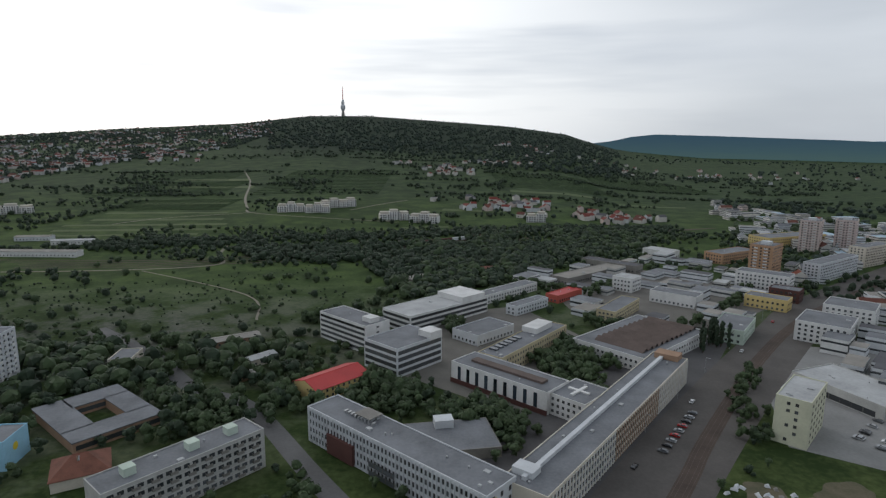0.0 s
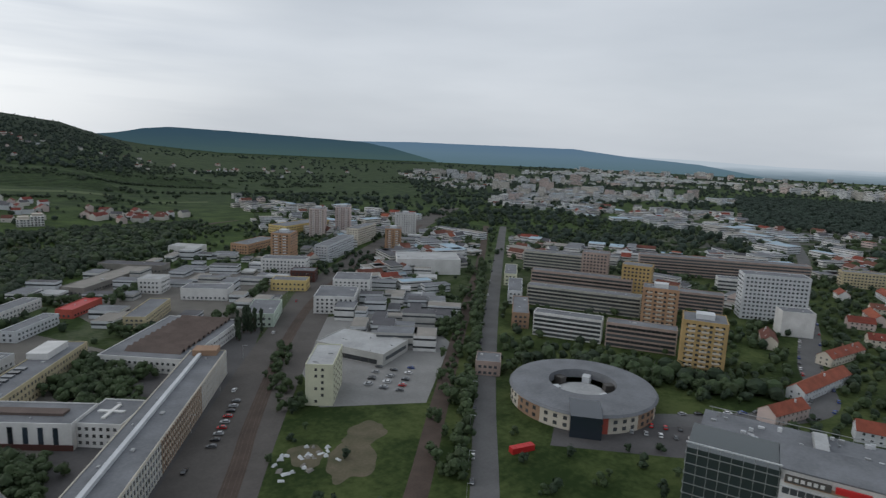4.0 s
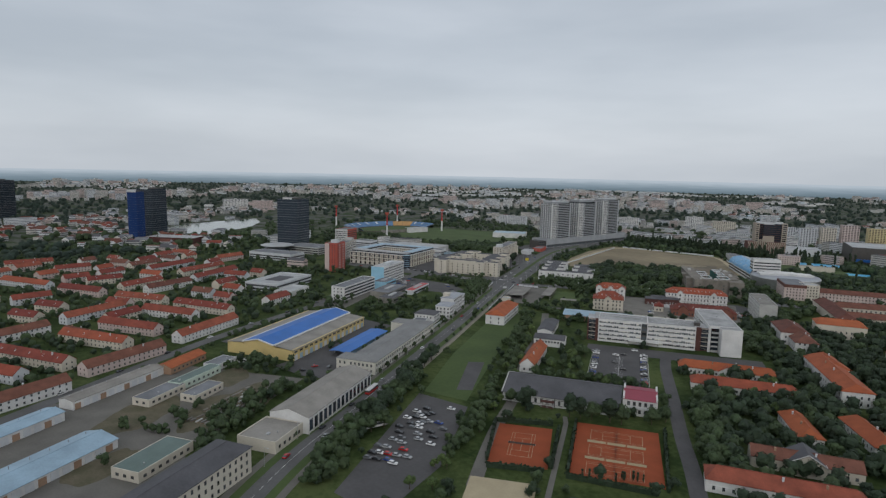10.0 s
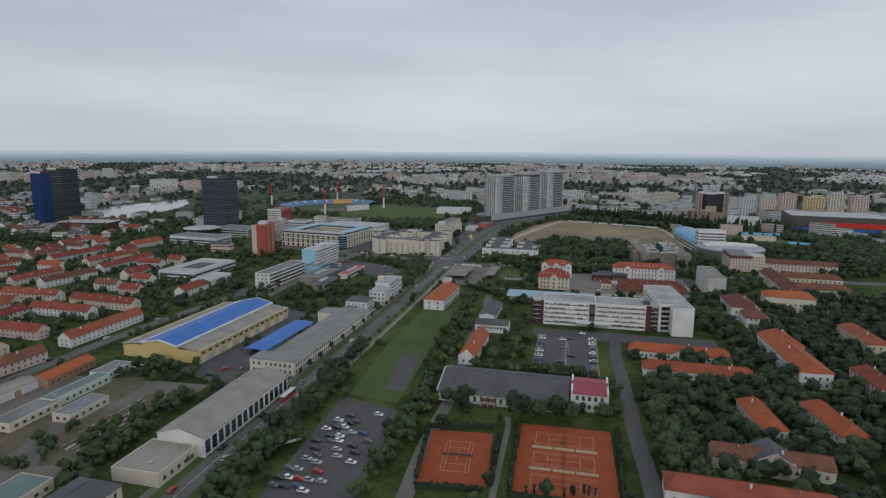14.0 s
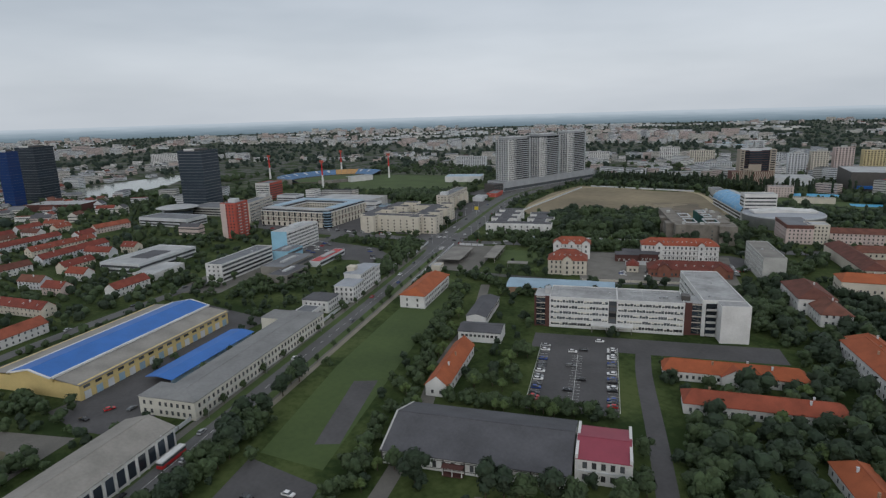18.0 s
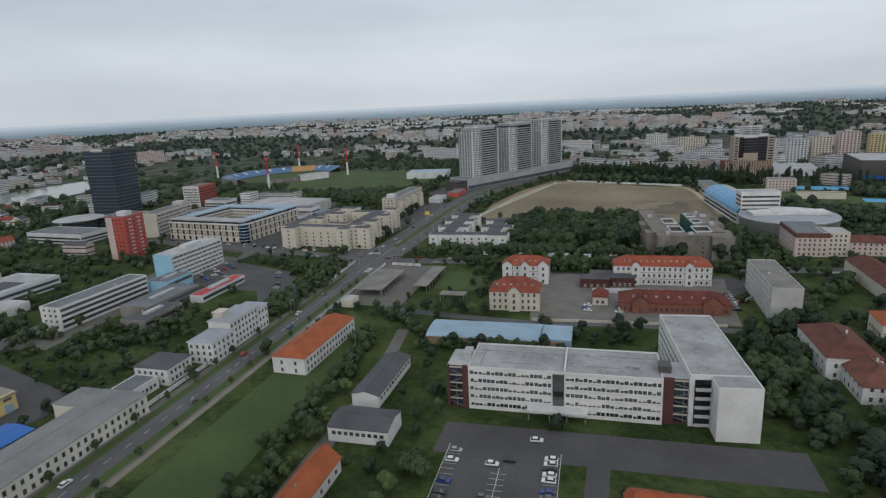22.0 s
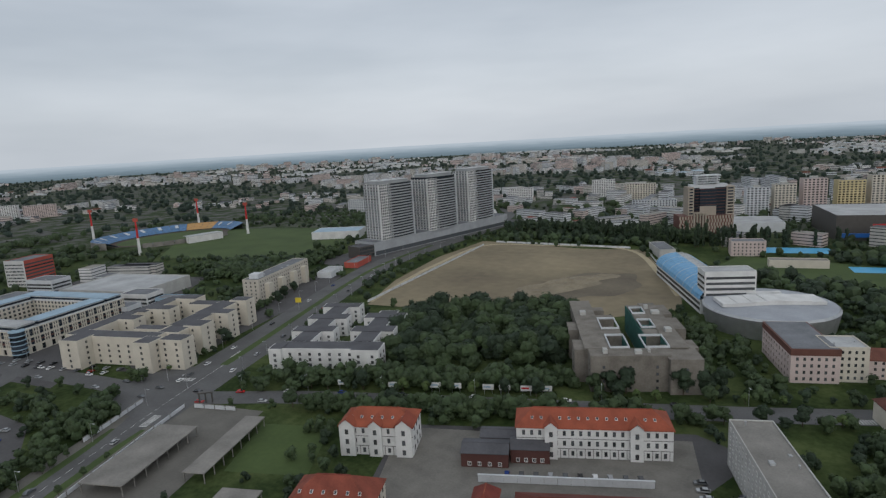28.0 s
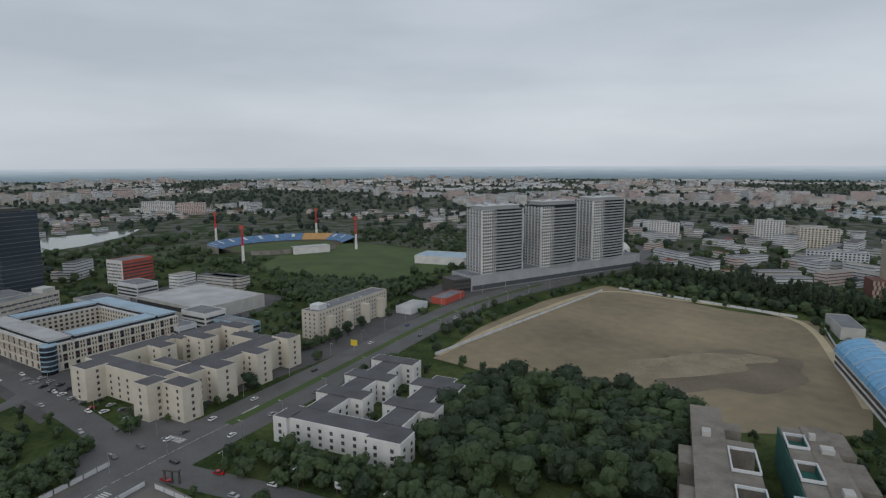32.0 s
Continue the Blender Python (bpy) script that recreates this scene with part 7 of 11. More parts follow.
for x0, x1, y0, y1, h, mt, nm in ((-28, 28, -10, 14, 20, ATTIC, "low_wing"), (-18, -12, -6, 12, 51, SANDSTONE, "corner_pier"), (22, 30, -6, 12, 51, SANDSTONE, "corner_pier"), (-12, -6, -4, 12, 50, DARKGLASS, "glass_front"), (11, 22, -4, 12, 50, DARKGLASS, "glass_front"), (-6, 11, -7, 12, 30, SANDSTONE, "middle_shaft"), (-6, 11, -6.4, 11, 49, DARKGLASS, "glass_front"), (-14, 24, -2, 10, 53, PALEGREY, "upper_storey")):
    Mesh().box(x0, x1, y0, y1, -0.3, h).part(nm, [mt], t)
    if nm == "corner_pier":
        for k in range(14):
            Mesh().box(x0 + 1.2, x1 - 1.2, y0 - 0.12, y0 + 0.1, 5 + k * 3.3, 6.6 + k * 3.3).part("window_band", [DARKGLASS], t)
    elif nm == "glass_front":
        for k in range(14):
            Mesh().box(x0 + 0.05, x1 - 0.05, y0 - 0.18, y0 + 0.1, 4 + k * 3.4, 4.5 + k * 3.4).part("spandrel", [ATTIC], t)
for u in range(-27, 29, 3):
    if -13 < u < 1:
        continue
    for k in range(5):
        o = 0.5 if k % 2 else -0.5
        Mesh().box(u - 0.8 + o, u + 0.8 + o, -10.3, -9.9, 1 + k * 3.8, 4.6 + k * 3.8).part("facade_panel", [SANDSTONE], t, "pale staggered facade panel")
for u in range(-13, 1, 3):
    Mesh().box(u - 0.7, u + 0.7, -12.5, -9.9, 0, 24).part("portal_pier", [SANDSTONE], t)
Mesh().box(-14, 1.2, -12.6, -9.9, 22.6, 24.4).part("portal_beam", [SANDSTONE], t)
for k in range(4):
    Mesh().box(-9 - k * 0.5, 15 + k * 0.5, -3 - k * 0.3, 9, 54.5 + k * 2.6, 55.6 + k * 2.6).part("crown_ring", [PALEGREY], t, "pale open roof crown ring")
for u in (-8, 2, 13):
    Mesh().box(u - 0.6, u + 0.6, -2.5, 8, 53, 63).part("crown_post", [PALEGREY], t)

# ---- stadium, red masts and dark towers ----
t = thing("stadium", 945, -838, -97, "oval stadium with faded blue seats and a green pitch", "stadium")
FOOT.append((945, -838, -97, 224, 164))
SEATS = noise_mat("faded_blue_seats", (0.10, 0.20, 0.36), rough=0.6, scale=0.2, fine=1.5, amount=0.45)
OLDSEATS = noise_mat("faded_orange_seats", (0.46, 0.27, 0.10), rough=0.6, amount=0.35)
e = lambda a, rx, ry, z: (rx * math.cos(a), ry * math.sin(a), z)
n = 48
for i in range(n):
    a0, a1 = 2 * math.pi * i / n, 2 * math.pi * (i + 0.96) / n
    mid = math.degrees((a0 + a1) / 2)
    if 200 < mid < 335 and not 232 < mid < 300:
        continue
    rise = 8 if mid < 200 or mid > 335 else 5
    ms = Mesh()
    for k in range(4):
        r0, r1, z0 = k / 4, (k + 1) / 4, 1 + rise * k / 4
        ms.face([e(a0, 84 + 20 * r0, 56 + 20 * r0, z0), e(a1, 84 + 20 * r0, 56 + 20 * r0, z0), e(a1, 84 + 20 * r1, 56 + 20 * r1, z0 + rise / 4), e(a0, 84 + 20 * r1, 56 + 20 * r1, z0 + rise / 4)])
    ms.face([e(a1, 104, 76, 0), e(a0, 104, 76, 0), e(a0, 104, 76, 1 + rise), e(a1, 104, 76, 1 + rise)], 1)
    ms.part("stand", [OLDSEATS if 32 < mid < 62 else SEATS, CONCRETE], t, "faded orange seat tier" if 32 < mid < 62 else "faded blue seat tier")
    if i % 2 and mid < 180 and not 32 < mid < 62:
        Mesh().face([e(a0, 92, 64, 5.1), e(a0 + 0.05, 92, 64, 5.1), e(a0 + 0.05, 101, 73, 8.4), e(a0, 101, 73, 8.4)]).part("seat_mark", [PALEGREY], t)
ms = Mesh().cyl(0, 0, 1, 1, 0.1, 0.3, 40)
ms.v = [(v[0] * 83, v[1] * 55, v[2]) for v in ms.v]
ms.part("running_track", [BALLAST], t, "brown running track")
ms = Mesh().cyl(0, 0, 1, 1, 0.3, 0.42, 40)
ms.v = [(v[0] * 74, v[1] * 46, v[2]) for v in ms.v]
ms.part("pitch", [GRASS], t)
Mesh().box(-14, 34, -88, -72, 8.6, 9.2).part("stand_roof", [PALEROOF], t, "pale flat roof over the main stand")
Mesh().box(-14, 34, -88, -80, 0, 8.6).part("main_building", [WHITE], t, "low white club building")
for px, py in ((1058, -780), (841, -738), (1025, -931), (851, -900)):
    t = thing("floodlight_mast", px, py, 20, "tall red and white floodlight mast", "mast", "floodlight masts")
    for k in range(6):
        Mesh().cyl(0, 0, 2.0 - k * 0.2, 1.8 - k * 0.2, k * 7, k * 7 + 7, 10).part("mast_section", [RED if k > 2 else WHITE], t)
    Mesh().box(-3.4, 3.4, -0.6, 0.6, 41, 45).part("lamp_rack", [REDWALL], t)
for px, py, l, w, h, st, yw in ((808, -513, 36, 34, 76, "dark", -155), (1027, -356, 17, 18, 80, "blue", -150), (1100, -408, 32, 36, 82, "dark", -150), (1600, -270, 50, 40, 84, "dark", -150)):
    t = flat_block("office_tower", px, py, yw, l, w, h, DARKGLASS if st == "dark" else BLUEGLASS, DARKROOF, "dark glass office tower with pale storey lines" if st == "dark" else "deep blue glass office tower", "tower", parapet=1.0)
    for k in range(int(h / 3.8)):
        Mesh().box(-l / 2 - 0.25, l / 2 + 0.25, -w / 2 - 0.25, w / 2 + 0.25, 3.4 + k * 3.8, 3.7 + k * 3.8 + (0.25 if k % 3 == 0 else 0)).part("storey_line", [BITUMEN if st == "dark" else NAVY], t)
    addon(t, "roof_cabin", -l / 4, l / 4, -w / 4, w / 4, h, h + 3, DARKFRAME)
    addon(t, "roof_sign", -8, 8, -w / 2, -w / 2 + 0.6, h, h + 3.2, WHITE, "pale roof sign panel")
t = flat_block("shopping_centre", 978, -398, -145, 84, 42, 9, DARKRED, PALEROOF, "large low red shopping centre with a pale roof", "shopping centre", boxes=12)
t = thing("round_pavilion", 760, -455, 0, "round white pavilion with a saucer roof", "pavilion")
FOOT.append((760, -455, 0, 46, 46))
Mesh().cyl(0, 0, 18, 18, 0, 9, 28).part("wall", [DARKGLASS], t)
Mesh().cyl(0, 0, 14, 24, 9, 13, 28).cyl(0, 0, 24, 20, 13, 14, 28).part("saucer_roof", [PALEROOF], t)
area("lake", [(1050, -480), (1136, -447), (1225, -490), (1275, -555), (1325, -735), (1225, -690), (1138, -618)], WATER, "still grey-green lake beyond the city blocks", 0.3, "water")

# ---- north: institute quarter ----
t = flat_block("long_school", -16.2, 203.8, -42.5, 95, 16, 15, PALEGREY, BITUMEN, "long grey four-storey school with vertical window strips", "school", boxes=10)
windows(t, 95, 16, "f", 46, 4, 1.0, 1.9, 1.4, 3.5, "dark", far=False)
for i in range(47):
    u = -46.3 + i * 2.013
    Mesh().box(u - 0.12, u + 0.12, -8.45, -8.0, 0.5, 15).part("fin", [PALEGREY], t)
addon(t, "red_portal", -33, -17, -9.4, -8, 0.5, 8.6, DARKRED, "dark red framed entrance portal")
bands(t, 32, 19.2, "f", 2, 1.8, 1.5, 3.6, "dark", 9)
addon(t, "roof_canopy", -25, -16, -1, 6, 17.0, 17.4, CONCRETE)
addon(t, "roof_cabin", -23, -18, 0, 5, 15, 17, PALEGREY)
for i in range(9):
    Mesh().box(-32 + i * 2.1, -31 + i * 2.1, -1, 1, 15, 16.2).part("air_unit", [STEEL], t)
windows(t, 95, 16, "r", 3, 4, 1.3, 1.8, 1.4, 3.5, "dark")
addon(t, "sign_panel", 47.4, 47.6, -6, -3, 9.5, 13, YELLOWPAINT, "yellow sign panel")
t = flat_block("street_school", 74, 234.8, -128, 156, 18, 13.5, CREAM, BITUMEN, "very long cream school with rows of windows", "school", boxes=8)
windows(t, 156, 18, "b", 62, 4, 1.6, 2.1, 1.1, 3.2, "dark", far=True)
windows(t, 156, 18, "l", 4, 4, 1.3, 1.9, 1.3, 3.2, "dark")
for i in range(63):
    u = -77.5 + i * 2.5
    Mesh().box(u - 0.25, u + 0.25, 9.0, 9.35, 0.3, 13.4).part("pilaster", [BROWN if 18 < i < 40 else WHITE], t)
addon(t, "roof_ridge", -74, 74, -3, -1.4, 13.5, 15.2, PALEGREY, "raised pale glazed roof ridge")
addon(t, "roof_cabin", 66, 72, -8, 0, 13.5, 16, PALEGREY)
addon(t, "roof_cabin", -78, -70, -6, 6, 13.5, 16.5, BROWN)
t = flat_block("gym_hall", 33.5, 280.3, -43, 59, 19.5, 11, WHITE, BITUMEN, "white gymnasium with tall dark window slots", "gymnasium", boxes=3)
for i in range(9):
    u = -24 + i * 5.9
    Mesh().box(u - 1.0, u + 1.0, -9.9, -9.6, 2.5, 9.6).part("tall_window", [DARKGLASS], t)
addon(t, "roof_light", -22, 22, -2.5, 2.5, 11, 12.2, RUSTROOF, "long brown ribbed roof light")
addon(t, "base_band", -29.8, 29.8, -10.2, -9.7, 0, 2.4, DARKRED, "dark red plinth band")
t = flat_block("gym_annex", 64.8, 257.6, -45, 19.5, 23.5, 10, WHITE, BITUMEN, "white annex with small square windows", "annex", boxes=2)
windows(t, 19.5, 23.5, "f", 6, 3, 1.3, 1.4, 1.4, 3.0, "dark")
windows(t, 19.5, 23.5, "r", 6, 2, 1.3, 1.4, 1.4, 3.4, "dark")
addon(t, "roof_duct", -6, 5, -1, 0.4, 10, 10.8, WHITE)
addon(t, "roof_duct", -1, 0.4, -7, 6, 10, 10.9, WHITE)
t = flat_block("yellow_slab", 49.9, 332.5, -128.5, 76, 16, 10.8, OCHRE, BITUMEN, "long yellow three-storey slab with a skylit roof", "building", boxes=4)
windows(t, 76, 16, "b", 26, 3, 1.3, 1.6, 1.2, 3.3, "dark", far=True)
addon(t, "penthouse", -30, -10, -8.2, 2, 10.8, 14.2, WHITE, "white penthouse block")
for i in range(6):
    Mesh().box(2 + i * 5, 5 + i * 5, -6, -1, 10.8, 11.8).part("skylight", [GLASS], t)
t = flat_block("lab_block", -21.5, 318.6, -43, 27, 35, 16, PALEGREY, BITUMEN, "grey four-storey laboratory with ribbon windows", "laboratory", boxes=3)
for sd in "frl":
    bands(t, 27, 35, sd, 4, 2.0, 1.6, 3.7, "dark")
addon(t, "stair_head", 4, 13.6, 8, 17.6, 15, 19.5, WHITE, "white roof stair head")
t = flat_block("lab_block_white", -54.8, 356, -44, 46, 19, 17, WHITE, BITUMEN, "white five-storey laboratory block", "laboratory", boxes=4)
bands(t, 46, 19, "f", 5, 1.4, 1.6, 3.2, "dark")
windows(t, 46, 19, "r", 1, 5, 2.0, 1.0, 1.6, 3.2, "dark")
addon(t, "roof_cabin", 12, 20, -3, 4, 17, 20, WHITE)
t = flat_block("white_college", -2.5, 409, -46, 29, 77, 11.5, WHITE, PALEROOF, "long white college block with dark ribbon windows", "college", boxes=5)
bands(t, 29, 77, "f", 3, 1.7, 1.6, 3.5, "dark")
bands(t, 29, 77, "r", 3, 1.7, 1.6, 3.5, "dark")
addon(t, "upper_block", -12, 14, 12, 36, 11.5, 15.5, WHITE, "white raised upper block")
t = pitched_house("yellow_house", -56, 284, 47, 33, 19, 6.2, 3.0, YELLOW, REDMETAL, "yellow house with a bright red sheet roof", "house")
windows(t, 33, 19, "f", 9, 2, 1.2, 1.5, 1.0, 3.0, "dark")
windows(t, 33, 19, "r", 4, 2, 1.2, 1.5, 1.0, 3.0, "dark")
t = flat_block("low_wedge_hall", 2, 226, 10, 40, 26, 4.5, CONCRETE, BITUMEN, "low wedge-shaped hall with a grey roof", "hall", parapet=0.1)
addon(t, "roof_cabin", -4, 4, 6, 12, 4.5, 8, PALEGREY)

# panel block with balconies
t = flat_block("panel_flats", -93, 192, 49, 58, 14, 15.6, GREY, BITUMEN, "grey five-storey panel flats with balconies", "flats", boxes=5)
windows(t, 58, 14, "f", 18, 5, 2.1, 1.6, 1.1, 3.0, "white", far=True)
balconies(t, 58, 14, "f", 9, 5, 3.0, 1.0, 2.6, 1.0, CONCRETE)
windows(t, 58, 14, "r", 2, 5, 1.3, 1.4, 1.2, 3.0, "white")
for u in (-18, 4, 19):
    addon(t, "stair_head", u - 2, u + 2, -2, 2, 15.6, 18.6, PALEGREEN, "pale green stair head")
t = thing("nursery", -155, 247, 50, "low brown courtyard nursery with a worn flat roof", "nursery")
FOOT.append((-155, 247, 50, 37, 48))
for x0, x1, y0, y1 in ((-18, 18, -24, -12), (-18, -6, -12, 24), (-6, 18, 12, 24), (8, 18, -12, 12)):
    Mesh().box(x0, x1, y0, y1, -0.2, 4.6).part("wall", [BROWN], t)
    Mesh().box(x0 - 0.4, x1 + 0.4, y0 - 0.4, y1 + 0.4, 4.6, 5.1).part("roof", [BITUMEN], t)
    Mesh().box(x0 + 1, x1 - 1, y0 - 0.08, y1 + 0.08, 1.2, 3.2).part("window_band", [GLASS], t)
t = flat_block("pale_tower", 156, 237.4, -43.5, 13.3, 30, 20.5, OLIVE, PALEROOF, "pale yellow-green block with a white flat roof", "tower block", boxes=6)
windows(t, 13.3, 30, "f", 2, 6, 1.3, 1.4, 1.6, 3.2, "dark", skip=((1, 0), (3, 0), (0, 1)), margin=3.5)
windows(t, 13.3, 30, "r", 5, 6, 1.3, 1.4, 1.6, 3.2, "dark")
addon(t, "stair_shaft", -9, -6.6, 4, 10, 0, 17, PALEGREY)
t = flat_block("supermarket", 208, 275, -69, 47, 31, 6.8, GREY, PALEROOF, "large grey supermarket box with a pale flat roof", "supermarket", boxes=10)
bands(t, 47, 31, "f", 1, 2.6, 0.6, 3, "dark", 4, 5)
bands(t, 47, 31, "r", 1, 2.0, 2.6, 3, "dark", 3, 5)
t = flat_block("brewery_hall", 408, 431, -38, 64, 42, 15, WHITE, PALEROOF, "large white hall with a pale roof", "hall", boxes=8)
t = flat_block("factory", 124.2, 347.3, -48, 48, 76, 8, WHITE, BITUMEN, "white factory with a rusty saw-tooth roof", "factory")
for i in range(11):
    Mesh().face([(-14, -30 + i * 6, 8.1), (18, -30 + i * 6, 8.1), (18, -26 + i * 6, 10.4), (-14, -26 + i * 6, 10.4)]).face([(18, -24.4 + i * 6, 8.1), (-14, -24.4 + i * 6, 8.1), (-14, -26 + i * 6, 10.4), (18, -26 + i * 6, 10.4)]).part("saw_tooth", [RUSTROOF], t)
windows(t, 48, 76, "f", 15, 2, 1.5, 1.5, 1.2, 3.4, "dark", far=True)
windows(t, 48, 76, "r", 22, 2, 1.5, 1.5, 1.2, 3.4, "dark", far=True)
LIST = [("works_office", 131, 416, -128, 48, 14, 9, OCHRE, BITUMEN, "ochre three-storey works office", 3), ("grey_works", 54, 471, 44, 69, 13, 7, WHITE, BITUMEN, "long white works building with grey roof", 2), ("grey_works", 66, 430, 44, 39, 10, 7, PALEGREY, BITUMEN, "low grey works building", 2), ("grey_works", 28, 368, 44, 36, 22, 6.5, PALEGREY, BITUMEN, "low grey workshop with flat roof", 1), ("red_works", 101, 464, 44, 34, 12, 6, REDWALL, REDMETAL, "low works building with a red roof", 1), ("ruined_works", 150, 552, 40, 110, 20, 6, CONCRETE, ASBESTOS, "long derelict works with a worn grey roof", 1), ("ruined_works", 175, 585, -45, 60, 16, 7, CONCRETE, DARKROOF, "derelict brown works hall", 1), ("white_shed", 162, 495, -43, 18, 18, 12, WHITE, PALEROOF, "white cubic works tower", 3), ("white_store", 188, 452, -41, 36, 18, 9, WHITE, BITUMEN, "white flat-roofed store with dark gates", 1), ("green_side_office", 194, 372, -128, 38, 20, 9, PALEGREEN, BITUMEN, "grey-green office with rooftop units", 2), ("white_office", 279, 490, -43, 42, 18, 17, WHITE, BITUMEN, "white five-storey office with dark window rows", 5), ("coloured_shops", 255, 440, -43, 30, 16, 9, YELLOW, BITUMEN, "yellow and blue shop building", 2), ("purple_shops", 282, 462, -43, 22, 16, 10, DARKRED, BITUMEN, "maroon shop building with flat roof", 3), ("white_hotel", 252, 366, -42, 30, 34, 13, WHITE, BITUMEN, "white four-storey office with dark windows", 4), ("white_hotel", 286, 392, -42, 30, 28, 16, WHITE, BITUMEN, "white office with a stepped roof", 5), ("brick_works", 318, 628, -60, 22, 60, 11, ORANGE, BITUMEN, "orange brick slab with white end wall", 3), ("white_box_hall", 250, 650, -50, 34, 20, 8, WHITE, PALEROOF, "white cubic hall among trees", 1), ("yellow_flats", 437, 725, -70, 30, 96, 14, YELLOW, BITUMEN, "long yellow flats with red roof trim", 4), ("grey_flats", 375, 548, -55, 15, 84, 18, PALEGREY, BITUMEN, "pale grey six-storey flats slab", 6), ("grey_flats", 460, 612, -60, 16, 60, 21, CREAM, BITUMEN, "cream seven-storey flats slab", 7), ("brown_tower_flats", 307, 541, -48, 20, 26, 33, ORANGE, BITUMEN, "brown and white eleven-storey tower flats", 11), ("pale_tower_flats", 440, 684, -40, 21, 24, 38, PINK, BITUMEN, "pale pink tower flats with white balconies", 12), ("pale_tower_flats", 486, 690, -40, 21, 24, 38, PINK, BITUMEN, "pale pink tower flats with white balconies", 12), ("white_flats_tower", 560, 640, -40, 30, 20, 30, WHITE, BITUMEN, "white flats tower beside the avenue", 9), ("brown_tower_flats", 470, 560, -40, 20, 20, 24, ORANGE, BITUMEN, "orange-brown striped tower flats with balconies", 8)]
for nm, px, py, yw, l, w, h, mt, ro, lb, fl in LIST:
    t = flat_block(nm, px, py, yw, l, w, h, mt, ro, lb, "flats" if "flats" in nm else "building", boxes=3, seed=int(px + py))
    st = (h - 1.2) / fl
    for sd in "frlb":
        n = int((l if sd in "fb" else w) / 3.4)
        windows(t, l, w, sd, n, fl, 1.5, min(1.6, st * 0.5), 1.1, st, "dark", far=True)
    if "tower" in nm:
        balconies(t, l, w, "f", 2, fl, st, 1.0, 3.4, 1.1, WHITE)
        addon(t, "roof_cabin", -4, 4, -4, 4, h, h + 3, PALEGREY)

t = flat_block("tower_flats", -231, 280, 96, 38, 14, 27, PALEGREY, BITUMEN, "pale grey nine-storey tower flats with balconies", "tower block")
for sd in "frlb":
    windows(t, 38, 14, sd, 10 if sd in "fb" else 3, 9, 1.6, 1.5, 1.0, 2.95, "white", far=True)
balconies(t, 38, 14, "f", 6, 9, 2.95, 0.9, 2.6, 1.0, WHITE)
t = flat_block("low_store", -178, 316, 96, 18, 12, 6, CREAM, BITUMEN, "low cream store beside the tower flats", "store")
t = flat_block("mural_house", -172, 213, 96, 16, 10, 11.5, SKYBLUE, BITUMEN, "pale blue house end with a sun mural", "house")
Mesh().cyl(0, 0, 1.6, 1.6, 0, 0.06, 20).part("sun_disc", [YELLOWPAINT], t, "painted yellow sun disc", m=pose(-1, -5.02, 7, 90, 0, 0))
t = pitched_house("brown_house", -136, 203, 29, 19, 18, 4.5, 4.5, CREAM, TILEOLD, "house with a brown hipped roof", "house", hip=7, chimneys=2)
for px, py, yw, l, w, h, mt, ro, lb in ((-130, 352, 32, 32, 10, 4, BROWN, ASBESTOS, "long low brown shed with a pale roof"), (-103, 319, 50, 17, 7, 4.4, CREAM, PALEROOF, "cream box shed with a pale roof"), (-104, 296, 50, 12, 6, 3, BROWN, ASBESTOS, "small brown shed with a grey roof"), (-20, 520, 40, 26, 12, 5, CREAM, ASBESTOS, "low ruined farm shed"), (40, 560, 20, 24, 10, 5, CREAM, TILEOLD, "old shed with a brown roof"), (-440, 631, 0, 96, 14, 6, WHITE, ASBESTOS, "long white railway shed with red end"), (-440, 700, 10, 46, 12, 5, WHITE, PALEROOF, "low pale goods sheds"), (-500, 720, 10, 40, 14, 5, PALEGREY, ASBESTOS, "grey goods shed by the tracks"), (-540, 655, 0, 60, 18, 9, CREAM, REDMETAL, "railway building with a dark red front")):
    t = pitched_house("shed", px, py, yw, l, w, h, 1.0, mt, ro, lb, "shed", z=height(px, py))
    windows(t, l, w, "f", int(l / 4), 1, 1.2, 1.2, 1.4, 3, "dark", far=True)

# ---- the round building, the office slab and the flats east of it ----
t = thing("round_building", 251, 147, 0, "ring-shaped brown building with a grey roof and inner court", "building")
FOOT.append((251, 147, 0, 78, 78))
ms, n = Mesh(), 56
for i in range(n):
    a0, a1 = 2 * math.pi * i / n, 2 * math.pi * (i + 1) / n
    P = lambda r, a, z: (r * math.cos(a), r * math.sin(a), z)
    ms.face([P(37, a0, 8), P(37, a1, 8), P(36, a1, 9.2), P(36, a0, 9.2)])
    ms.face([P(36, a0, 9.2), P(36, a1, 9.2), P(17, a1, 10.6), P(17, a0, 10.6)])
    ms.face([P(17, a1, 6), P(17, a0, 6), P(17, a0, 10.6), P(17, a1, 10.6)][::-1])
ms.part("roof", [BITUMEN], t, "grey conical ring roof")
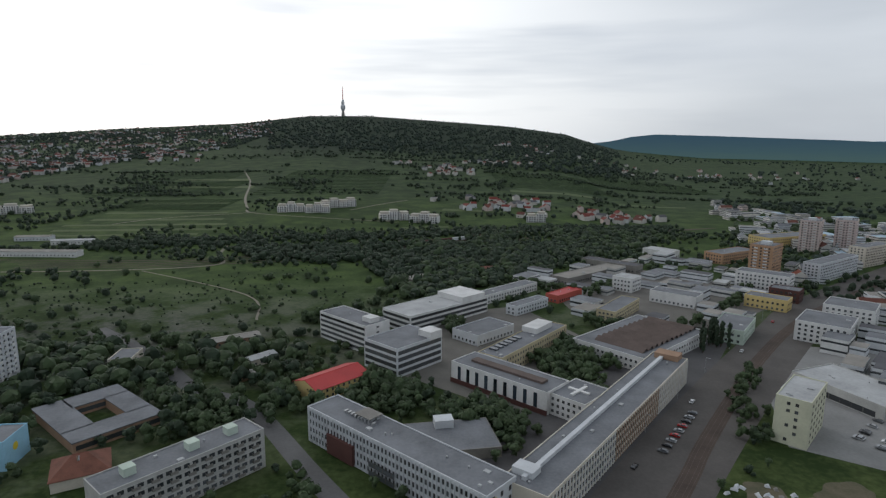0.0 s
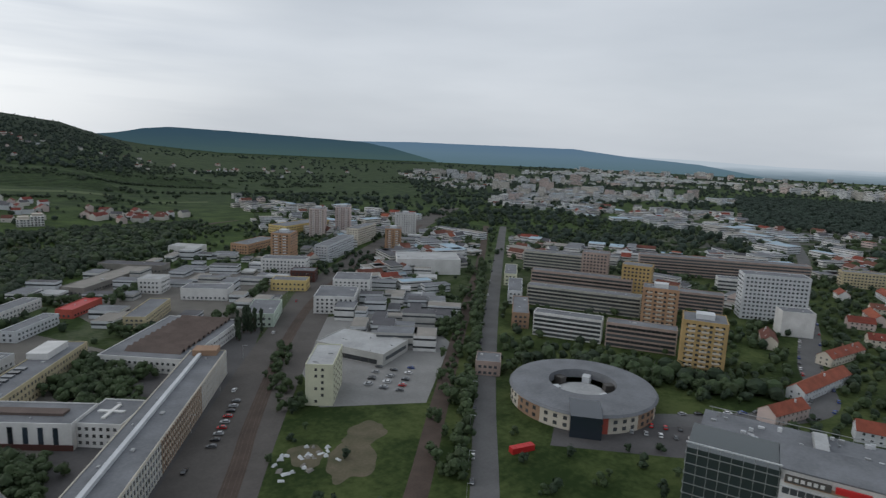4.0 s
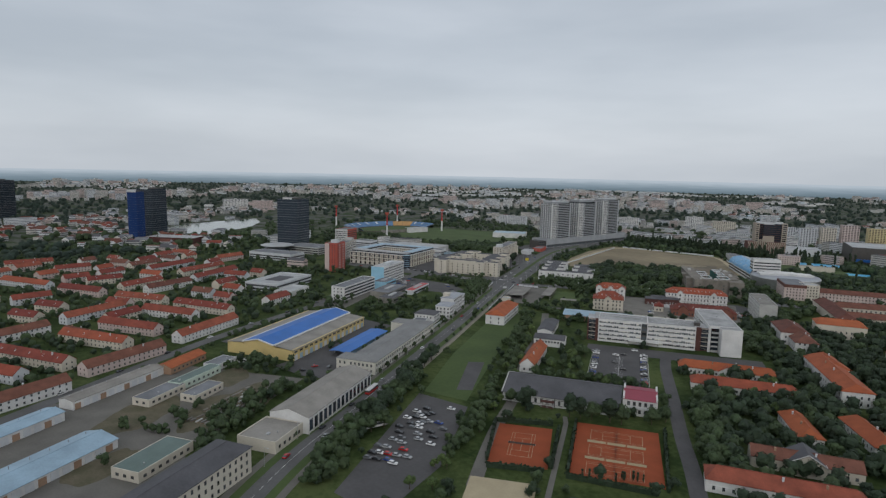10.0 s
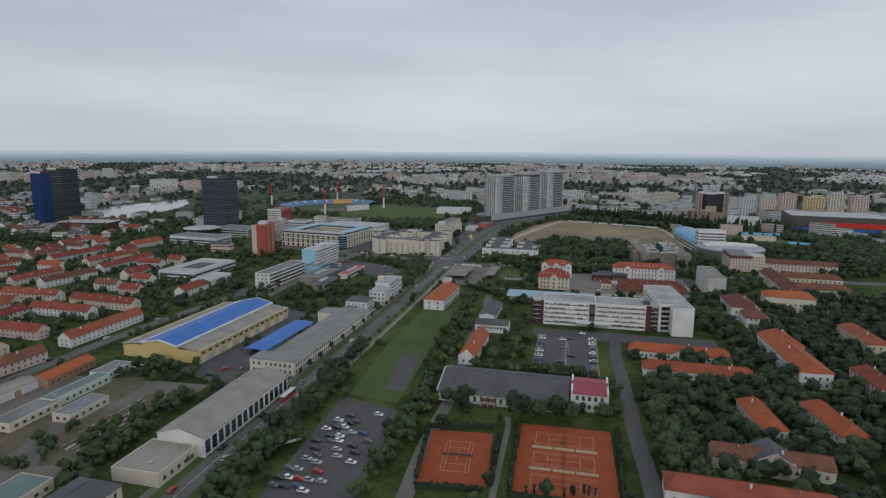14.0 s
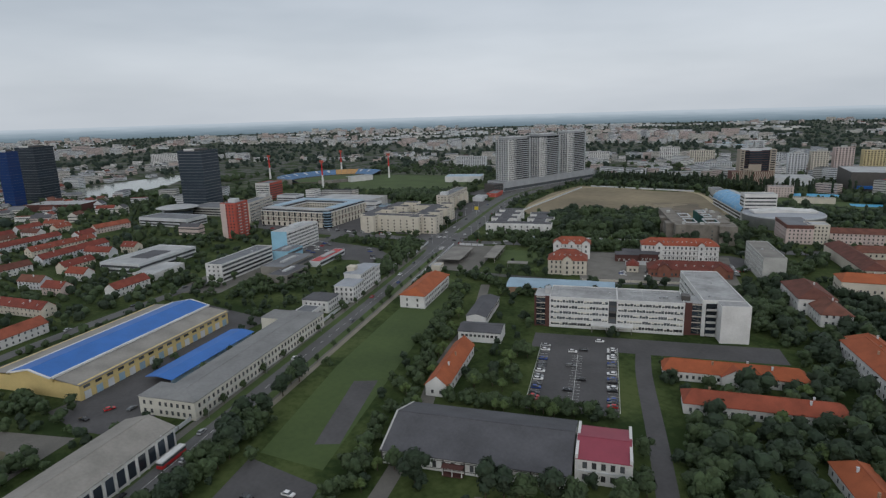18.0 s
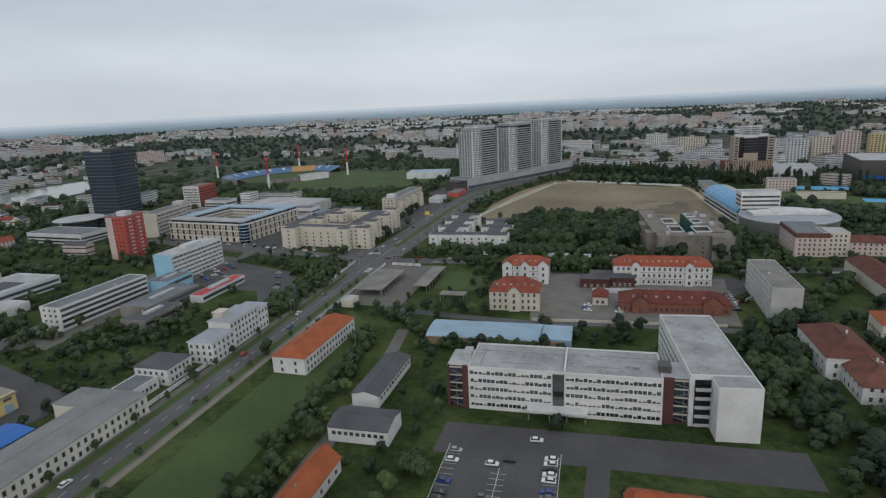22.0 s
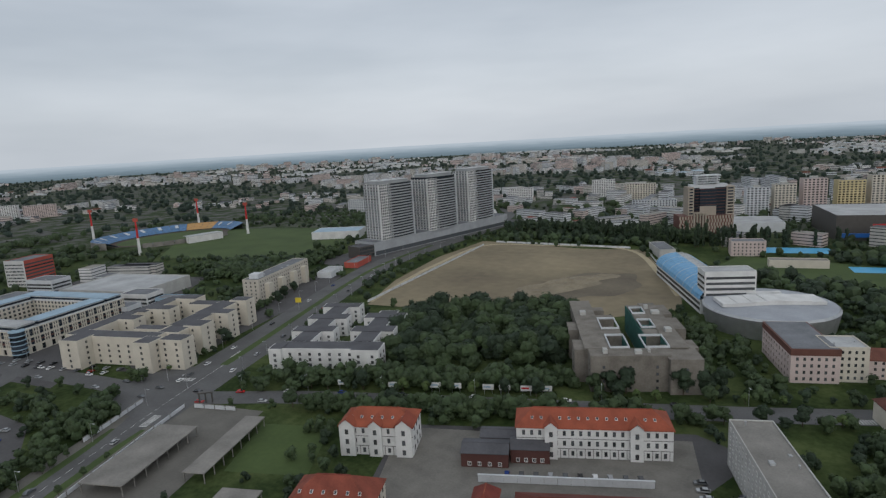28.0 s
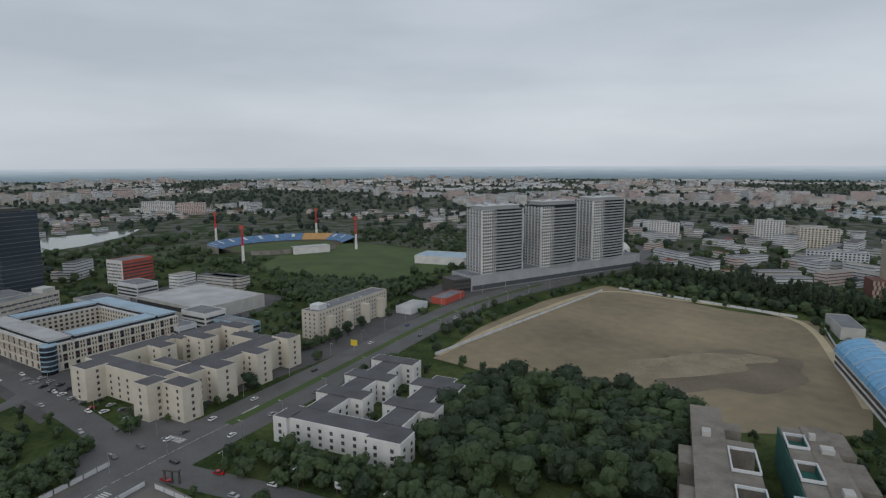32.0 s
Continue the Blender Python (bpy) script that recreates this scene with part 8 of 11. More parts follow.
for k in range(14):
    ms = Mesh()
    for j in range(4):
        a0, a1 = 2 * math.pi * (k * 4 + j) / n, 2 * math.pi * (k * 4 + j + 1) / n
        ms.face([P(36, a0, -0.2), P(36, a1, -0.2), P(36, a1, 8.2), P(36, a0, 8.2)])
    ms.part("wall_segment", [REDWALL if k % 5 == 3 else CREAM if k % 2 else BROWN], t)
    a = 2 * math.pi * (k * 4 + 2) / n
    for r in (0, 1):
        for s in (-0.13, 0.0, 0.13):
            ob = new("window", window_data(1.9, 1.8, "dark"))
            ob.parent, ob.matrix_basis = t, pose(36.02 * math.cos(a + s), 36.02 * math.sin(a + s), 1.4 + r * 3.4, 0, 0, math.degrees(a + s) + 90)
Mesh().cyl(0, 0, 13, 13, -0.2, 5.0, 40).part("inner_drum", [DARKGLASS], t)
Mesh().cyl(0, 0, 12.5, 10, 5.0, 5.8, 40).part("inner_roof", [PALEROOF], t)
for k in range(6):
    a = k * 1.05 + 0.4
    Mesh().rbox(15 * math.cos(a), 15 * math.sin(a), math.degrees(a), 6, 4, 3, 8.5).part("link_block", [DARKFRAME if k % 2 else PALEGREY], t)
Mesh().rbox(-26, -18, 35, 20, 14, 0, 10.2).part("entrance_block", [DARKGLASS], t, "glazed entrance block with green sign")
Mesh().rbox(-32, -24, 125, 7, 0.6, 8.2, 9.4).part("sign", [PALEGREEN], t, "pale green sign board")
t = thing("red_tube", 187, 135, 70, "bright red inflatable arch lying by the road", "arch")
for k in range(5):
    Mesh().box(-1.6, 1.6, k * 2.2 - 5, k * 2.2 - 2.9, 0.06, 2.6).part("tube_section", [RED], t)

t = thing("office_slab", 196, 26, -74, "white eleven-storey office slab with ribbon windows and roof terrace", "office")
FOOT.append((196, 26, -74, 88, 26))
Mesh().box(-16, 34, -10, 10, -0.3, 33).part("wall", [WHITE], t)
for k in range(8):
    m = Mesh().box(-15.4, 33.4, -10.12, -9.9, 1.8 + k * 3.9, 3.7 + k * 3.9, 1)
    for i in range(25):
        m.box(-15.4 + i * 2.03, -15.28 + i * 2.03, -10.2, -9.9, 1.8 + k * 3.9, 3.7 + k * 3.9, 0)
    m.part("window_band", [FRAME, GLASS], t)
    Mesh().box(-15.9, 33.9, -10.45, -9.9, 3.9 + k * 3.9, 4.2 + k * 3.9).part("sill_line", [PALEGREY], t)
    m = Mesh().box(33.9, 34.12, -8, 8, 1.8 + k * 3.9, 3.7 + k * 3.9)
    m.part("window_band", [GLASS], t)
Mesh().box(-16, 34, -9, 9.6, 33, 36).part("attic", [WHITE], t)
Mesh().box(-16.4, 34.4, -9.4, 10, 36, 36.5).part("roof", [BITUMEN], t)
Mesh().box(-15, 33, -11, -9, 32.9, 33.3).part("terrace", [BROWN], t)
Mesh().box(-42, -16, -10, 10, -0.3, 35.5).part("glass_wing", [SEAGLASS], t, "dark sea-grey glazed wing")
for k in range(10):
    m = Mesh().box(-42.2, -15.9, -10.25, -9.9, 3 + k * 3.4, 3.25 + k * 3.4)
    m.box(-42.25, -41.9, -10, 10, 3 + k * 3.4, 3.25 + k * 3.4)
    m.part("storey_line", [STEEL], t)
for i in range(9):
    Mesh().box(-42 + i * 3.2, -41.85 + i * 3.2, -10.22, -9.9, 0, 37.5).part("mullion", [STEEL], t)
Mesh().box(-42.3, -15.8, -10.3, -10.0, 37.2, 37.6).part("top_rail", [PALEGREY], t)
Mesh().box(-40, 20, 10, 34, -0.3, 31).part("rear_block", [PALEGREY], t)
Mesh().box(-40.4, 20.4, 9.9, 34.4, 31, 31.5).part("rear_roof", [BITUMEN], t)
rr = random.Random(3)
for i in range(34):
    u, v = rr.uniform(-38, 18), rr.uniform(12, 33)
    q = rr.uniform(0.4, 1.1)
    Mesh().box(u - q, u + q, v - q * 0.6, v + q * 0.6, 31.5, 31.5 + rr.uniform(0.6, 1.6)).part("air_unit", [STEEL if i % 2 else PALEGREY], t)
for i in range(14):
    Mesh().cyl(-38 + i * 4, 33, 0.06, 0.06, 31.5, 33.5, 5).part("rail_post", [STEEL], t)
Mesh().box(-39, 17, 32.9, 33.1, 33.4, 33.6).part("rail", [STEEL], t)
Mesh().box(-6, -2, 12, 30, 31.5, 34).part("roof_duct", [PALEROOF], t)
Mesh().box(-15, -3.5, -11.2, -10.9, 33.3, 35.6).part("sign_board", [DARKFRAME], t, "dark sign board with pale bars")
for i in range(6):
    Mesh().box(-14.2 + i * 1.6, -13.2 + i * 1.6, -11.3, -11.2, 33.9, 35.0).part("sign_bar", [WHITE], t)
Mesh().box(-2.5, 6, -10.9, -10.2, 33.4, 35.2).part("red_panel", [RED], t, "red rooftop panel")
t = thing("round_tower", 149, -25, 0, "pale round tower top with masts", "tower")
FOOT.append((149, -25, 0, 30, 30))
Mesh().cyl(0, 0, 14, 14, -0.3, 38, 40, cap=False).part("shaft", [WHITE], t)
Mesh().cyl(0, 0, 14.3, 14.3, 38, 39, 40, cap=False).cyl(0, 0, 14.3, 9, 39, 40.3, 40).cyl(0, 0, 9, 0.5, 40.3, 41, 40).part("roof", [PALEROOF], t)
for a in range(12):
    Mesh().cyl(11 * math.cos(a * 0.52), 11 * math.sin(a * 0.52), 0.2, 0.2, 39.4, 41.2, 6).part("vent", [STEEL], t)
Mesh().cyl(0, 0, 0.12, 0.05, 41, 50, 6).part("mast", [STEEL], t)

FLATS = [("yellow_tower_flats", 343, 124, -66, 24, 22, 33, PANELOCHRE, 11, "tall yellow and orange tower flats with balconies"), ("long_flats", 336, 212, -65, 46, 12, 16, WHITE, 5, "white five-storey panel flats"), ("long_flats", 355, 168, -65, 44, 12, 16, PANELROSE, 5, "pink five-storey panel flats"), ("long_flats", 409, 246, -65, 90, 13, 16, PANELGREY, 5, "long grey-green panel flats"), ("long_flats", 470, 190, -65, 60, 13, 18, PANELROSE, 6, "pink panel flats"), ("long_flats", 524, 342, -65, 84, 14, 20, PANELGREY, 6, "long pale green panel flats"), ("long_flats", 460, 280, -65, 90, 13, 17, PANELROSE, 5, "pink and white panel flats"), ("brown_tower_flats", 414, 184, -65, 25, 18, 30, ORANGE, 9, "brown striped tower flats"), ("brown_tower_flats", 484, 238, -70, 25, 18, 30, PANELOCHRE, 9, "ochre striped tower flats"), ("pink_tower_flats", 500, 290, -65, 25, 18, 32, PANELROSE, 10, "pink tower flats"), ("long_flats", 644, 224, -58, 168, 15, 20, PANELROSE, 6, "very long pink panel flats"), ("white_slab_flats", 511, 136, -58, 48, 18, 36, PALEGREY, 11, "white eleven-storey office slab"), ("white_cube", 478, 110, -58, 22, 16, 18, WHITE, 1, "white blank cubic annex"), ("street_flats", 345, 260, 38, 50, 12, 11, BROWN, 3, "brown street flats"), ("street_flats", 395, 305, 38, 50, 12, 11, PALEGREY, 3, "grey street flats with a white roof"), ("street_flats", 445, 350, 38, 50, 12, 11, OLIVE, 3, "olive street flats"), ("street_house", 245, 205, 38, 16, 14, 8, PANELROSE, 2, "pink corner house"), ("long_flats", 600, 180, -62, 60, 14, 12, WHITE, 3, "low white school slab"), ("yellow_flats", 735, 95, -62, 80, 14, 16, OCHRE, 5, "yellow corner flats"), ("blue_flats", 755, 40, -62, 26, 14, 14, SKYBLUE, 4, "blue painted flats"), ("red_roof_flats", 784, -15, -62, 66, 14, 13, PANELROSE, 4, "pink flats with red roof")]
for nm, px, py, yw, l, w, h, mt, fl, lb in FLATS:
    t = flat_block(nm, px, py, yw, l, w, h, mt, BITUMEN if nm != "red_roof_flats" else TILE, lb + " with a flat roof", "flats", boxes=4, seed=int(px))
    st = (h - 1.0) / fl
    if fl > 1:
        for sd in "frlb":
            n = int((l if sd in "fb" else w) / 3.2)
            if nm == "long_flats" and sd in "fb":
                bands(t, l, w, sd, fl, min(1.6, st * 0.52), 1.0, st, "dark", 0.6, 3.0)
                continue
            windows(t, l, w, sd, n, fl, 1.7, min(1.5, st * 0.5), 1.0, st, "white", far=True)
    if "tower" in nm and px < 420:
        balconies(t, l, w, "f", 3, fl, st, 0.8, 4.0, 1.1, CREAM)
        addon(t, "roof_cabin", -5, 5, -4, 4, h, h + 3, PALEGREY)


# ---- hillside ----
def tiers(name, x, y, yaw, l, n, label, wall=WHITE):
    """Stepped hillside flats: joined blocks of differing height, with loggias and roof storeys."""
    t = thing(name, x, y, yaw, label, "flats", "", height(x, y))
    for i in range(n):
        u0, u1 = -l / 2 + l * i / n, -l / 2 + l * (i + 0.97) / n
        h, f = 9.4 + 3.1 * (i % 2), -7 - 3.0 * ((i + 1) % 2)
        Mesh().box(u0, u1, f, 9, -4, h).part("wall", [wall if i % 3 else CREAMWHITE], t)
        Mesh().box(u0 + 1.5, u1 - 1.5, f + 3, 8, h, h + 3.0).box(u0 + 1.1, u1 - 1.1, f + 2.6, 8.4, h + 3.0, h + 3.3).part("roof_storey", [BEIGE], t, "beige set-back roof storey")
        zs, panes, xs, c = [0.2], set(), [u0], max(2, int((u1 - u0) / 3.2))
        for k in range(c):
            xs += [u0 + (u1 - u0) * (k + 0.2) / c, u0 + (u1 - u0) * (k + (0.86 if k % 2 else 0.66)) / c]
        for r in range(int(h / 3.1)):
            zs += [0.7 + r * 3.1, 2.8 + r * 3.1]
            panes |= {(2 * k + 1, 2 * r + 1) for k in range(c)}
        grille(xs + [u1], zs + [zs[-1] + 0.4], panes, f - 0.9, f + 0.1, 0.8).part("loggia_front", [wall, GLASS], t)


tiers("hillside_flats", -245, 972, 10, 44, 3, "white stepped hillside flats with terraces")
tiers("hillside_flats", -200, 965, 8, 40, 3, "white stepped hillside flats with terraces")
tiers("hillside_flats", -175, 1020, 25, 60, 4, "cream and white stepped hillside flats")
tiers("hillside_flats", -70, 905, 12, 46, 3, "pale balconied hillside flats")
tiers("hillside_flats", -22, 885, -14, 44, 3, "pale balconied hillside flats")
tiers("hillside_flats", -680, 935, 35, 60, 3, "white terraced flats at the foot of the hill")
tiers("hillside_flats", -730, 900, 35, 50, 3, "white terraced flats at the foot of the hill")
tiers("round_flats", 150, 900, -10, 30, 2, "white rounded flats near the railway")
t = thing("train", 42, 758, 33, "long red and grey train on the embankment", "train", "", height(42, 758))
for i in range(9):
    Mesh().box(-92 + i * 20.6, -73 + i * 20.6, -1.4, 1.4, 1.0, 4.6).part("wagon", [DARKRED if i % 3 else PALEGREY], t)
Mesh().box(-120, 120, -5, 5, -3, 0.9).part("embankment", [BALLAST], t)
t = thing("train", -520, 600, 0, "short white and red train at the station", "train")
for i in range(3):
    Mesh().box(-30 + i * 20.6, -11 + i * 20.6, -1.4, 1.4, 0.6, 4.2).part("wagon", [WHITE], t)
for k in range(5):
    structure("rail_track", strip([(-900, 560 + k * 9), (-300, 575 + k * 9), (-60, 640 + k * 12), (200, 780 + k * 8), (420, 880)], 3.0, 0.15), [BALLAST], "brown ballast railway track", "track")
for pts, wd in (([(-531, 1618), (-440, 1380), (-375, 1140), (-330, 1010), (-308, 960), (-220, 920), (-60, 880)], 7), ([(-308, 960), (-420, 900), (-470, 840)], 5), ([(-257, 700), (-245, 640), (-230, 589), (-330, 560), (-520, 545)], 6), ([(-150, 985), (-100, 1060), (-60, 1110)], 7), ([(-290, 560), (-160, 470), (-130, 400)], 3)):
    structure("dirt_road", strip(smooth(pts), wd * 0.6, 0.5), [TRODDEN], "pale gravel track up the slope", "road")
# the transmitter on the hilltop
zx, zy = -632, 3990
t = thing("transmitter_tower", zx, zy, 0, "tall slender transmitter tower on the wooded summit", "tower", "", height(zx, zy) - 6)
Mesh().cyl(0, 0, 12, 7, 0, 45, 16).part("shaft", [CONCRETE], t)
Mesh().cyl(0, 0, 9, 16, 40, 55, 16).cyl(0, 0, 16, 16, 55, 70, 16).cyl(0, 0, 16, 9, 70, 82, 16).part("pod", [PALEGREY], t)
Mesh().cyl(0, 0, 9, 11, 82, 92, 12).cyl(0, 0, 11, 5, 92, 112, 12).part("upper_pod", [PALEGREY], t)
Mesh().cyl(0, 0, 3.2, 1.4, 112, 196, 8).part("antenna", [RED], t)

# ---- cars ----
CARS = {}
for nm, c in {"white": (0.7, 0.7, 0.7), "silver": (0.35, 0.36, 0.37), "black": (0.02, 0.02, 0.022), "red": (0.38, 0.02, 0.02), "blue": (0.03, 0.06, 0.22), "grey": (0.11, 0.115, 0.12), "green": (0.12, 0.3, 0.04)}.items():
    paint = noise_mat(nm + "_car_paint", c, rough=0.25, amount=0.08, spec=0.6)
    body = Mesh()
    prof = [(-2.15, 0.35), (-2.15, 0.85), (-1.9, 0.95), (1.0, 0.95), (2.05, 0.8), (2.15, 0.4)]
    for (x0, z0), (x1, z1) in zip(prof[:-1], prof[1:]):
        body.face([(x0, -0.88, z0), (x0, 0.88, z0), (x1, 0.88, z1), (x1, -0.88, z1)][::-1])
    for s in (-0.88, 0.88):
        p = [(x, s, z) for x, z in prof]
        body.face(p if s > 0 else p[::-1])
    body.box(-1.35, 0.3, -0.7, 0.7, 1.38, 1.46)
    cab = Mesh()
    lo = [(-1.95, -0.84, 0.94), (1.05, -0.84, 0.94), (1.05, 0.84, 0.94), (-1.95, 0.84, 0.94)]
    hi = [(-1.35, -0.7, 1.4), (0.3, -0.7, 1.4), (0.3, 0.7, 1.4), (-1.35, 0.7, 1.4)]
    for i in range(4):
        j = (i + 1) % 4
        cab.face([lo[i], lo[j], hi[j], hi[i]])
    CARS[nm] = (body.data("car_body", [paint]), cab.data("cabin", [GLASS]))
wheel_ms = Mesh()
for k in range(10):
    a0, a1 = 2 * math.pi * k / 10, 2 * math.pi * (k + 1) / 10
    for s in (-0.11, 0.11):
        f = [(0, s, 0), (0.32 * math.cos(a0), s, 0.32 * math.sin(a0)), (0.32 * math.cos(a1), s, 0.32 * math.sin(a1))]
        wheel_ms.face(f if s < 0 else f[::-1])
    wheel_ms.face([(0.32 * math.cos(a0), -0.11, 0.32 * math.sin(a0)), (0.32 * math.cos(a0), 0.11, 0.32 * math.sin(a0)), (0.32 * math.cos(a1), 0.11, 0.32 * math.sin(a1)), (0.32 * math.cos(a1), -0.11, 0.32 * math.sin(a1))])
WHEEL = wheel_ms.data("wheel", [DARKFRAME])
car_rnd = random.Random(11)


def car(x, y, yaw, colour=None, place="parked on asphalt", wheels=False):
    colour = colour or car_rnd.choice(["white", "white", "silver", "silver", "black", "grey", "grey", "red", "blue", "black"])
    ob = new("car", CARS[colour][0])
    ob.matrix_basis = pose(x, y, height(x, y) + 0.06, 0, 0, yaw + car_rnd.uniform(-2, 2))
    c = new("cabin", CARS[colour][1])
    c.parent = ob
    if wheels:
        for wx in (-1.35, 1.3):
            for wy in (-0.8, 0.8):
                w = new("wheel", WHEEL)
                w.parent, w.location = ob, (wx, wy, 0.32)
    return tagged(ob, f"{colour} passenger car {place}", "car", "cars")


def at(x, y, yaw, u, v):
    c, s = math.cos(radians(yaw)), math.sin(radians(yaw))
    return x + c * u - s * v, y + s * u + c * v


# school car park
for sgn, bays in ((-15.5, (1, 2, 3, 5, 6, 8, 9, 11, 12, 13, 14, 16, 20, 22)), (15.5, (1, 2, 3, 6, 7, 9, 10, 12, 15, 16, 18, 19, 20, 21, 22)), (-2.5, (20, 14, 5)), (2.5, (21, 9))):
    for i in bays:
        x, y = at(170, -352.7, Y2, sgn, -34 + (i + 0.5) * 2.75)
        car(x, y, Y2 + (0 if sgn <= 0 else 180), place="in a school parking bay")
x, y = at(170, -352.7, Y2, 10, 38)
car(x, y, Y2, "white", "on the school forecourt")
car(303, -207, -100, "red", "on the delivery yard")
car(302, -197, 20, "black", "on the delivery yard")
car(296, -213, -66, "grey", "on the delivery yard")
# large lot beside the street
for u, v in ((-12, 26), (-8, 26), (-4, 26), (1, 26), (-6, 14), (-11, 12), (-8, 9), (-7, -3), (-4, -4), (-9, -7), (-5, -8), (-4, -10), (-9, -15), (-6, -16), (-8, -19), (-5, -20), (-3, -22), (-7, -27), (5, -31), (6, 4), (-11, -22), (-15, 20), (-11, 20), (-3, 20), (0, 8), (-2, 3), (-11, 4), (-13, -2), (-1, -12), (4, -12), (8, -6), (3, -1), (7, 11), (-13, -13), (-15, 27), (-15, 32), (-11, 32), (-6, 31), (-3, 33)):
    x, y = at(188, -190, -153 + 0, u, -v)
    car(x, y, -160, place="in the open car park")
# kerb and traffic along streets
for line_, idx, off, kind in ((MAIN, (9, 13, 17, 22, 27, 33, 38, 41), 3, "driving on the street"), (MAIN, (12, 20, 30, 36, 44), -3, "driving on the street"), (MAIN, (50, 51, 53, 56, 60, 65, 70), 10, "on the boulevard"), (MAIN, (52, 55, 58, 63, 68, 74), -11, "on the boulevard"), (CROSS, tuple(range(4, 48, 3)), 5.5, "at the kerb of the cross street"), (CROSS, tuple(range(6, 50, 4)), -5.5, "at the kerb of the cross street"), (EASTRD, tuple(range(10, 44, 2)), 5, "at the kerb under trees"), (ESTRD, tuple(range(6, 44)), 6, "at the kerb by terraced houses"), (ESTRD, tuple(range(8, 40, 2)), -6, "at the kerb by flats"), (NORTH, (6, 9, 14, 20, 26), 12, "driving on the avenue"), (FRONTRD, tuple(range(3, 50, 3)), 3.6, "at the kerb by houses")):
    for i in idx:
        if i + 1 < len(line_):
            p, q = line_[i], line_[i + 1]
            a = math.atan2(q[1] - p[1], q[0] - p[0])
            car(p[0] - math.sin(a) * off, p[1] + math.cos(a) * off, math.degrees(a), place=kind)
for i in range(9):
    car(*at(104, 238, 52, -22 + i * 5.5, 0), 142, "red" if i in (3, 5) else None, "nose-in before the long building")
for i in range(20):
    car(*at(194, 232, 38, -16 + i * 2.7 % 34, -9 + (i % 3) * 9), 128, place="on the supermarket car park")
for i in range(14):
    car(*at(250, 95, -58, -24 + i * 3.2, 0 if i % 2 else 9), 30, place="on the car park by the round building")
for i in range(10):
    car(*at(205, -566, -153.5, -24 + i * 5, -5), -64, place="before the white villa")
for i in range(7):
    car(*at(165, -560, 115, -18 + i * 4.4, 6), 25, place="beside the grey hostel")
for i in range(12):
    car(*at(470, -445, -66, -30 + i * 5.0, (i % 3) * 7), -150, place="in an office yard")
for i in range(10):
    car(*at(490, -575, -66, -30 + i * 6, 0), -150, "red" if i < 2 else None, "at the kerb by cream flats")
for i in range(9):
    car(*at(245, -690, -62, -24 + i * 5.5, 0), -60, place="under street trees")

for i in range(16):
    car(*at(468, -588, -66, -44 + i * 5.2, 6), -150, place="on the kerbside car park")
for i in range(18):
    car(*at(500, -520, 18, -40 + i * 5, (i % 2) * 6), -70, place="before the courtyard block")


def bus(x, y, yaw, paint, label):
    t = thing("bus", x, y, yaw, label, "bus", "", 0.07)
    for u in ((-5.9, 5.9),):
        Mesh().box(u[0], u[1], -1.25, 1.25, 0.4, 1.5).part("body", [paint], t)
        Mesh().box(u[0] + 0.1, u[1] - 0.1, -1.22, 1.22, 1.5, 2.5).part("window_strip", [GLASS], t)
        Mesh().box(u[0], u[1], -1.25, 1.25, 2.5, 3.0).part("roof", [WHITE], t)
    for wx in (-3.6, 3.6):
        for wy in (-1.1, 1.1):
            w = new("wheel", WHEEL)
            w.parent, w.location, w.scale = t, (wx, wy, 0.48), (1.5, 1.5, 1.5)


bus(246, -206, 115, RED, "red and white city bus driving on the street")
bus(341, -178, 20, WHITE, "white coach parked in the yard")
bus(209, -178, 75, WHITE, "white trailer parked at the lot edge")

# ---- terraced estate ----
def terrace(x, y, yaw, l, near=False):
    k = int(abs(x * 7 + y * 3))
    wall = (WHITE, CREAM, WHITE, PALEGREY, CREAM, PINK)[k % 6]
    roof = (TILE, TILEOLD, TILE, TILEMID, TILE)[k % 5]
    t = pitched_house("terraced_house", x, y, yaw, l, 9.5, 5.8, 3.6, wall, roof, ("white", "cream", "white", "pale grey", "cream", "pink")[k % 6] + " terraced house row with a " + ("red", "brown", "red", "weathered red", "red")[k % 5] + " tiled roof", "terraced house", "terraced houses", chimneys=min(2, 1 + int(l / 30)), seed=k)
    n = max(3, int(l / 3.6))
    for sd in "fb":
        windows(t, l, 9.5, sd, n, 2, 1.1, 1.3, 1.0, 2.8, "white", far=not near)
    for sd in "lr" if l > 30 else "":
        windows(t, l, 9.5, sd, 2, 2, 1.0, 1.2, 1.0, 2.8, "white", far=True)
    if k % 3 == 1:
        dormers(t, l, 9.5, 5.8, 3.6, "f", max(2, int(l / 12)))


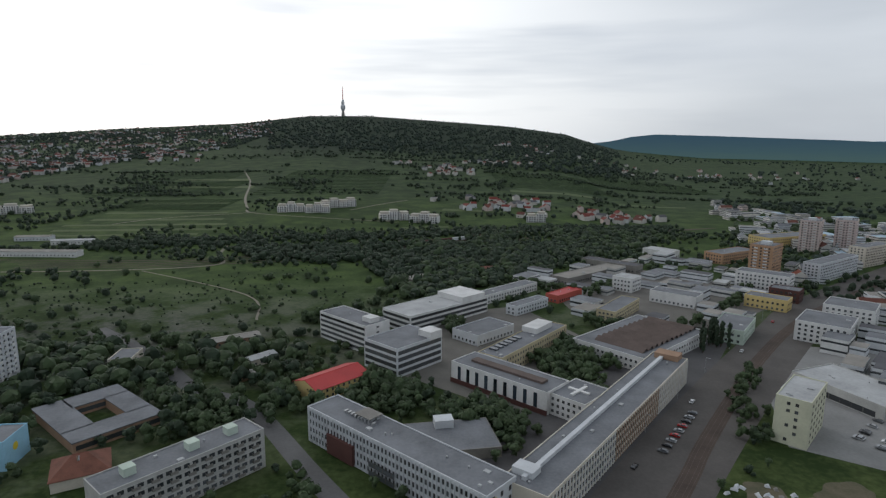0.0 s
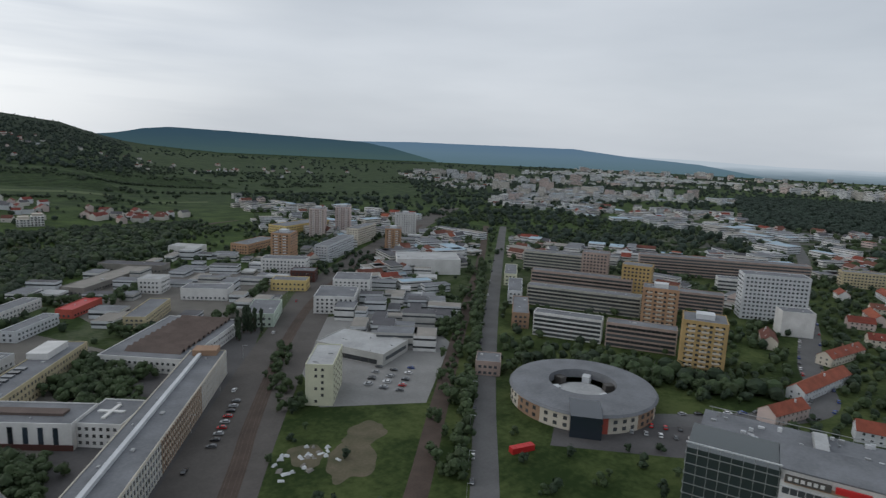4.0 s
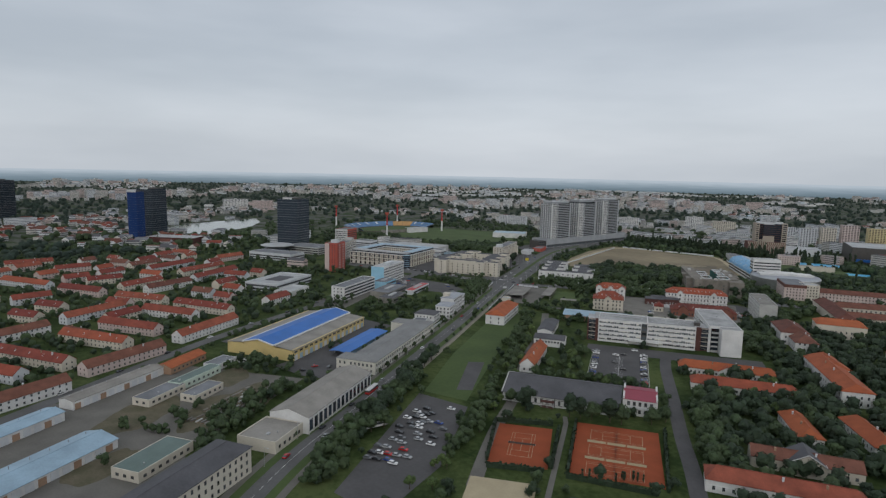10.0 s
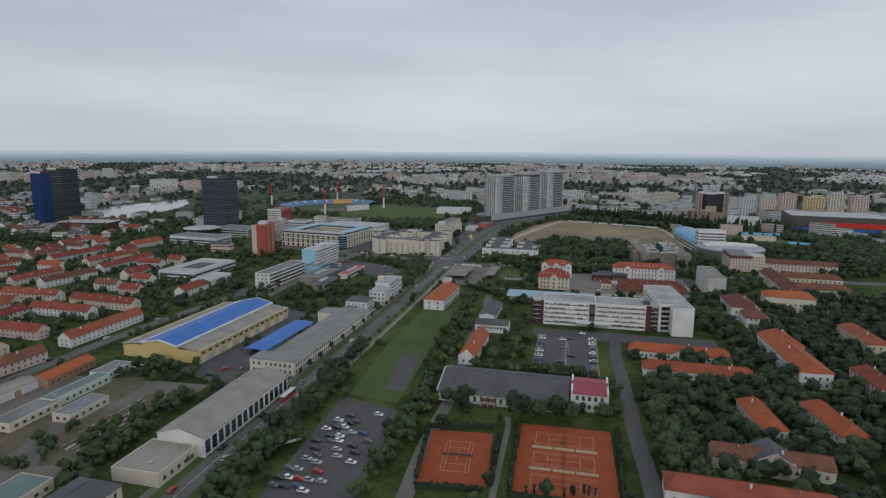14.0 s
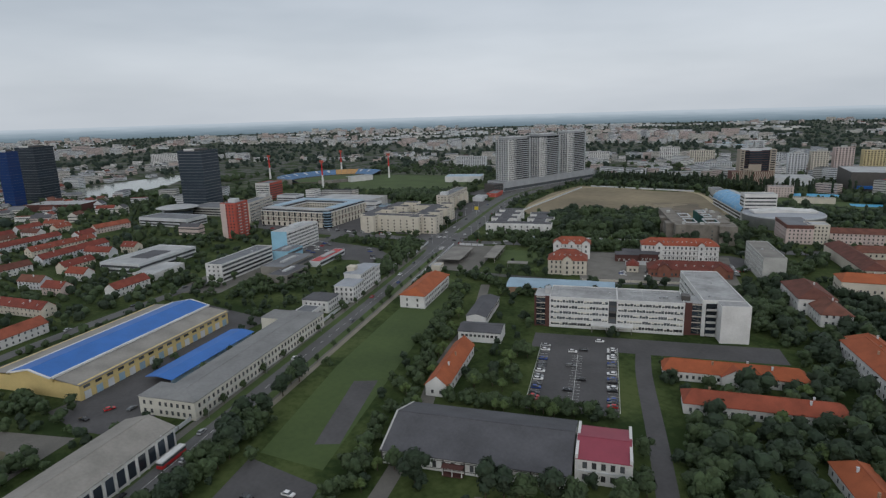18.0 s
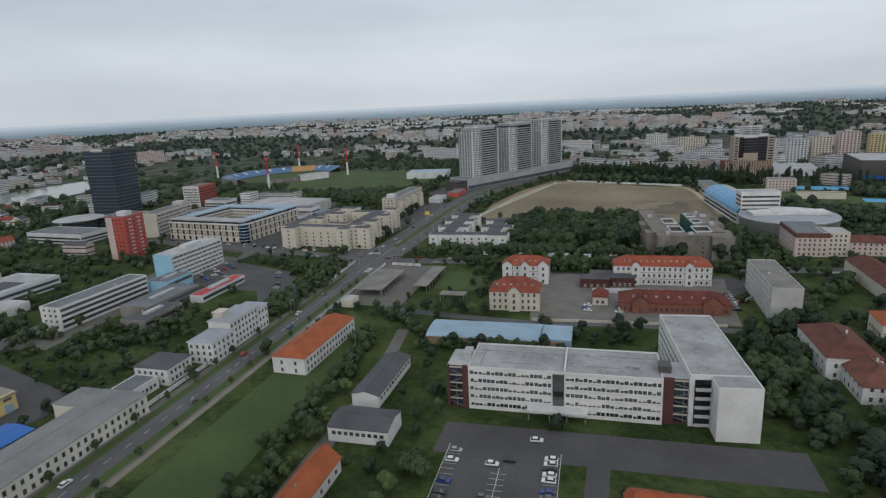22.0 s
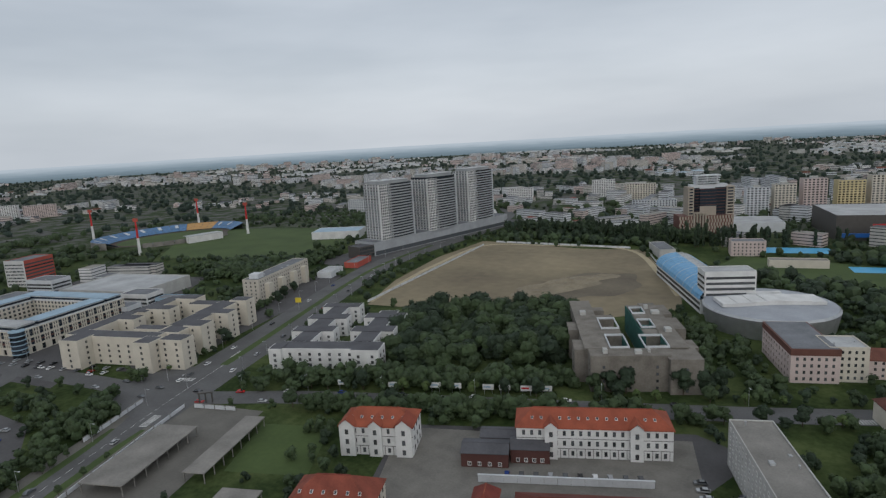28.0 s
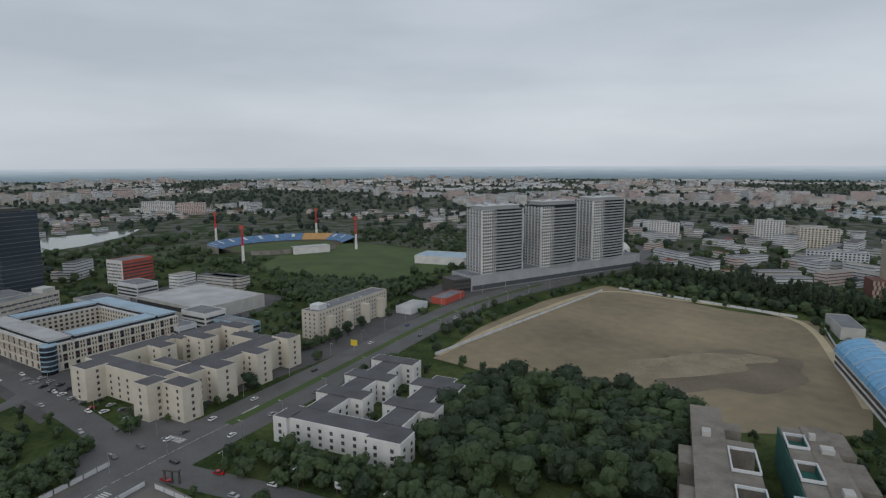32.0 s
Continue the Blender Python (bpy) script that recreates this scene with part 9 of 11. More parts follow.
for row in ("321 26 -71 33", "330 -6 -72 32", "357 -61 -72 53", "389 -124 -72 54", "423 -193 -66 60", "375 1 -152 38", "395 -22 -155 53", "423 -56 -154 68", "427 -84 -157 62", "445 -124 -155 58"):
    terrace(*map(float, row.split()))
for row in ("495 -83 -72 54", "528 -147 -69 52", "369 68 -10 56", "311 70 -18 26", "439 72 -13 43", "499 53 -66 32", "485 14 -157 48", "449 -2 -152 30", "509 -28 -158 84", "551 11 -68 54", "457 -121 -160 40", "464 -153 -156 54", "488 -192 -156 52", "490 -221 -159 60", "548 -173 -152 22", "556 -194 -153 52", "629 -166 -155 52", "702 -137 -157 66", "701 -180 -80 25", "673 -199 -92 33", "770 -195 -88 36", "751 -267 -70 42", "720 -287 -69 66", "676 -304 -70 64", "636 -301 -64 70", "628 -219 -68 48", "602 -236 -74 50", "838 -167 -95 48", "743 -372 -76 40", "618 -123 -86 30"):
    terrace(*map(float, row.split()))
est = random.Random(21)
made = 0
for gx in range(440, 900, 34):
    for gy in range(-340, 140, 30):
        x, y = gx + est.uniform(-6, 6), gy + est.uniform(-5, 5)
        if made < 60 and y < 150 - (x - 440) * 0.1 and free(x, y, 17) and off_road(x, y, LINES, 10) and x < 880:
            terrace(x, y, est.choice([-66, -156]) + est.uniform(-4, 4), est.uniform(16, 30))
            made += 1

# ---- the city beyond ----
FARCREAM = plaster("pale_stone_render", (0.54, 0.52, 0.48))
FARPINK = plaster("pale_rose_render", (0.52, 0.44, 0.41))
PAL = [WHITE, FARCREAM, PALEGREY, FARPINK, FARCREAM, GREY, PALEGREY, PALEGREEN, PALEGREY, WHITE]
ROOFS = [BITUMEN, PALEROOF, TILE, TILEOLD, DARKROOF, STEELBLUE, ASBESTOS]
city_mats = PAL + ROOFS + [GLASS]


def in_poly(x, y, poly):
    hit = False
    for (x0, y0), (x1, y1) in zip(poly, poly[1:] + poly[:1]):
        if (y0 > y) != (y1 > y) and x < (x1 - x0) * (y - y0) / (y1 - y0) + x0:
            hit = not hit
    return hit


KEEP_OPEN = [[(425, -694), (456, -763), (485, -954), (305, -960), (222, -774), (262, -733)], [(1020, -480), (1136, -430), (1250, -490), (1300, -555), (1345, -755), (1225, -710), (1120, -630)], [(650, -780), (830, -730), (1070, -730), (1060, -960), (760, -990), (650, -900)], [(1181, 375), (1275, 125), (2300, 270), (2083, 717)], [(90, -850), (260, -880), (300, -1010), (60, -1010)], [(300, -970), (480, -960), (500, -1080), (320, -1060)]]


GREENBELT = [(640, -640), (760, -700), (900, -560), (1110, -480), (1180, -700), (1420, -760), (1560, -960), (1200, -1150), (900, -1110), (660, -1080), (590, -800)]


def city_box(ms, x, y, yaw, l, w, h, wall, roof, rows, pitched):
    """One closed block: rings of wall and ribbon glass up to a flat or pitched top."""
    z = height(x, y)
    c, s = math.cos(radians(yaw)), math.sin(radians(yaw))
    tr = lambda u, v, q: (x + c * u - s * v, y + s * u + c * v, z + q)
    st, levels = h / max(1, rows), [(-3.0, wall)]
    for i in range(rows):
        levels += [(i * st + st * 0.4, len(city_mats) - 1), (i * st + st * 0.66, wall)]
    levels.append((h, wall))
    k = len(ms.v)
    for q, _ in levels:
        ms.v += [tr(-l / 2, -w / 2, q), tr(l / 2, -w / 2, q), tr(l / 2, w / 2, q), tr(-l / 2, w / 2, q)]
    for i in range(len(levels) - 1):
        for a in range(4):
            b = (a + 1) % 4
            ms.f.append((k + 4 * i + a, k + 4 * i + b, k + 4 * i + 4 + b, k + 4 * i + 4 + a))
            ms.m.append(levels[i][1])
    t = k + 4 * (len(levels) - 1)
    if pitched:
        e = len(ms.v)
        ms.v += [tr(-l / 2, 0, h + w * 0.36), tr(l / 2, 0, h + w * 0.36)]
        ms.f += [(t, t + 1, e + 1, e), (t + 2, t + 3, e, e + 1), (t + 1, t + 2, e + 1), (t + 3, t, e)]
        ms.m += [roof, roof, wall, wall]
    else:
        ms.f.append((t, t + 1, t + 2, t + 3))
        ms.m.append(roof)


cr = random.Random(9)
near_city, far_city, tree_spots, near_spots, town_list = Mesh(), Mesh(), [], [], []
for i in range(30000):
    d = 480 + 4250 * cr.random() ** 1.05
    az = cr.uniform(21, 222)
    if az < 38 and (d > 1500 or d < 560) or az < 50 and d > 3000:
        continue
    x, y = d * math.sin(radians(az)) + 60, d * math.cos(radians(az)) - 120
    if any(in_poly(x, y, p) for p in KEEP_OPEN) or math.hypot(x, y) > 4700:
        continue
    # the part of town already laid out
    if 90 < x < 920 and -1180 < y < 420 and not free(x, y, 26):
        continue
    if d < 1150 and not off_road(x, y, LINES, 14):
        continue
    if x < 640 and -1000 < y < 80 and x > -20:
        continue
    if x < 330 and y > -700 and y < 400:
        continue
    if in_poly(x, y, GREENBELT):
        if noise.noise((x / 130, y / 130, 2.9)) > -0.1:
            (near_spots if d < 1300 else tree_spots).append((x, y, cr.uniform(1.0, 1.7)))
        continue
    nz = noise.noise((x / 420, y / 420, 1.7))
    big = noise.noise((x / 900, y / 900, 5.1))
    if nz < (-0.14 if d < 1500 else -0.02):
        tree_spots.append((x, y, cr.uniform(1.0, 1.8)))
        continue
    if cr.random() < (0.34 if az < 72 and d < 2000 else 0.66 if d < 1500 else 0.60):
        (near_spots if d < 1300 else tree_spots).append((x, y, cr.uniform(0.9, 1.6)))
        continue
    yaw = -65 + round(noise.noise((x / 700, y / 700, 9)) * 3) * 22 + cr.choice([0, 90])
    if big > 0.02 and d > 1350 and cr.random() < 0.75:
        l, w, h = cr.uniform(22, 64), cr.uniform(11, 15), cr.choice([9, 12, 12, 15, 18, 24, 24, 30])
        wall, roof, pit = cr.choice([0, 1, 3, 2, 3, 4, 6, 8]), 10, False
    elif big < -0.32:
        l, w, h = cr.uniform(24, 60), cr.uniform(14, 28), cr.uniform(6, 11)
        wall, roof, pit = cr.choice([0, 2, 5, 8]), cr.choice([10, 10, 16, 15, 16]), False
    else:
        l, w, h = cr.uniform(11, 26), cr.uniform(9, 12), cr.uniform(5.5, 9)
        wall, roof, pit = cr.choice([0, 1, 2, 3, 5, 8]), cr.choice([12, 13, 13, 10, 14] if d < 1500 else [13, 10, 10, 14, 16]), cr.random() < (0.75 if d < 1500 else 0.35)
    if az < 72 and d < 2000 and cr.random() < 0.6:
        l, w, h, pit, roof, wall = cr.uniform(16, 50), cr.uniform(11, 20), cr.choice([4, 5, 6, 8, 10, 12]), False, cr.choice([10, 11, 16, 14, 15]), cr.choice([0, 2, 8, 5, 1])
    if y < -480 and d < 1500 and pit:
        l, w, h, pit, roof = cr.uniform(18, 46), cr.uniform(11, 15), cr.choice([6, 9, 12, 12, 15, 18]), False, cr.choice([10, 10, 16, 14])
    if d < 1150 and len(town_list) < 240:
        town_list.append((x, y, yaw, l, w, h, wall, roof, pit))
    else:
        city_box(near_city if d < 1500 else far_city, x, y, yaw, l, w, h, wall, roof, int(h / 3) if d < 2600 else (int(h / 6) if h > 12 else 0), pit)
WALL_WORDS = ("white", "pale stone", "pale grey", "rose", "pale stone", "grey", "pale grey", "pale green", "pale grey", "white")
ROOF_WORDS = ("grey flat roof", "pale flat roof", "red tiled roof", "brown tiled roof", "dark roof", "blue sheet roof", "grey sheet roof")
for x, y, yaw, l, w, h, wall, roof, pit in town_list:
    one = Mesh()
    city_box(one, x, y, yaw, l, w, h, wall, roof, int(h / 3), pit)
    used = sorted(set(one.m))
    one.m = [used.index(k) for k in one.m]
    one.v = [(a - x, b - y, c) for a, b, c in one.v]
    nm = "town_house" if h < 10 and l < 30 else "works_building" if h < 12 else "apartment_block"
    ob = one.part(nm, [city_mats[k] for k in used], None, m=pose(x, y, 0))
    tagged(ob, WALL_WORDS[wall] + (" town house with a " if h < 10 and l < 30 else " low works block with a " if h < 12 else " block of town flats with a ") + ROOF_WORDS[roof - 10], "house" if nm == "town_house" else "building", "town houses")
tagged(near_city.part("town_blocks", city_mats), "many houses and flats of the town beyond the estate", "buildings", kind="stuff")
tagged(far_city.part("distant_city", city_mats), "distant city of pale flats and houses", "buildings", kind="stuff")

for i in range(5200):
    az, d = cr.uniform(38, 205), 900 + 3700 * cr.random()
    x, y = d * math.sin(radians(az)) + 60, d * math.cos(radians(az)) - 120
    if noise.noise((x / 260, y / 260, 8.8)) > 0.05 and not any(in_poly(x, y, p) for p in KEEP_OPEN):
        tree_spots.append((x, y, cr.uniform(1.0, 1.9)))
# white workshops between the avenue and the old railway
WORKS = [(238, 318), (300, 405), (420, 520), (600, 650), (640, 620), (470, 470), (380, 395), (290, 318)]
WORKS_NORTH = [(40, 480), (105, 385), (180, 372), (300, 480), (380, 570), (300, 660), (130, 600)]
WORKS_YARD = [(235, 258), (262, 252), (335, 320), (305, 348), (240, 345), (225, 312)]
for poly, most, room in ((WORKS, 46, 8), (WORKS_NORTH, 40, 6), (WORKS_YARD, 18, 6)):
    made, xs, ys = 0, [p[0] for p in poly], [p[1] for p in poly]
    for i in range(1200):
        x, y = cr.uniform(min(xs), max(xs)), cr.uniform(min(ys), max(ys))
        if made < most and in_poly(x, y, poly) and free(x, y, room) and off_road(x, y, LINES, 7):
            l, w, h = cr.uniform(10, 26), cr.uniform(8, 15), cr.choice([4, 5, 6, 8, 10])
            one, wall, roof, yw = Mesh(), cr.choice([0, 0, 2, 8, 5]), cr.choice([10, 11, 16, 14, 10]), 46 + cr.choice([0, 90]) + cr.uniform(-3, 3)
            city_box(one, x, y, yw, l, w, h, wall, roof, int(h / 3.4), False)
            used = sorted(set(one.m))
            one.m = [used.index(k) for k in one.m]
            one.v = [(a - x, b - y, c) for a, b, c in one.v]
            tagged(one.part("works_building", [city_mats[k] for k in used], None, m=pose(x, y, 0)), WALL_WORDS[wall] + " flat-roofed workshop with a " + ROOF_WORDS[roof - 10], "workshop", "workshops")
            FOOT.append((x, y, yw, l, w))
            made += 1
# houses on the hill and in the villages
hv, scrub_near = Mesh(), []
made, hill_trees = 0, []
for i in range(6000):
    az = cr.uniform(-44, -15.5)
    near, far = float(np.interp(az, (-44, -37, -30, -24, -19, -15.5), (1500, 1650, 1950, 2150, 2500, 3000))), 0.98 * ridge(az)[0]
    d = near + (far - near) * cr.random() ** 1.3
    x, y = d * math.sin(radians(az)), d * math.cos(radians(az))
    if noise.noise((x / 150, y / 150, 6.1)) < -0.05 or made > 620:
        hill_trees.append((x, y, cr.uniform(0.8, 1.3)))
        if made > 620 and i > 4000:
            break
        continue
    city_box(hv, x, y, cr.uniform(-30, 60), cr.uniform(9, 20), cr.uniform(8, 12), cr.uniform(5, 9), cr.choice([1, 1, 3, 2, 5, 8]), cr.choice([12, 13, 13, 13, 14]), 0, cr.random() < 0.8)
    for k in range(2):
        hill_trees.append((x + cr.uniform(-18, 18), y + cr.uniform(-22, 8), cr.uniform(0.7, 1.2)))
    made += 1
for cx, cy, sx, sy, n in ((110, 1070, 90, 70, 34), (270, 960, 80, 45, 30), (20, 1640, 50, 110, 26), (160, 1880, 120, 40, 16), (330, 2650, 130, 80, 16), (-120, 1770, 50, 20, 5), (-980, 1900, 200, 150, 40), (900, 2300, 500, 260, 40)):
    for i in range(n):
        x, y = cr.gauss(cx, sx * 0.6), cr.gauss(cy, sy * 0.6)
        city_box(hv, x, y, cr.uniform(0, 180), cr.uniform(10, 18), cr.uniform(8, 12), cr.uniform(5, 8), cr.choice([1, 1, 3, 2, 5]), cr.choice([12, 12, 13, 13, 14]), 0, cr.random() < 0.85)
        scrub_near.append((x + cr.uniform(-14, 14), y + cr.uniform(-16, 6), cr.uniform(0.5, 0.9)))
        tree_spots.append((x + cr.uniform(-18, 18), y + cr.uniform(-18, 18), cr.uniform(0.6, 1.1)))
tagged(hv.part("hill_houses", city_mats), "scattered white houses with red roofs on the hillside", "houses", kind="stuff")

# ---- woods and hedges ----
hill_spots = []
for i in range(11000):
    az = cr.uniform(-48, 50)
    far, top = ridge(az)
    d = cr.uniform(0.42, 1.0) * far
    x, y = d * math.sin(radians(az)), d * math.cos(radians(az))
    zz = height(x, y)
    n1 = noise.noise((x / 500, y / 500, 3.3))
    if az < -16 and d < 0.78 * far or az > 17 and cr.random() < 0.75:
        continue
    if zz > 0.30 * top + 40 * n1 or d > 0.82 * far:
        hill_spots.append((x, y, cr.uniform(1.1, 1.8) if d < 0.9 * far else cr.uniform(0.6, 0.95)))
woods("hill_forest", hill_spots + hill_trees, "dense dark green forest over the hills", HAZELEAF, "far", "forest")
scrub = []
MEADOWS = [[(-447, 677), (-256, 715), (-309, 949), (-380, 1130), (-520, 1130), (-588, 850)], [(-385, 503), (-244, 517), (-128, 598), (-79, 519), (-74, 414), (-112, 373), (-170, 351), (-273, 349)], [(-420, 1190), (-320, 1174), (-480, 1620), (-620, 1480)], [(140, 1230), (340, 1300), (420, 1480), (190, 1440)]]
BELT = [(-234, 690), (166, 720), (230, 700), (143, 599), (60, 500), (-39, 497), (-81, 590), (-211, 622)]
for i in range(17000):
    az, d = cr.uniform(-46, 62), cr.uniform(560, 2500)
    x, y = d * math.sin(radians(az)), d * math.cos(radians(az))
    n1, n2 = noise.noise((x / 210, y / 75, 7.7)), noise.noise((x / 40, y / 26, 2.2))
    if n1 + 0.3 * n2 > 0.14 and free(x, y, 6) and not any(in_poly(x, y, q) for q in MEADOWS):
        scrub.append((x, y, cr.uniform(0.4, 1.0) * (1 if d < 1300 else 1.25)))
for i in range(1500):
    x, y = cr.uniform(-600, 0), cr.uniform(340, 660)
    if in_poly(x, y, MEADOWS[1]) or in_poly(x, y, MEADOWS[0]):
        scrub.append((x, y, cr.uniform(0.12, 0.3) * (1.8 if cr.random() < 0.06 else 1)))
for i in range(900):
    k = cr.random()
    scrub.append((-420 + 760 * k + cr.gauss(0, 14), 690 + 170 * k + cr.gauss(0, 16), cr.uniform(0.7, 1.1)))
for i in range(2200):
    x, y = cr.uniform(-234, 230), cr.uniform(480, 720)
    if in_poly(x, y, BELT) and free(x, y, 5) and noise.noise((x / 60, y / 60, 4.0)) > -0.28:
        scrub.append((x, y, cr.uniform(0.8, 1.3)))
for hx, hy, ang, ln in ((-520, 1160, 4, 200), (-610, 1210, 8, 160), (-250, 1090, 6, 200), (-350, 1330, 4, 160), (120, 1200, -6, 320), (330, 1530, -8, 300), (500, 1500, -14, 320), (-200, 1500, 6, 300), (-650, 1560, 10, 380), (640, 1300, -22, 300), (-30, 1900, 0, 500), (500, 2000, -12, 500), (-480, 660, 4, 300), (-560, 900, 80, 220)):
    for i in range(int(ln / 3.5)):
        u = (i + cr.random()) * 3.5 - ln / 2
        if cr.random() < 0.8:
            scrub.append((hx + math.cos(radians(ang)) * u + cr.gauss(0, 4), hy + math.sin(radians(ang)) * u + cr.gauss(0, 6), cr.uniform(0.5, 1.0)))
woods("hillside_scrub", scrub + scrub_near, "green bushes and hedges on the vineyard slopes", LEAFDARK, "far", "scrub")
cr.shuffle(tree_spots)
woods("far_trees", tree_spots[:11500], "dark tree clumps scattered through the distant city", HAZELEAF, "far")
woods("town_trees", near_spots, "green trees between the town blocks", LEAF, "far")
CITYWOOD = [(1181, 375), (1275, 125), (2300, 270), (2083, 717)]
stand = []
for i in range(4200):
    x, y = cr.uniform(1181, 2300), cr.uniform(125, 717)
    if in_poly(x, y, CITYWOOD):
        stand.append((x, y, cr.uniform(1.2, 1.9)))
woods("city_wood", stand[:2000], "dense dark green wood among the eastern suburbs", HAZELEAF, "far", "forest")
# mown strips and vineyard rows on the slope
HAY = noise_mat("pale_mown_grass", (0.082, 0.108, 0.042), (0.060, 0.084, 0.032), rough=0.95, scale=0.03, fine=0.3)


def draped(ms, bx, by, ang, ln, wd, lift, cells=14):
    """A strip of ground cover that follows the slope."""
    c, q = math.cos(radians(ang)), math.sin(radians(ang))
    for j in range(cells):
        k = []
        for u, v in ((j / cells - 0.5, -0.5), ((j + 1) / cells - 0.5, -0.5), ((j + 1) / cells - 0.5, 0.5), (j / cells - 0.5, 0.5)):
            x, y = bx + c * u * ln - q * v * wd, by + q * u * ln + c * v * wd + 5 * noise.noise((bx + u * ln, by, 2.0))
            k.append((x, y, height(x, y) + lift))
        ms.face(k)


ms = Mesh()
for bx, by, ang, ln, wd in ((-415, 722, 9, 150, 14), (-420, 758, 9, 200, 12), (-415, 797, 8, 210, 16), (-420, 838, 8, 220, 14), (-425, 885, 6, 190, 18), (-440, 950, 5, 190, 16), (-455, 1060, 4, 150, 22), (-500, 1290, 3, 190, 34), (-540, 1420, 3, 170, 36), (250, 1275, -5, 190, 30), (60, 1000, -8, 110, 22), (430, 1180, -12, 130, 22), (-20, 840, 12, 70, 14)):
    draped(ms, bx, by, ang, ln, wd, 0.4)
tagged(ms.part("hay_strips", [HAY]), "pale mown grass strips across the meadow", "meadow", kind="structure")
ms = Mesh()
for bx, by, ang, n, ln, gap in ((-470, 980, 6, 9, 200, 15), (-560, 1150, 10, 11, 240, 22), (-250, 1190, 4, 17, 260, 24), (270, 1340, -4, 13, 260, 22), (-620, 1400, 8, 8, 240, 26), (560, 1500, -8, 12, 300, 28), (330, 1700, -6, 9, 330, 32)):
    for i in range(n):
        for j in range(12):
            u0, u1 = -ln / 2 + ln * j / 12, -ln / 2 + ln * (j + 0.92) / 12
            p = [(bx + math.cos(radians(ang)) * u, by + math.sin(radians(ang)) * u + i * gap) for u in (u0, u1)]
            z0, z1 = height(*p[0]), height(*p[1])
            ms.face([(p[0][0], p[0][1], z0 - 0.5), (p[1][0], p[1][1], z1 - 0.5), (p[1][0], p[1][1] + 1, z1 + 1.5), (p[0][0], p[0][1] + 1, z0 + 1.5)])
            ms.face([(p[0][0], p[0][1] + 1, z0 + 1.5), (p[1][0], p[1][1] + 1, z1 + 1.5), (p[1][0], p[1][1] + 2.4, z1 - 0.5), (p[0][0], p[0][1] + 2.4, z0 - 0.5)])
tagged(ms.part("vineyard_rows", [LEAF]), "parallel green vineyard terraces on the slope", "vineyard", kind="stuff")

# park beside the building plot and other dense groves
PARK = [(352, -632), (372, -690), (340, -722), (275, -730), (245, -668), (255, -650), (322, -604)]
grove = []
for i in range(700):
    x, y = cr.uniform(245, 380), cr.uniform(-735, -600)
    if in_poly(x, y, PARK) and free(x, y, 2) and all((x - a) ** 2 + (y - b) ** 2 > 34 for a, b, _ in grove) and (x - 305) ** 2 + (y + 690) ** 2 > 120:
        grove.append((x, y, cr.uniform(1.5, 2.15)))
# crowns alternate between the dark and the paler leaf colour
woods("park_grove", grove[::2], "dense green park grove beside the building plot", LEAFDARK, "fine")
woods("park_grove", grove[1::2], "paler green crowns of the park grove", LEAF, "fine")

# single trees
single_trees, extra_trees = [0], []


def belt(pts, n, spread, kinds, size=1.0, gap=2.5, place="", group="street trees"):
    done = 0
    for i in range(n * 4):
        if done >= n:
            break
        k = cr.random() * (len(pts) - 1)
        a, b = pts[int(k)], pts[min(len(pts) - 1, int(k) + 1)]
        f = k - int(k)
        x, y = a[0] + (b[0] - a[0]) * f + cr.gauss(0, spread), a[1] + (b[1] - a[1]) * f + cr.gauss(0, spread)
        if free(x, y, gap) and off_road(x, y, [(MAIN[:49], 6), (MAIN[49:], 16), (CROSS, 7), (NORTH, 18), (EASTRD, 5), (SCHLANE, 4)], 1.5):
            if single_trees[0] < 260:
                tree(x, y, cr.choice(kinds), size, group, place)
                single_trees[0] += 1
            else:
                extra_trees.append((x, y, size * cr.uniform(0.95, 1.25)))
            done += 1


def line_of(pts, step, off, kind, size=1.0, place="", group="street trees"):
    """Evenly spaced trees along a line."""
    acc = 0
    for p, q in zip(pts[:-1], pts[1:]):
        L = math.hypot(q[0] - p[0], q[1] - p[1])
        acc += L
        if acc >= step:
            acc = 0
            nx, ny = -(q[1] - p[1]) / L, (q[0] - p[0]) / L
            tree(p[0] + nx * off, p[1] + ny * off, kind, size, group, place)
            single_trees[0] += 1


belt([(113, -207), (92, -222)], 12, 0.8, ["conifer"], 0.4, place=" beside the tennis courts")
belt([(470, -985), (392, -1000), (300, -996)], 46, 9, ["poplar", "poplar", "broad2"], 1.05, place=" beyond the building plot", group="park trees")
belt([(262, -985), (235, -1000), (190, -1022), (130, -1030)], 24, 5, ["poplar"], 1.0, place=" by the pools", group="park trees")
belt([(120, -810), (60, -850), (150, -830)], 16, 12, ["poplar", "broad2"], 0.9, place=" behind the arena", group="park trees")
belt([(145, 340), (168, 350), (172, 362)], 14, 5, ["poplar"], 0.85, place=" beside the factory", group="poplars")
belt([(178, 338), (200, 366)], 9, 3, ["poplar"], 1.0, place=" beside the avenue", group="poplars")
for x, y in ((141, -379), (131, -384), (121, -388), (108, -393)):
    tree(x, y, "small", 1.35, "school trees", " on the school forecourt")
line_of(MAIN[10:46], 12, 9, "small", 1.0, " along the street")
line_of(MAIN[10:46], 12, -9, "small", 0.8, " along the street")
belt([(205, -165), (240, -225), (262, -268)], 26, 4, ["broad", "broad2"], 0.9, place=" between car park and street")
belt([(180, -235), (215, -300), (255, -370), (290, -420)], 26, 4, ["broad", "light"], 0.8, place=" beside the lawn")
belt([(150, -150), (175, -215)], 8, 4, ["broad", "light"], 0.7, place=" beside the lawn")
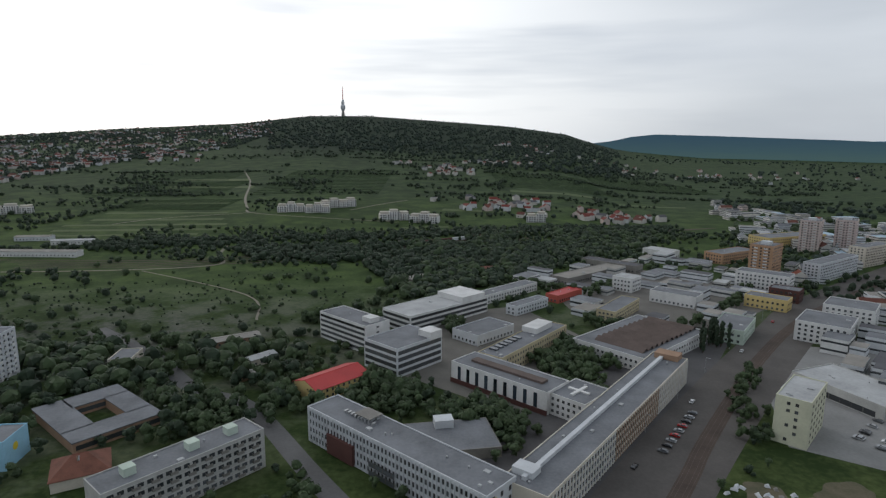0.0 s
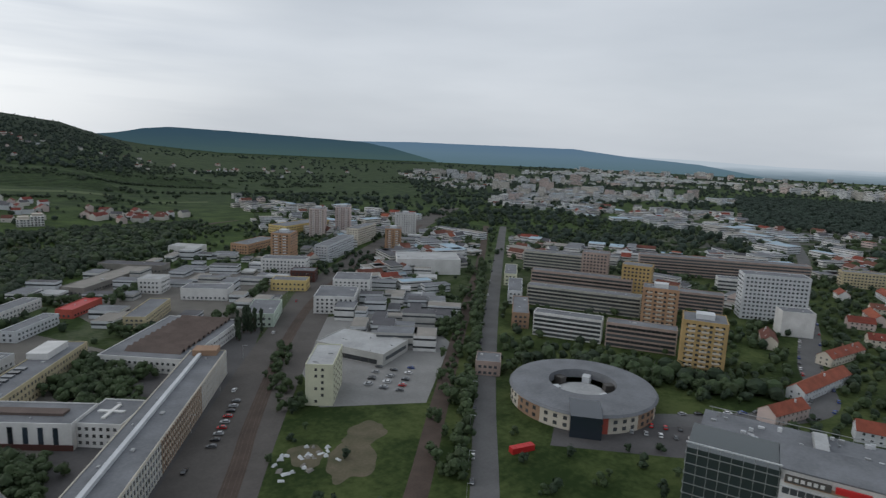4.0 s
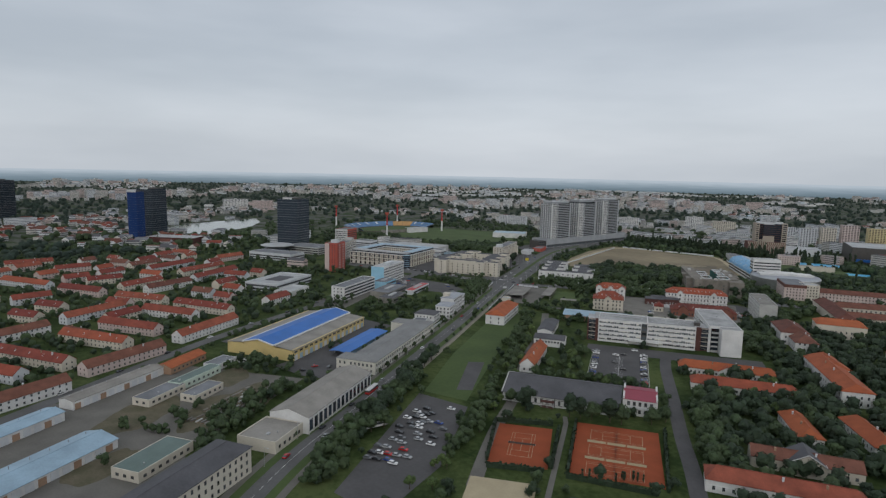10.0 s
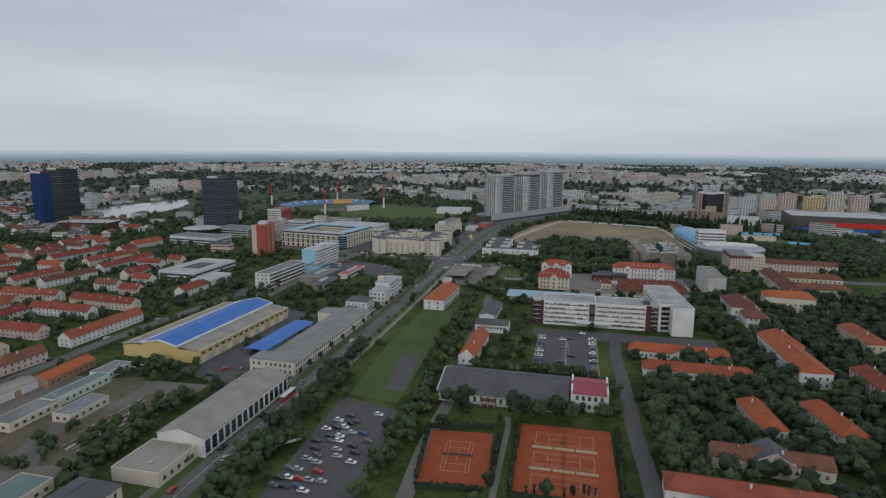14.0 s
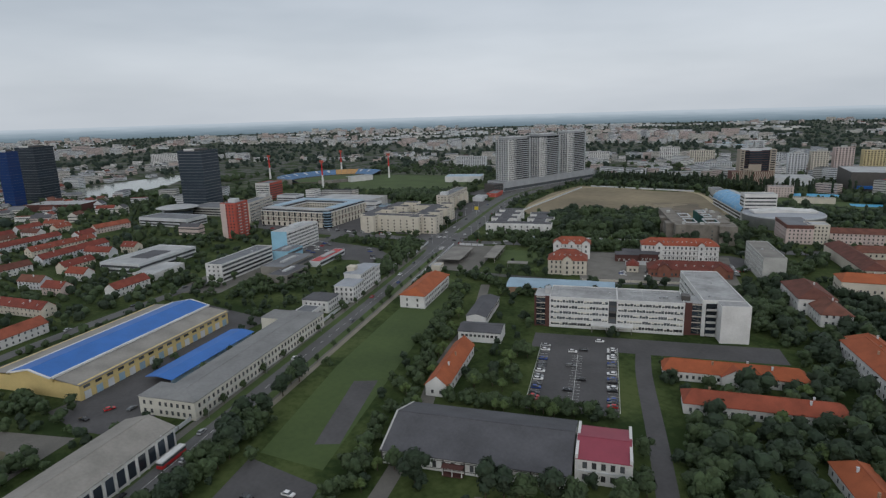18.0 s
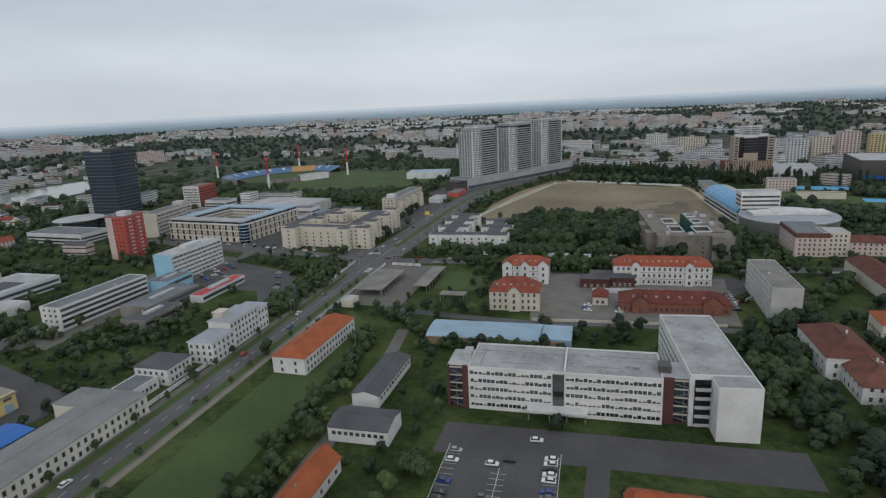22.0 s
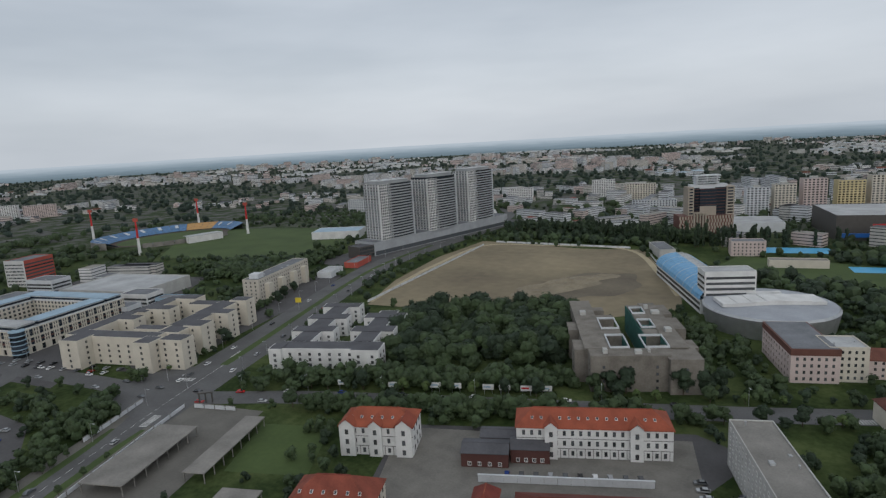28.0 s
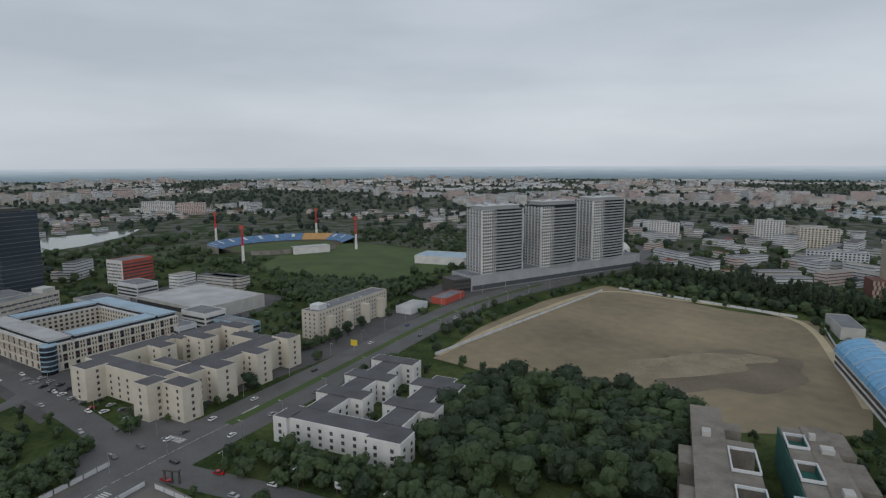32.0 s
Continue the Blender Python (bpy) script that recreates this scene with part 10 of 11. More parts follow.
belt([(205, -300), (190, -330), (200, -360)], 12, 6, ["broad2", "broad", "light"], 0.9, place=" by the school")
belt([(195, -299), (145, -320)], 16, 2, ["broad", "light"], 0.7, place=" behind the clubhouse")
for x, y, sz in ((223, -629, 0.9), (217, -632, 1.1), (211, -635, 1.0), (189, -645, 1.0), (182, -650, 1.1), (175, -655, 1.0)):
    tree(x, y, "broad2" if sz > 0.95 else "broad", sz, "street trees", " before the concrete block")
for x, y, sz in ((433, -545, 0.6), (445, -588, 1.0), (489, -664, 0.95), (499, -679, 0.9), (507, -695, 0.95)):
    tree(x, y, "broad2" if sz > 0.8 else "light", sz, "street trees", " beside the cream flats")
for x, y, sz in ((170, -248, 1.05), (149, -257, 1.05), (144, -259.5, 1.1), (139, -262, 1.0), (131, -266, 1.05), (126, -268.5, 1.0), (115, -279, 1.0), (111, -287, 1.0), (188, -243, 0.7)):
    tree(x, y, "broad2" if sz > 1.02 else "broad", sz, "clubhouse trees", " before the clubhouse")
belt([(60, -290), (85, -340), (70, -390), (90, -420)], 30, 16, ["broad2", "broad", "light"], 0.95, place=" in the hospital park", group="park trees")
belt([(40, -300), (20, -360), (40, -440)], 26, 16, ["broad2", "broad"], 0.95, place=" in the hospital park", group="park trees")
belt([(105, -455), (118, -500), (125, -540)], 18, 7, ["broad2", "broad", "light"], 0.9, place=" beside the school wing", group="park trees")
belt([(70, -470), (60, -520), (110, -570)], 22, 16, ["broad2", "broad"], 0.95, place=" in the hospital park", group="park trees")
belt([(257, -431), (212, -453)], 16, 0.6, ["broad", "broad2"], 0.62, place=" before the low hall")
belt([(195, -470), (165, -500), (150, -520)], 8, 5, ["broad", "light"], 0.7, place=" in the schoolyard")
belt([(320, -350), (360, -440), (390, -480), (412, -500)], 26, 7, ["broad", "broad2"], 0.85, place=" by the street wall")
belt([(470, -480), (440, -486), (420, -475)], 12, 3, ["broad", "broad2", "light"], 0.8, place=" between the car parks")
belt([(395, -335), (400, -400), (370, -330)], 18, 8, ["broad", "light"], 0.8, place=" behind the street houses")
belt([(330, -555), (270, -580), (200, -615), (120, -655)], 30, 5, ["broad", "broad2", "light"], 0.9, place=" along the cross street")
belt([(330, -592), (250, -628), (190, -660)], 22, 4, ["broad2", "broad"], 0.95, place=" along the cross street")
belt([(160, -655), (180, -700), (215, -745)], 26, 6, ["broad", "broad2"], 0.9, place=" on the arena street")
belt([(280, -490), (300, -525), (318, -555)], 8, 4, ["broad", "light"], 0.7, place=" by the depot")
belt([(440, -535), (480, -620), (500, -650)], 12, 3, ["broad", "conifer"], 0.7, place=" before cream flats")
belt([(545, -740), (620, -700), (660, -760), (600, -780)], 44, 22, ["broad2", "broad"], 1.0, place=" in the sports park", group="park trees")
belt([(-40, 268), (-20, 250), (20, 255), (45, 235)], 18, 7, ["broad2", "broad", "light"], 0.9, place=" in the school court", group="court trees")
belt([(-110, 235), (-140, 300), (-180, 350), (-230, 330)], 40, 16, ["broad2", "broad", "light"], 0.95, place=" by the side street", group="court trees")
belt([(-60, 250), (-70, 310), (-95, 340)], 18, 9, ["broad2", "broad", "conifer"], 0.9, place=" beside the institute", group="court trees")
belt([(-60, 400), (-20, 450), (60, 520)], 30, 18, ["broad2", "broad"], 0.95, place=" behind the college", group="court trees")
belt([(75, 310), (95, 320)], 8, 6, ["broad2", "broad"], 0.9, place=" in the works yard", group="court trees")
belt([(130, 230), (190, 330), (210, 345)], 14, 3, ["broad", "broad2"], 0.85, place=" beside the avenue")
belt([(150, 150), (230, 218), (330, 305), (470, 425)], 46, 4, ["broad2", "broad"], 0.85, place=" along the old railway", group="railway trees")
belt([(290, 195), (310, 120), (340, 95)], 30, 8, ["broad2", "broad"], 0.95, place=" behind the round building", group="court trees")
belt([(250, -70), (285, -115), (270, -140), (225, -105)], 20, 8, ["broad", "light"], 0.75, place=" in the yards")
belt([(310, -195), (330, -175), (345, -205)], 9, 5, ["broad2", "broad"], 0.85, place=" by the yellow hall")
belt([(420, -300), (450, -335), (480, -310), (560, -300)], 22, 9, ["broad2", "broad"], 0.9, place=" by the offices")
belt([(560, -380), (600, -400), (560, -420), (620, -480)], 16, 9, ["broad2", "broad"], 0.9, place=" by the offices")
def dense(pts, width, size=0.9, gap=2.0):
    """A closed row of crowns along a line, width metres across."""
    for p, q in zip(pts[:-1], pts[1:]):
        L = math.hypot(q[0] - p[0], q[1] - p[1])
        for i in range(max(1, int(L / 3.8))):
            for j in range(max(1, int(width / 5))):
                k = (i + cr.uniform(0.1, 0.9)) / max(1, int(L / 3.8))
                o = cr.uniform(-0.5, 0.5) * width
                x, y = p[0] + (q[0] - p[0]) * k - (q[1] - p[1]) / L * o, p[1] + (q[1] - p[1]) * k + (q[0] - p[0]) / L * o
                if free(x, y, gap) and off_road(x, y, [(MAIN[:49], 6), (MAIN[49:], 16), (CROSS, 6), (NORTH, 18), (EASTRD, 5), (SCHLANE, 4)], 1.0):
                    extra_trees.append((x, y, size * cr.uniform(0.85, 1.45)))


# the planted strips south of the yard
dense([(183, -125), (204, -152), (219, -181), (230, -208), (244, -238)], 11, 0.85)
dense([(166, -186), (186, -232), (204, -268), (222, -305), (246, -344), (262, -372), (280, -408), (300, -426)], 9, 0.75)
dense([(112, -340), (97, -305), (84, -276), (70, -248)], 15, 0.9)
dense([(118, -283), (112, -299), (121, -311)], 6, 0.75, 0.6)
dense([(150, 138), (230, 203), (340, 298), (480, 418)], 5, 0.9)
dense([(200, -297), (165, -313), (140, -325)], 6, 0.7, 1.0)
dense([(222, -104), (245, -112), (262, -132), (277, -158), (284, -176)], 11, 0.8)
dense([(270, -104), (294, -90)], 7, 0.6)
dense([(322, -186), (332, -178), (345, -186)], 8, 0.85)
dense([(364, -415), (376, -440), (396, -472), (420, -502), (441, -532)], 12, 0.85)
dense([(474, -478), (452, -486), (432, -482)], 6, 0.7)
dense([(424, -355), (402, -318), (388, -352), (374, -376)], 8, 0.75)
dense([(318, -453), (290, -447), (262, -436), (226, -452)], 5, 0.65, 1.0)
dense([(125, -520), (119, -475), (132, -490), (112, -440), (95, -425)], 10, 0.85)
dense([(375, -552), (350, -560), (322, -566)], 6, 0.95)
dense([(330, -548), (296, -566), (262, -582), (236, -594)], 7, 0.95)
dense([(368, -570), (340, -583), (300, -600), (255, -622), (215, -642), (180, -660)], 9, 1.0)
dense([(372, -562), (350, -572), (320, -586), (280, -604), (240, -622)], 5, 1.0, 0.6)
dense([(320, -556), (290, -572), (250, -590), (205, -610), (165, -630)], 5, 0.95, 0.6)
dense([(186, -650), (190, -690), (205, -742)], 12, 0.9)
dense([(172, -690), (184, -740)], 8, 0.8)
dense([(130, -555), (120, -605), (112, -650)], 9, 0.9)
dense([(100, -560), (84, -600), (60, -640)], 12, 0.9)
dense([(540, -720), (590, -712), (664, -722), (690, -705)], 26, 1.0)
dense([(584, -772), (600, -830)], 20, 0.9)
dense([(462, -1000), (400, -1015), (300, -1010), (262, -1020)], 22, 1.45)
dense([(480, -604), (500, -668)], 5, 0.7, 1.0)
def fill_court(poly, size=1.0, step=5.2):
    """Crowns closing over a whole court."""
    xs, ys = [p[0] for p in poly], [p[1] for p in poly]
    for gx in np.arange(min(xs), max(xs), step):
        for gy in np.arange(min(ys), max(ys), step):
            x, y = gx + cr.uniform(-1.6, 1.6), gy + cr.uniform(-1.6, 1.6)
            if in_poly(x, y, poly) and free(x, y, 1.0) and cr.random() < 0.85:
                extra_trees.append((x, y, size * cr.uniform(0.75, 1.25)))


fill_court([(2, 269), (27, 266), (40, 239), (32, 214), (23, 206), (4, 223), (-6, 239)])
fill_court([(57, 335), (91, 345), (88, 299), (82, 269), (65, 276), (50, 307)])
dense([(100, 395), (150, 372), (185, 400)], 8, 0.9, 1.0)
dense([(60, 520), (120, 470), (150, 500)], 9, 0.9, 1.0)
dense([(210, 420), (260, 480), (300, 560)], 9, 0.8, 1.0)
fill_court([(-95, 272), (-73, 273), (-50, 266), (-38, 287), (-18, 284), (-4, 275), (-18, 246), (-59, 254)])
fill_court([(-140, 268), (-112, 274), (-85, 250), (-95, 237), (-112, 230)])
fill_court([(136, 225), (150, 268), (180, 306), (172, 310), (140, 270), (128, 228)], 0.8)
# the planted courts of the institute quarter
dense([(-4, 224), (16, 243), (32, 238), (14, 262)], 12, 0.95, 1.0)
dense([(-14, 266), (-38, 292), (-20, 275)], 10, 0.95, 1.0)
dense([(-72, 275), (-82, 252)], 10, 0.9)
dense([(14, 297), (58, 324), (84, 296)], 8, 0.9, 1.0)
dense([(70, 330), (82, 352)], 10, 0.9, 1.0)
dense([(-95, 398), (-56, 398), (4, 399), (18, 350)], 10, 1.0, 1.0)
dense([(144, 247), (182, 311), (208, 334)], 7, 0.9)
dense([(265, 269), (298, 281), (340, 330)], 10, 0.85)
dense([(-56, 192), (-44, 180)], 8, 0.8)
close_by = [q for q in extra_trees if min(math.hypot(q[0] - a, q[1] - b) for a, b in TOWN_WAY) < 190]
woods("yard_groves", [q for q in extra_trees if q not in close_by], "green tree groups in courts and along streets", LEAF, "mid")
woods("street_groves", close_by, "green tree groups along streets and yards", LEAF, "near")

# ---- trees of the gardens, parks and yards ----
GX, GY, STEP = -420, -1260, 3.0
mask = np.zeros((490, 700), bool)
mx_, my_ = np.meshgrid(GX + STEP * np.arange(490), GY + STEP * np.arange(700), indexing="ij")
for fx, fy, yaw, l, w in FOOT:
    c, s = math.cos(radians(yaw)), math.sin(radians(yaw))
    dx, dy = mx_ - fx, my_ - fy
    mask |= (abs(c * dx + s * dy) < l / 2 + 2.4) & (abs(c * dy - s * dx) < w / 2 + 2.4)
for pts, half in LINES:
    thin = pts[::2] + [pts[-1]]
    for p, q in zip(thin[:-1], thin[1:]):
        dx, dy = q[0] - p[0], q[1] - p[1]
        tt = np.clip(((mx_ - p[0]) * dx + (my_ - p[1]) * dy) / (dx * dx + dy * dy), 0, 1)
        mask |= (mx_ - p[0] - tt * dx) ** 2 + (my_ - p[1] - tt * dy) ** 2 < (half + 1.5) ** 2
for poly in HARD:
    hit = np.zeros_like(mask)
    for (x0, y0), (x1, y1) in zip(poly, list(poly[1:]) + [poly[0]]):
        if y0 != y1:
            hit ^= ((y0 > my_) != (y1 > my_)) & (mx_ < (x1 - x0) * (my_ - y0) / (y1 - y0) + x0)
    mask |= hit
DENSE = [[(-250, -190), (40, -215), (66, -232), (90, -292), (110, -345), (132, -400), (128, -430), (112, -470), (98, -600), (-60, -660), (-320, -480)],
         [(60, -700), (150, -745), (130, -800), (200, -870), (120, -1000), (-60, -900)],
         [(-280, 200), (-110, 225), (-60, 270), (-78, 330), (-120, 350), (-260, 335)],
         [(545, -735), (640, -690), (680, -760), (600, -785)],
         [(300, -972), (470, -968), (490, -1080), (310, -1075)],
         [(-45, 430), (0, 470), (110, 560), (330, 760), (280, 860), (-40, 720), (-60, 560)],
         [(180, 190), (290, 200), (345, 95), (330, 60), (300, 130)]]
SPARSE = [[(60, 120), (100, 140), (133, 150), (195, 202), (326, 308), (480, 434), (455, 446), (300, 335), (180, 240), (90, 180)], [(-900, 420), (-80, 380), (-20, 560), (200, 800), (-300, 760), (-900, 640)], [(200, -235), (262, -292), (330, -445), (300, -432)]]
near_t, mid_t, far_t, deep_t = [], [], [], []
gt = random.Random(77)
for gx in np.arange(-400, 1030, 8.2):
    for gy in np.arange(-1240, 820, 8.2):
        x, y = gx + gt.uniform(-3, 3), gy + gt.uniform(-3, 3)
        n1 = noise.noise((x / 55, y / 55, 4.4)) + 0.4 * noise.noise((x / 17, y / 17, 1.4))
        p = 0.50 if n1 > -0.05 else 0.12
        if any(in_poly(x, y, q) for q in DENSE):
            p = 0.95 if y < 350 or n1 > -0.2 else 0.45
        elif any(in_poly(x, y, q) for q in SPARSE):
            p = 0.12 if n1 > 0 else 0.02
        elif x > 300 and -345 < y < 140:
            p = 0.85 if n1 > -0.25 else 0.3
        elif 60 < x < 330 and -470 < y < -230:
            p = 0.32 if n1 > 0.0 else 0.08
        if gt.random() > p or mask[min(489, int((x - GX) / STEP)), min(699, int((y - GY) / STEP))]:
            continue
        d = min(math.hypot(x - a, y - b) for a, b in TOWN_WAY)
        sz = gt.uniform(0.85, 1.5) if p > 0.9 else gt.uniform(0.45, 0.98)
        if x > 300 and -340 < y < 130 and p < 0.9:
            sz *= 0.95
        (near_t if d < 150 else mid_t if d < 330 else far_t if gt.random() < 0.6 else deep_t).append((x, y, sz))
woods("park_trees", near_t[::5], "dense green park and garden trees", LEAF, "near")
woods("park_trees_dark", [q for i, q in enumerate(near_t) if i % 5], "dark green park trees with full crowns", LEAFDARK, "near")
woods("garden_trees", mid_t[::2], "green garden trees between the houses", LEAF, "mid")
woods("garden_trees_dark", mid_t[1::2], "dark green yard trees between the blocks", LEAFDARK, "mid")
woods("yard_trees", far_t, "green trees in far yards and gardens", LEAF, "far")
woods("yard_trees_dark", deep_t, "dark green trees in far yards", LEAFDARK, "far")
# rows of tall poplars beyond the plot
row = []
for a, b, n in (((476, -985), (392, -1000), 34), ((392, -1000), (300, -992), 36), ((300, -998), (258, -1012), 14), ((440, -1010), (330, -1020), 26), ((250, -1000), (190, -1015), 14)):
    for i in range(n):
        k = (i + gt.uniform(0.1, 0.9)) / n
        row.append((a[0] + (b[0] - a[0]) * k + gt.uniform(-2, 2), a[1] + (b[1] - a[1]) * k + gt.uniform(-3, 3), gt.uniform(0.95, 1.4)))
woods("poplar_row", row, "rows of tall dark poplars beyond the building plot", LEAFDARK, "tall")
# clipped hedge round the courts
for px, py, yw, l in ((131, -230, 117, 54), (94.5, -248.5, 114.5, 60), (100, -210, -157.6, 37), (161, -208, 123, 42), (135, -222, 118, 43), (160, -234.5, -145, 28), (136, -193, -147, 24)):
    t = thing("hedge", px, py, yw, "clipped green hedge round the tennis courts", "hedge", "hedges")
    m = Mesh()
    hr = random.Random(int(px))
    for i in range(int(l / 1.2)):
        u = -l / 2 + i * 1.2
        for k in range(5):
            a, b, cz = hr.uniform(-0.7, 0.7), hr.uniform(-0.8, 0.8), hr.uniform(0.4, 2.4)
            s = hr.uniform(0.5, 0.9)
            m.face([(u + a - s, b, cz - s * 0.6), (u + a + s, b + hr.uniform(-.5, .5), cz - s * 0.5), (u + a + s * 0.6, b + hr.uniform(-.6, .6), cz + s * 0.8), (u + a - s * 0.5, b + hr.uniform(-.6, .6), cz + s * 0.7)])
        m.box(u - 0.5, u + 0.7, -0.6, 0.6, 0, 2.0)
    m.part("foliage", [LEAFDARK], t)
# street lamps
lamp_col = Mesh().cyl(0, 0, 0.12, 0.07, 0, 8.4, 8).box(-0.06, 1.8, -0.06, 0.06, 8.3, 8.45).data("column", [STEEL])
lamp_head = Mesh().box(1.4, 2.2, -0.18, 0.18, 8.25, 8.4).data("lamp_head", [PALEGREY])
for line_, rng_, off in ((MAIN, range(8, 48, 3), 7.5), (MAIN, range(50, 90, 3), 17.5), (MAIN, range(52, 90, 3), -17.5), (NORTH, range(8, 40, 3), 19), (EASTRD, range(8, 40, 3), 6.5), (CROSS, range(4, 56, 4), 8)):
    for i in rng_:
        p, q = line_[i], line_[min(len(line_) - 1, i + 1)]
        a = math.atan2(q[1] - p[1], q[0] - p[0])
        ob = new("street_lamp", lamp_col)
        ob.matrix_basis = pose(p[0] - math.sin(a) * off, p[1] + math.cos(a) * off, 0, 0, 0, math.degrees(a) - 90 * (1 if off > 0 else -1))
        h_ = new("lamp_head", lamp_head)
        h_.parent = ob
        tagged(ob, "grey steel street lamp on a tall column", "street lamp", "street lamps")
# low street wall
for i in range(12, 47):
    p, q = MAIN[i], MAIN[i + 1]
    a = math.atan2(q[1] - p[1], q[0] - p[0])
    for off in (-13.5,) if i < 36 else (12.5,):
        L = math.hypot(q[0] - p[0], q[1] - p[1])
        t = thing("street_wall", (p[0] + q[0]) / 2 - math.sin(a) * off * -1, (p[1] + q[1]) / 2 + math.cos(a) * off * -1, math.degrees(a), "low pale concrete wall panel beside the street", "wall", "street wall")
        Mesh().box(-L / 2, L / 2 - 0.4, -0.15, 0.15, 0, 1.7).part("panel", [PALEGREY], t)
        Mesh().box(L / 2 - 0.4, L / 2, -0.25, 0.25, 0, 2.0).part("pier", [CONCRETE], t)

# ---- the building plot ----
def blob(cx, cy, rx, ry, turn, seed, rise=0.0, n=44, rings=12, z0=0.13):
    """An uneven round sheet of soil, raised towards its middle."""
    ms, c, s = Mesh(), math.cos(radians(turn)), math.sin(radians(turn))
    for j in range(rings + 1):
        for i in range(n):
            a = 2 * math.pi * i / n
            r = j / rings * (1 + 0.38 * noise.noise((1.6 * math.cos(a), 1.6 * math.sin(a), seed)))
            u, v = rx * r * math.cos(a), ry * r * math.sin(a)
            x, y = cx + c * u - s * v, cy + s * u + c * v
            q = 1 - j / rings
            ms.v.append((x, y, z0 + rise * min(1, q * 2.5) * (0.55 + 0.6 * noise.noise((x / 13, y / 13, seed)) + 0.35 * noise.noise((x / 4, y / 4, seed)))))
    for j in range(rings):
        for i in range(n):
            k = (i + 1) % n
            ms.f.append((j * n + i, (j + 1) * n + i, (j + 1) * n + k, j * n + k))
            ms.m.append(0)
    return ms


SPOIL = noise_mat("pale_spoil", (0.27, 0.235, 0.165), (0.15, 0.125, 0.09), rough=0.95, scale=0.06, fine=0.6)
WETSOIL = noise_mat("dark_wet_soil", (0.165, 0.14, 0.102), (0.10, 0.084, 0.062), rough=0.95, scale=0.04, fine=0.4)
structure("wet_soil", blob(300, -806, 48, 30, 70, 2.2), [WETSOIL], "dark damp soil on the building plot")
tagged(blob(322, -796, 44, 17, 62, 0.7, 3.2, z0=0.14).part("earth_mound", [SPOIL]), "low mound of pale spoil on bare earth", "mound")
tagged(blob(303, -836, 22, 9, 40, 3.7, 2.2, z0=0.14).part("earth_mound", [SPOIL]), "small heap of pale spoil on bare earth", "mound")
structure("dirt_road", strip(smooth([(428, -700), (446, -765), (460, -830), (468, -930), (400, -952), (318, -955), (262, -866), (232, -806)]), 5, 0.13), [SAND], "pale sandy site road round the plot", "road")
rim = random.Random(4)
for x0, y0, x1, y1 in ((428, -698, 470, -930), (466, -950, 318, -962), (300, -955, 226, -800)):
    n = int(math.hypot(x1 - x0, y1 - y0) / 12)
    for i in range(n):
        a = math.degrees(math.atan2(y1 - y0, x1 - x0))
        t = thing("site_fence", x0 + (x1 - x0) * (i + 0.5) / n, y0 + (y1 - y0) * (i + 0.5) / n, a, "pale sheet metal site fence panel", "fence", "site fence", 0.1)
        Mesh().box(-5.9, 5.9, -0.04, 0.04, 0.1, 2.0).part("sheet", [PALEGREY], t)
        Mesh().box(5.85, 6.0, -0.07, 0.07, 0, 2.2).part("post", [STEEL], t)
# goods in the storage yard
for i in range(9):
    for j in range(7):
        x, y = at(281, -142, -66, -24 + i * 5.6 + rim.uniform(-0.8, 0.8), -9 + j * 2.9)
        if free(x, y, 1) and rim.random() < 0.85:
            t = thing("goods_stack", x, y, -66 + rim.uniform(-4, 4), "low stack of pale stone slabs on pallets", "stack", "stone stacks")
            L = rim.uniform(1.4, 2.4)
            Mesh().box(-L, L, -0.6, 0.6, 0.05, 0.2).part("pallet", [BROWN], t)
            Mesh().box(-L + 0.05, L - 0.05, -0.55, 0.55, 0.2, rim.uniform(0.5, 1.1)).part("stone_slab", [rim.choice([OLDCONC, GREY, CONCRETE])], t)
# hoardings along the cross street
for x, y in ((330, -576), (306, -586), (288, -595), (279, -599), (265, -605), (258, -608), (249, -612), (241, -616)):
    t = thing("billboard", x, y, -153, "white advertising billboard under the street trees", "billboard", "billboards")
    Mesh().box(-2.6, 2.6, -0.12, 0.12, 2.2, 4.7).part("board", [WHITE], t)
    Mesh().box(-2.2, 1.2, -0.15, -0.12, 3.1, 3.9).part("printed_bar", [rim.choice([RED, STEELBLUE, BROWN])], t)
    for u in (-1.8, 1.8):
        Mesh().box(u - 0.1, u + 0.1, -0.08, 0.08, 0, 2.2).part("post", [STEEL], t)
# dark gate frame at the crossing
t = thing("gate_frame", 377.5, -532, -140, "dark steel gate frame at the street crossing", "gate")
for u in (-3, 0, 3):
    Mesh().box(u - 0.3, u + 0.3, -0.3, 0.3, 0, 5).part("post", [DARKFRAME], t)
Mesh().box(-3.4, 3.4, -0.9, 0.9, 5, 5.5).part("beam", [DARKFRAME], t)
t = thing("yellow_sign", 463, -662, -150, "yellow square sign on a post", "sign")
Mesh().box(-0.15, 0.15, -0.15, 0.15, 0, 6).part("post", [STEEL], t)
Mesh().box(-2.2, 2.2, -0.2, 0.2, 5.4, 9).part("board", [YELLOWPAINT], t)
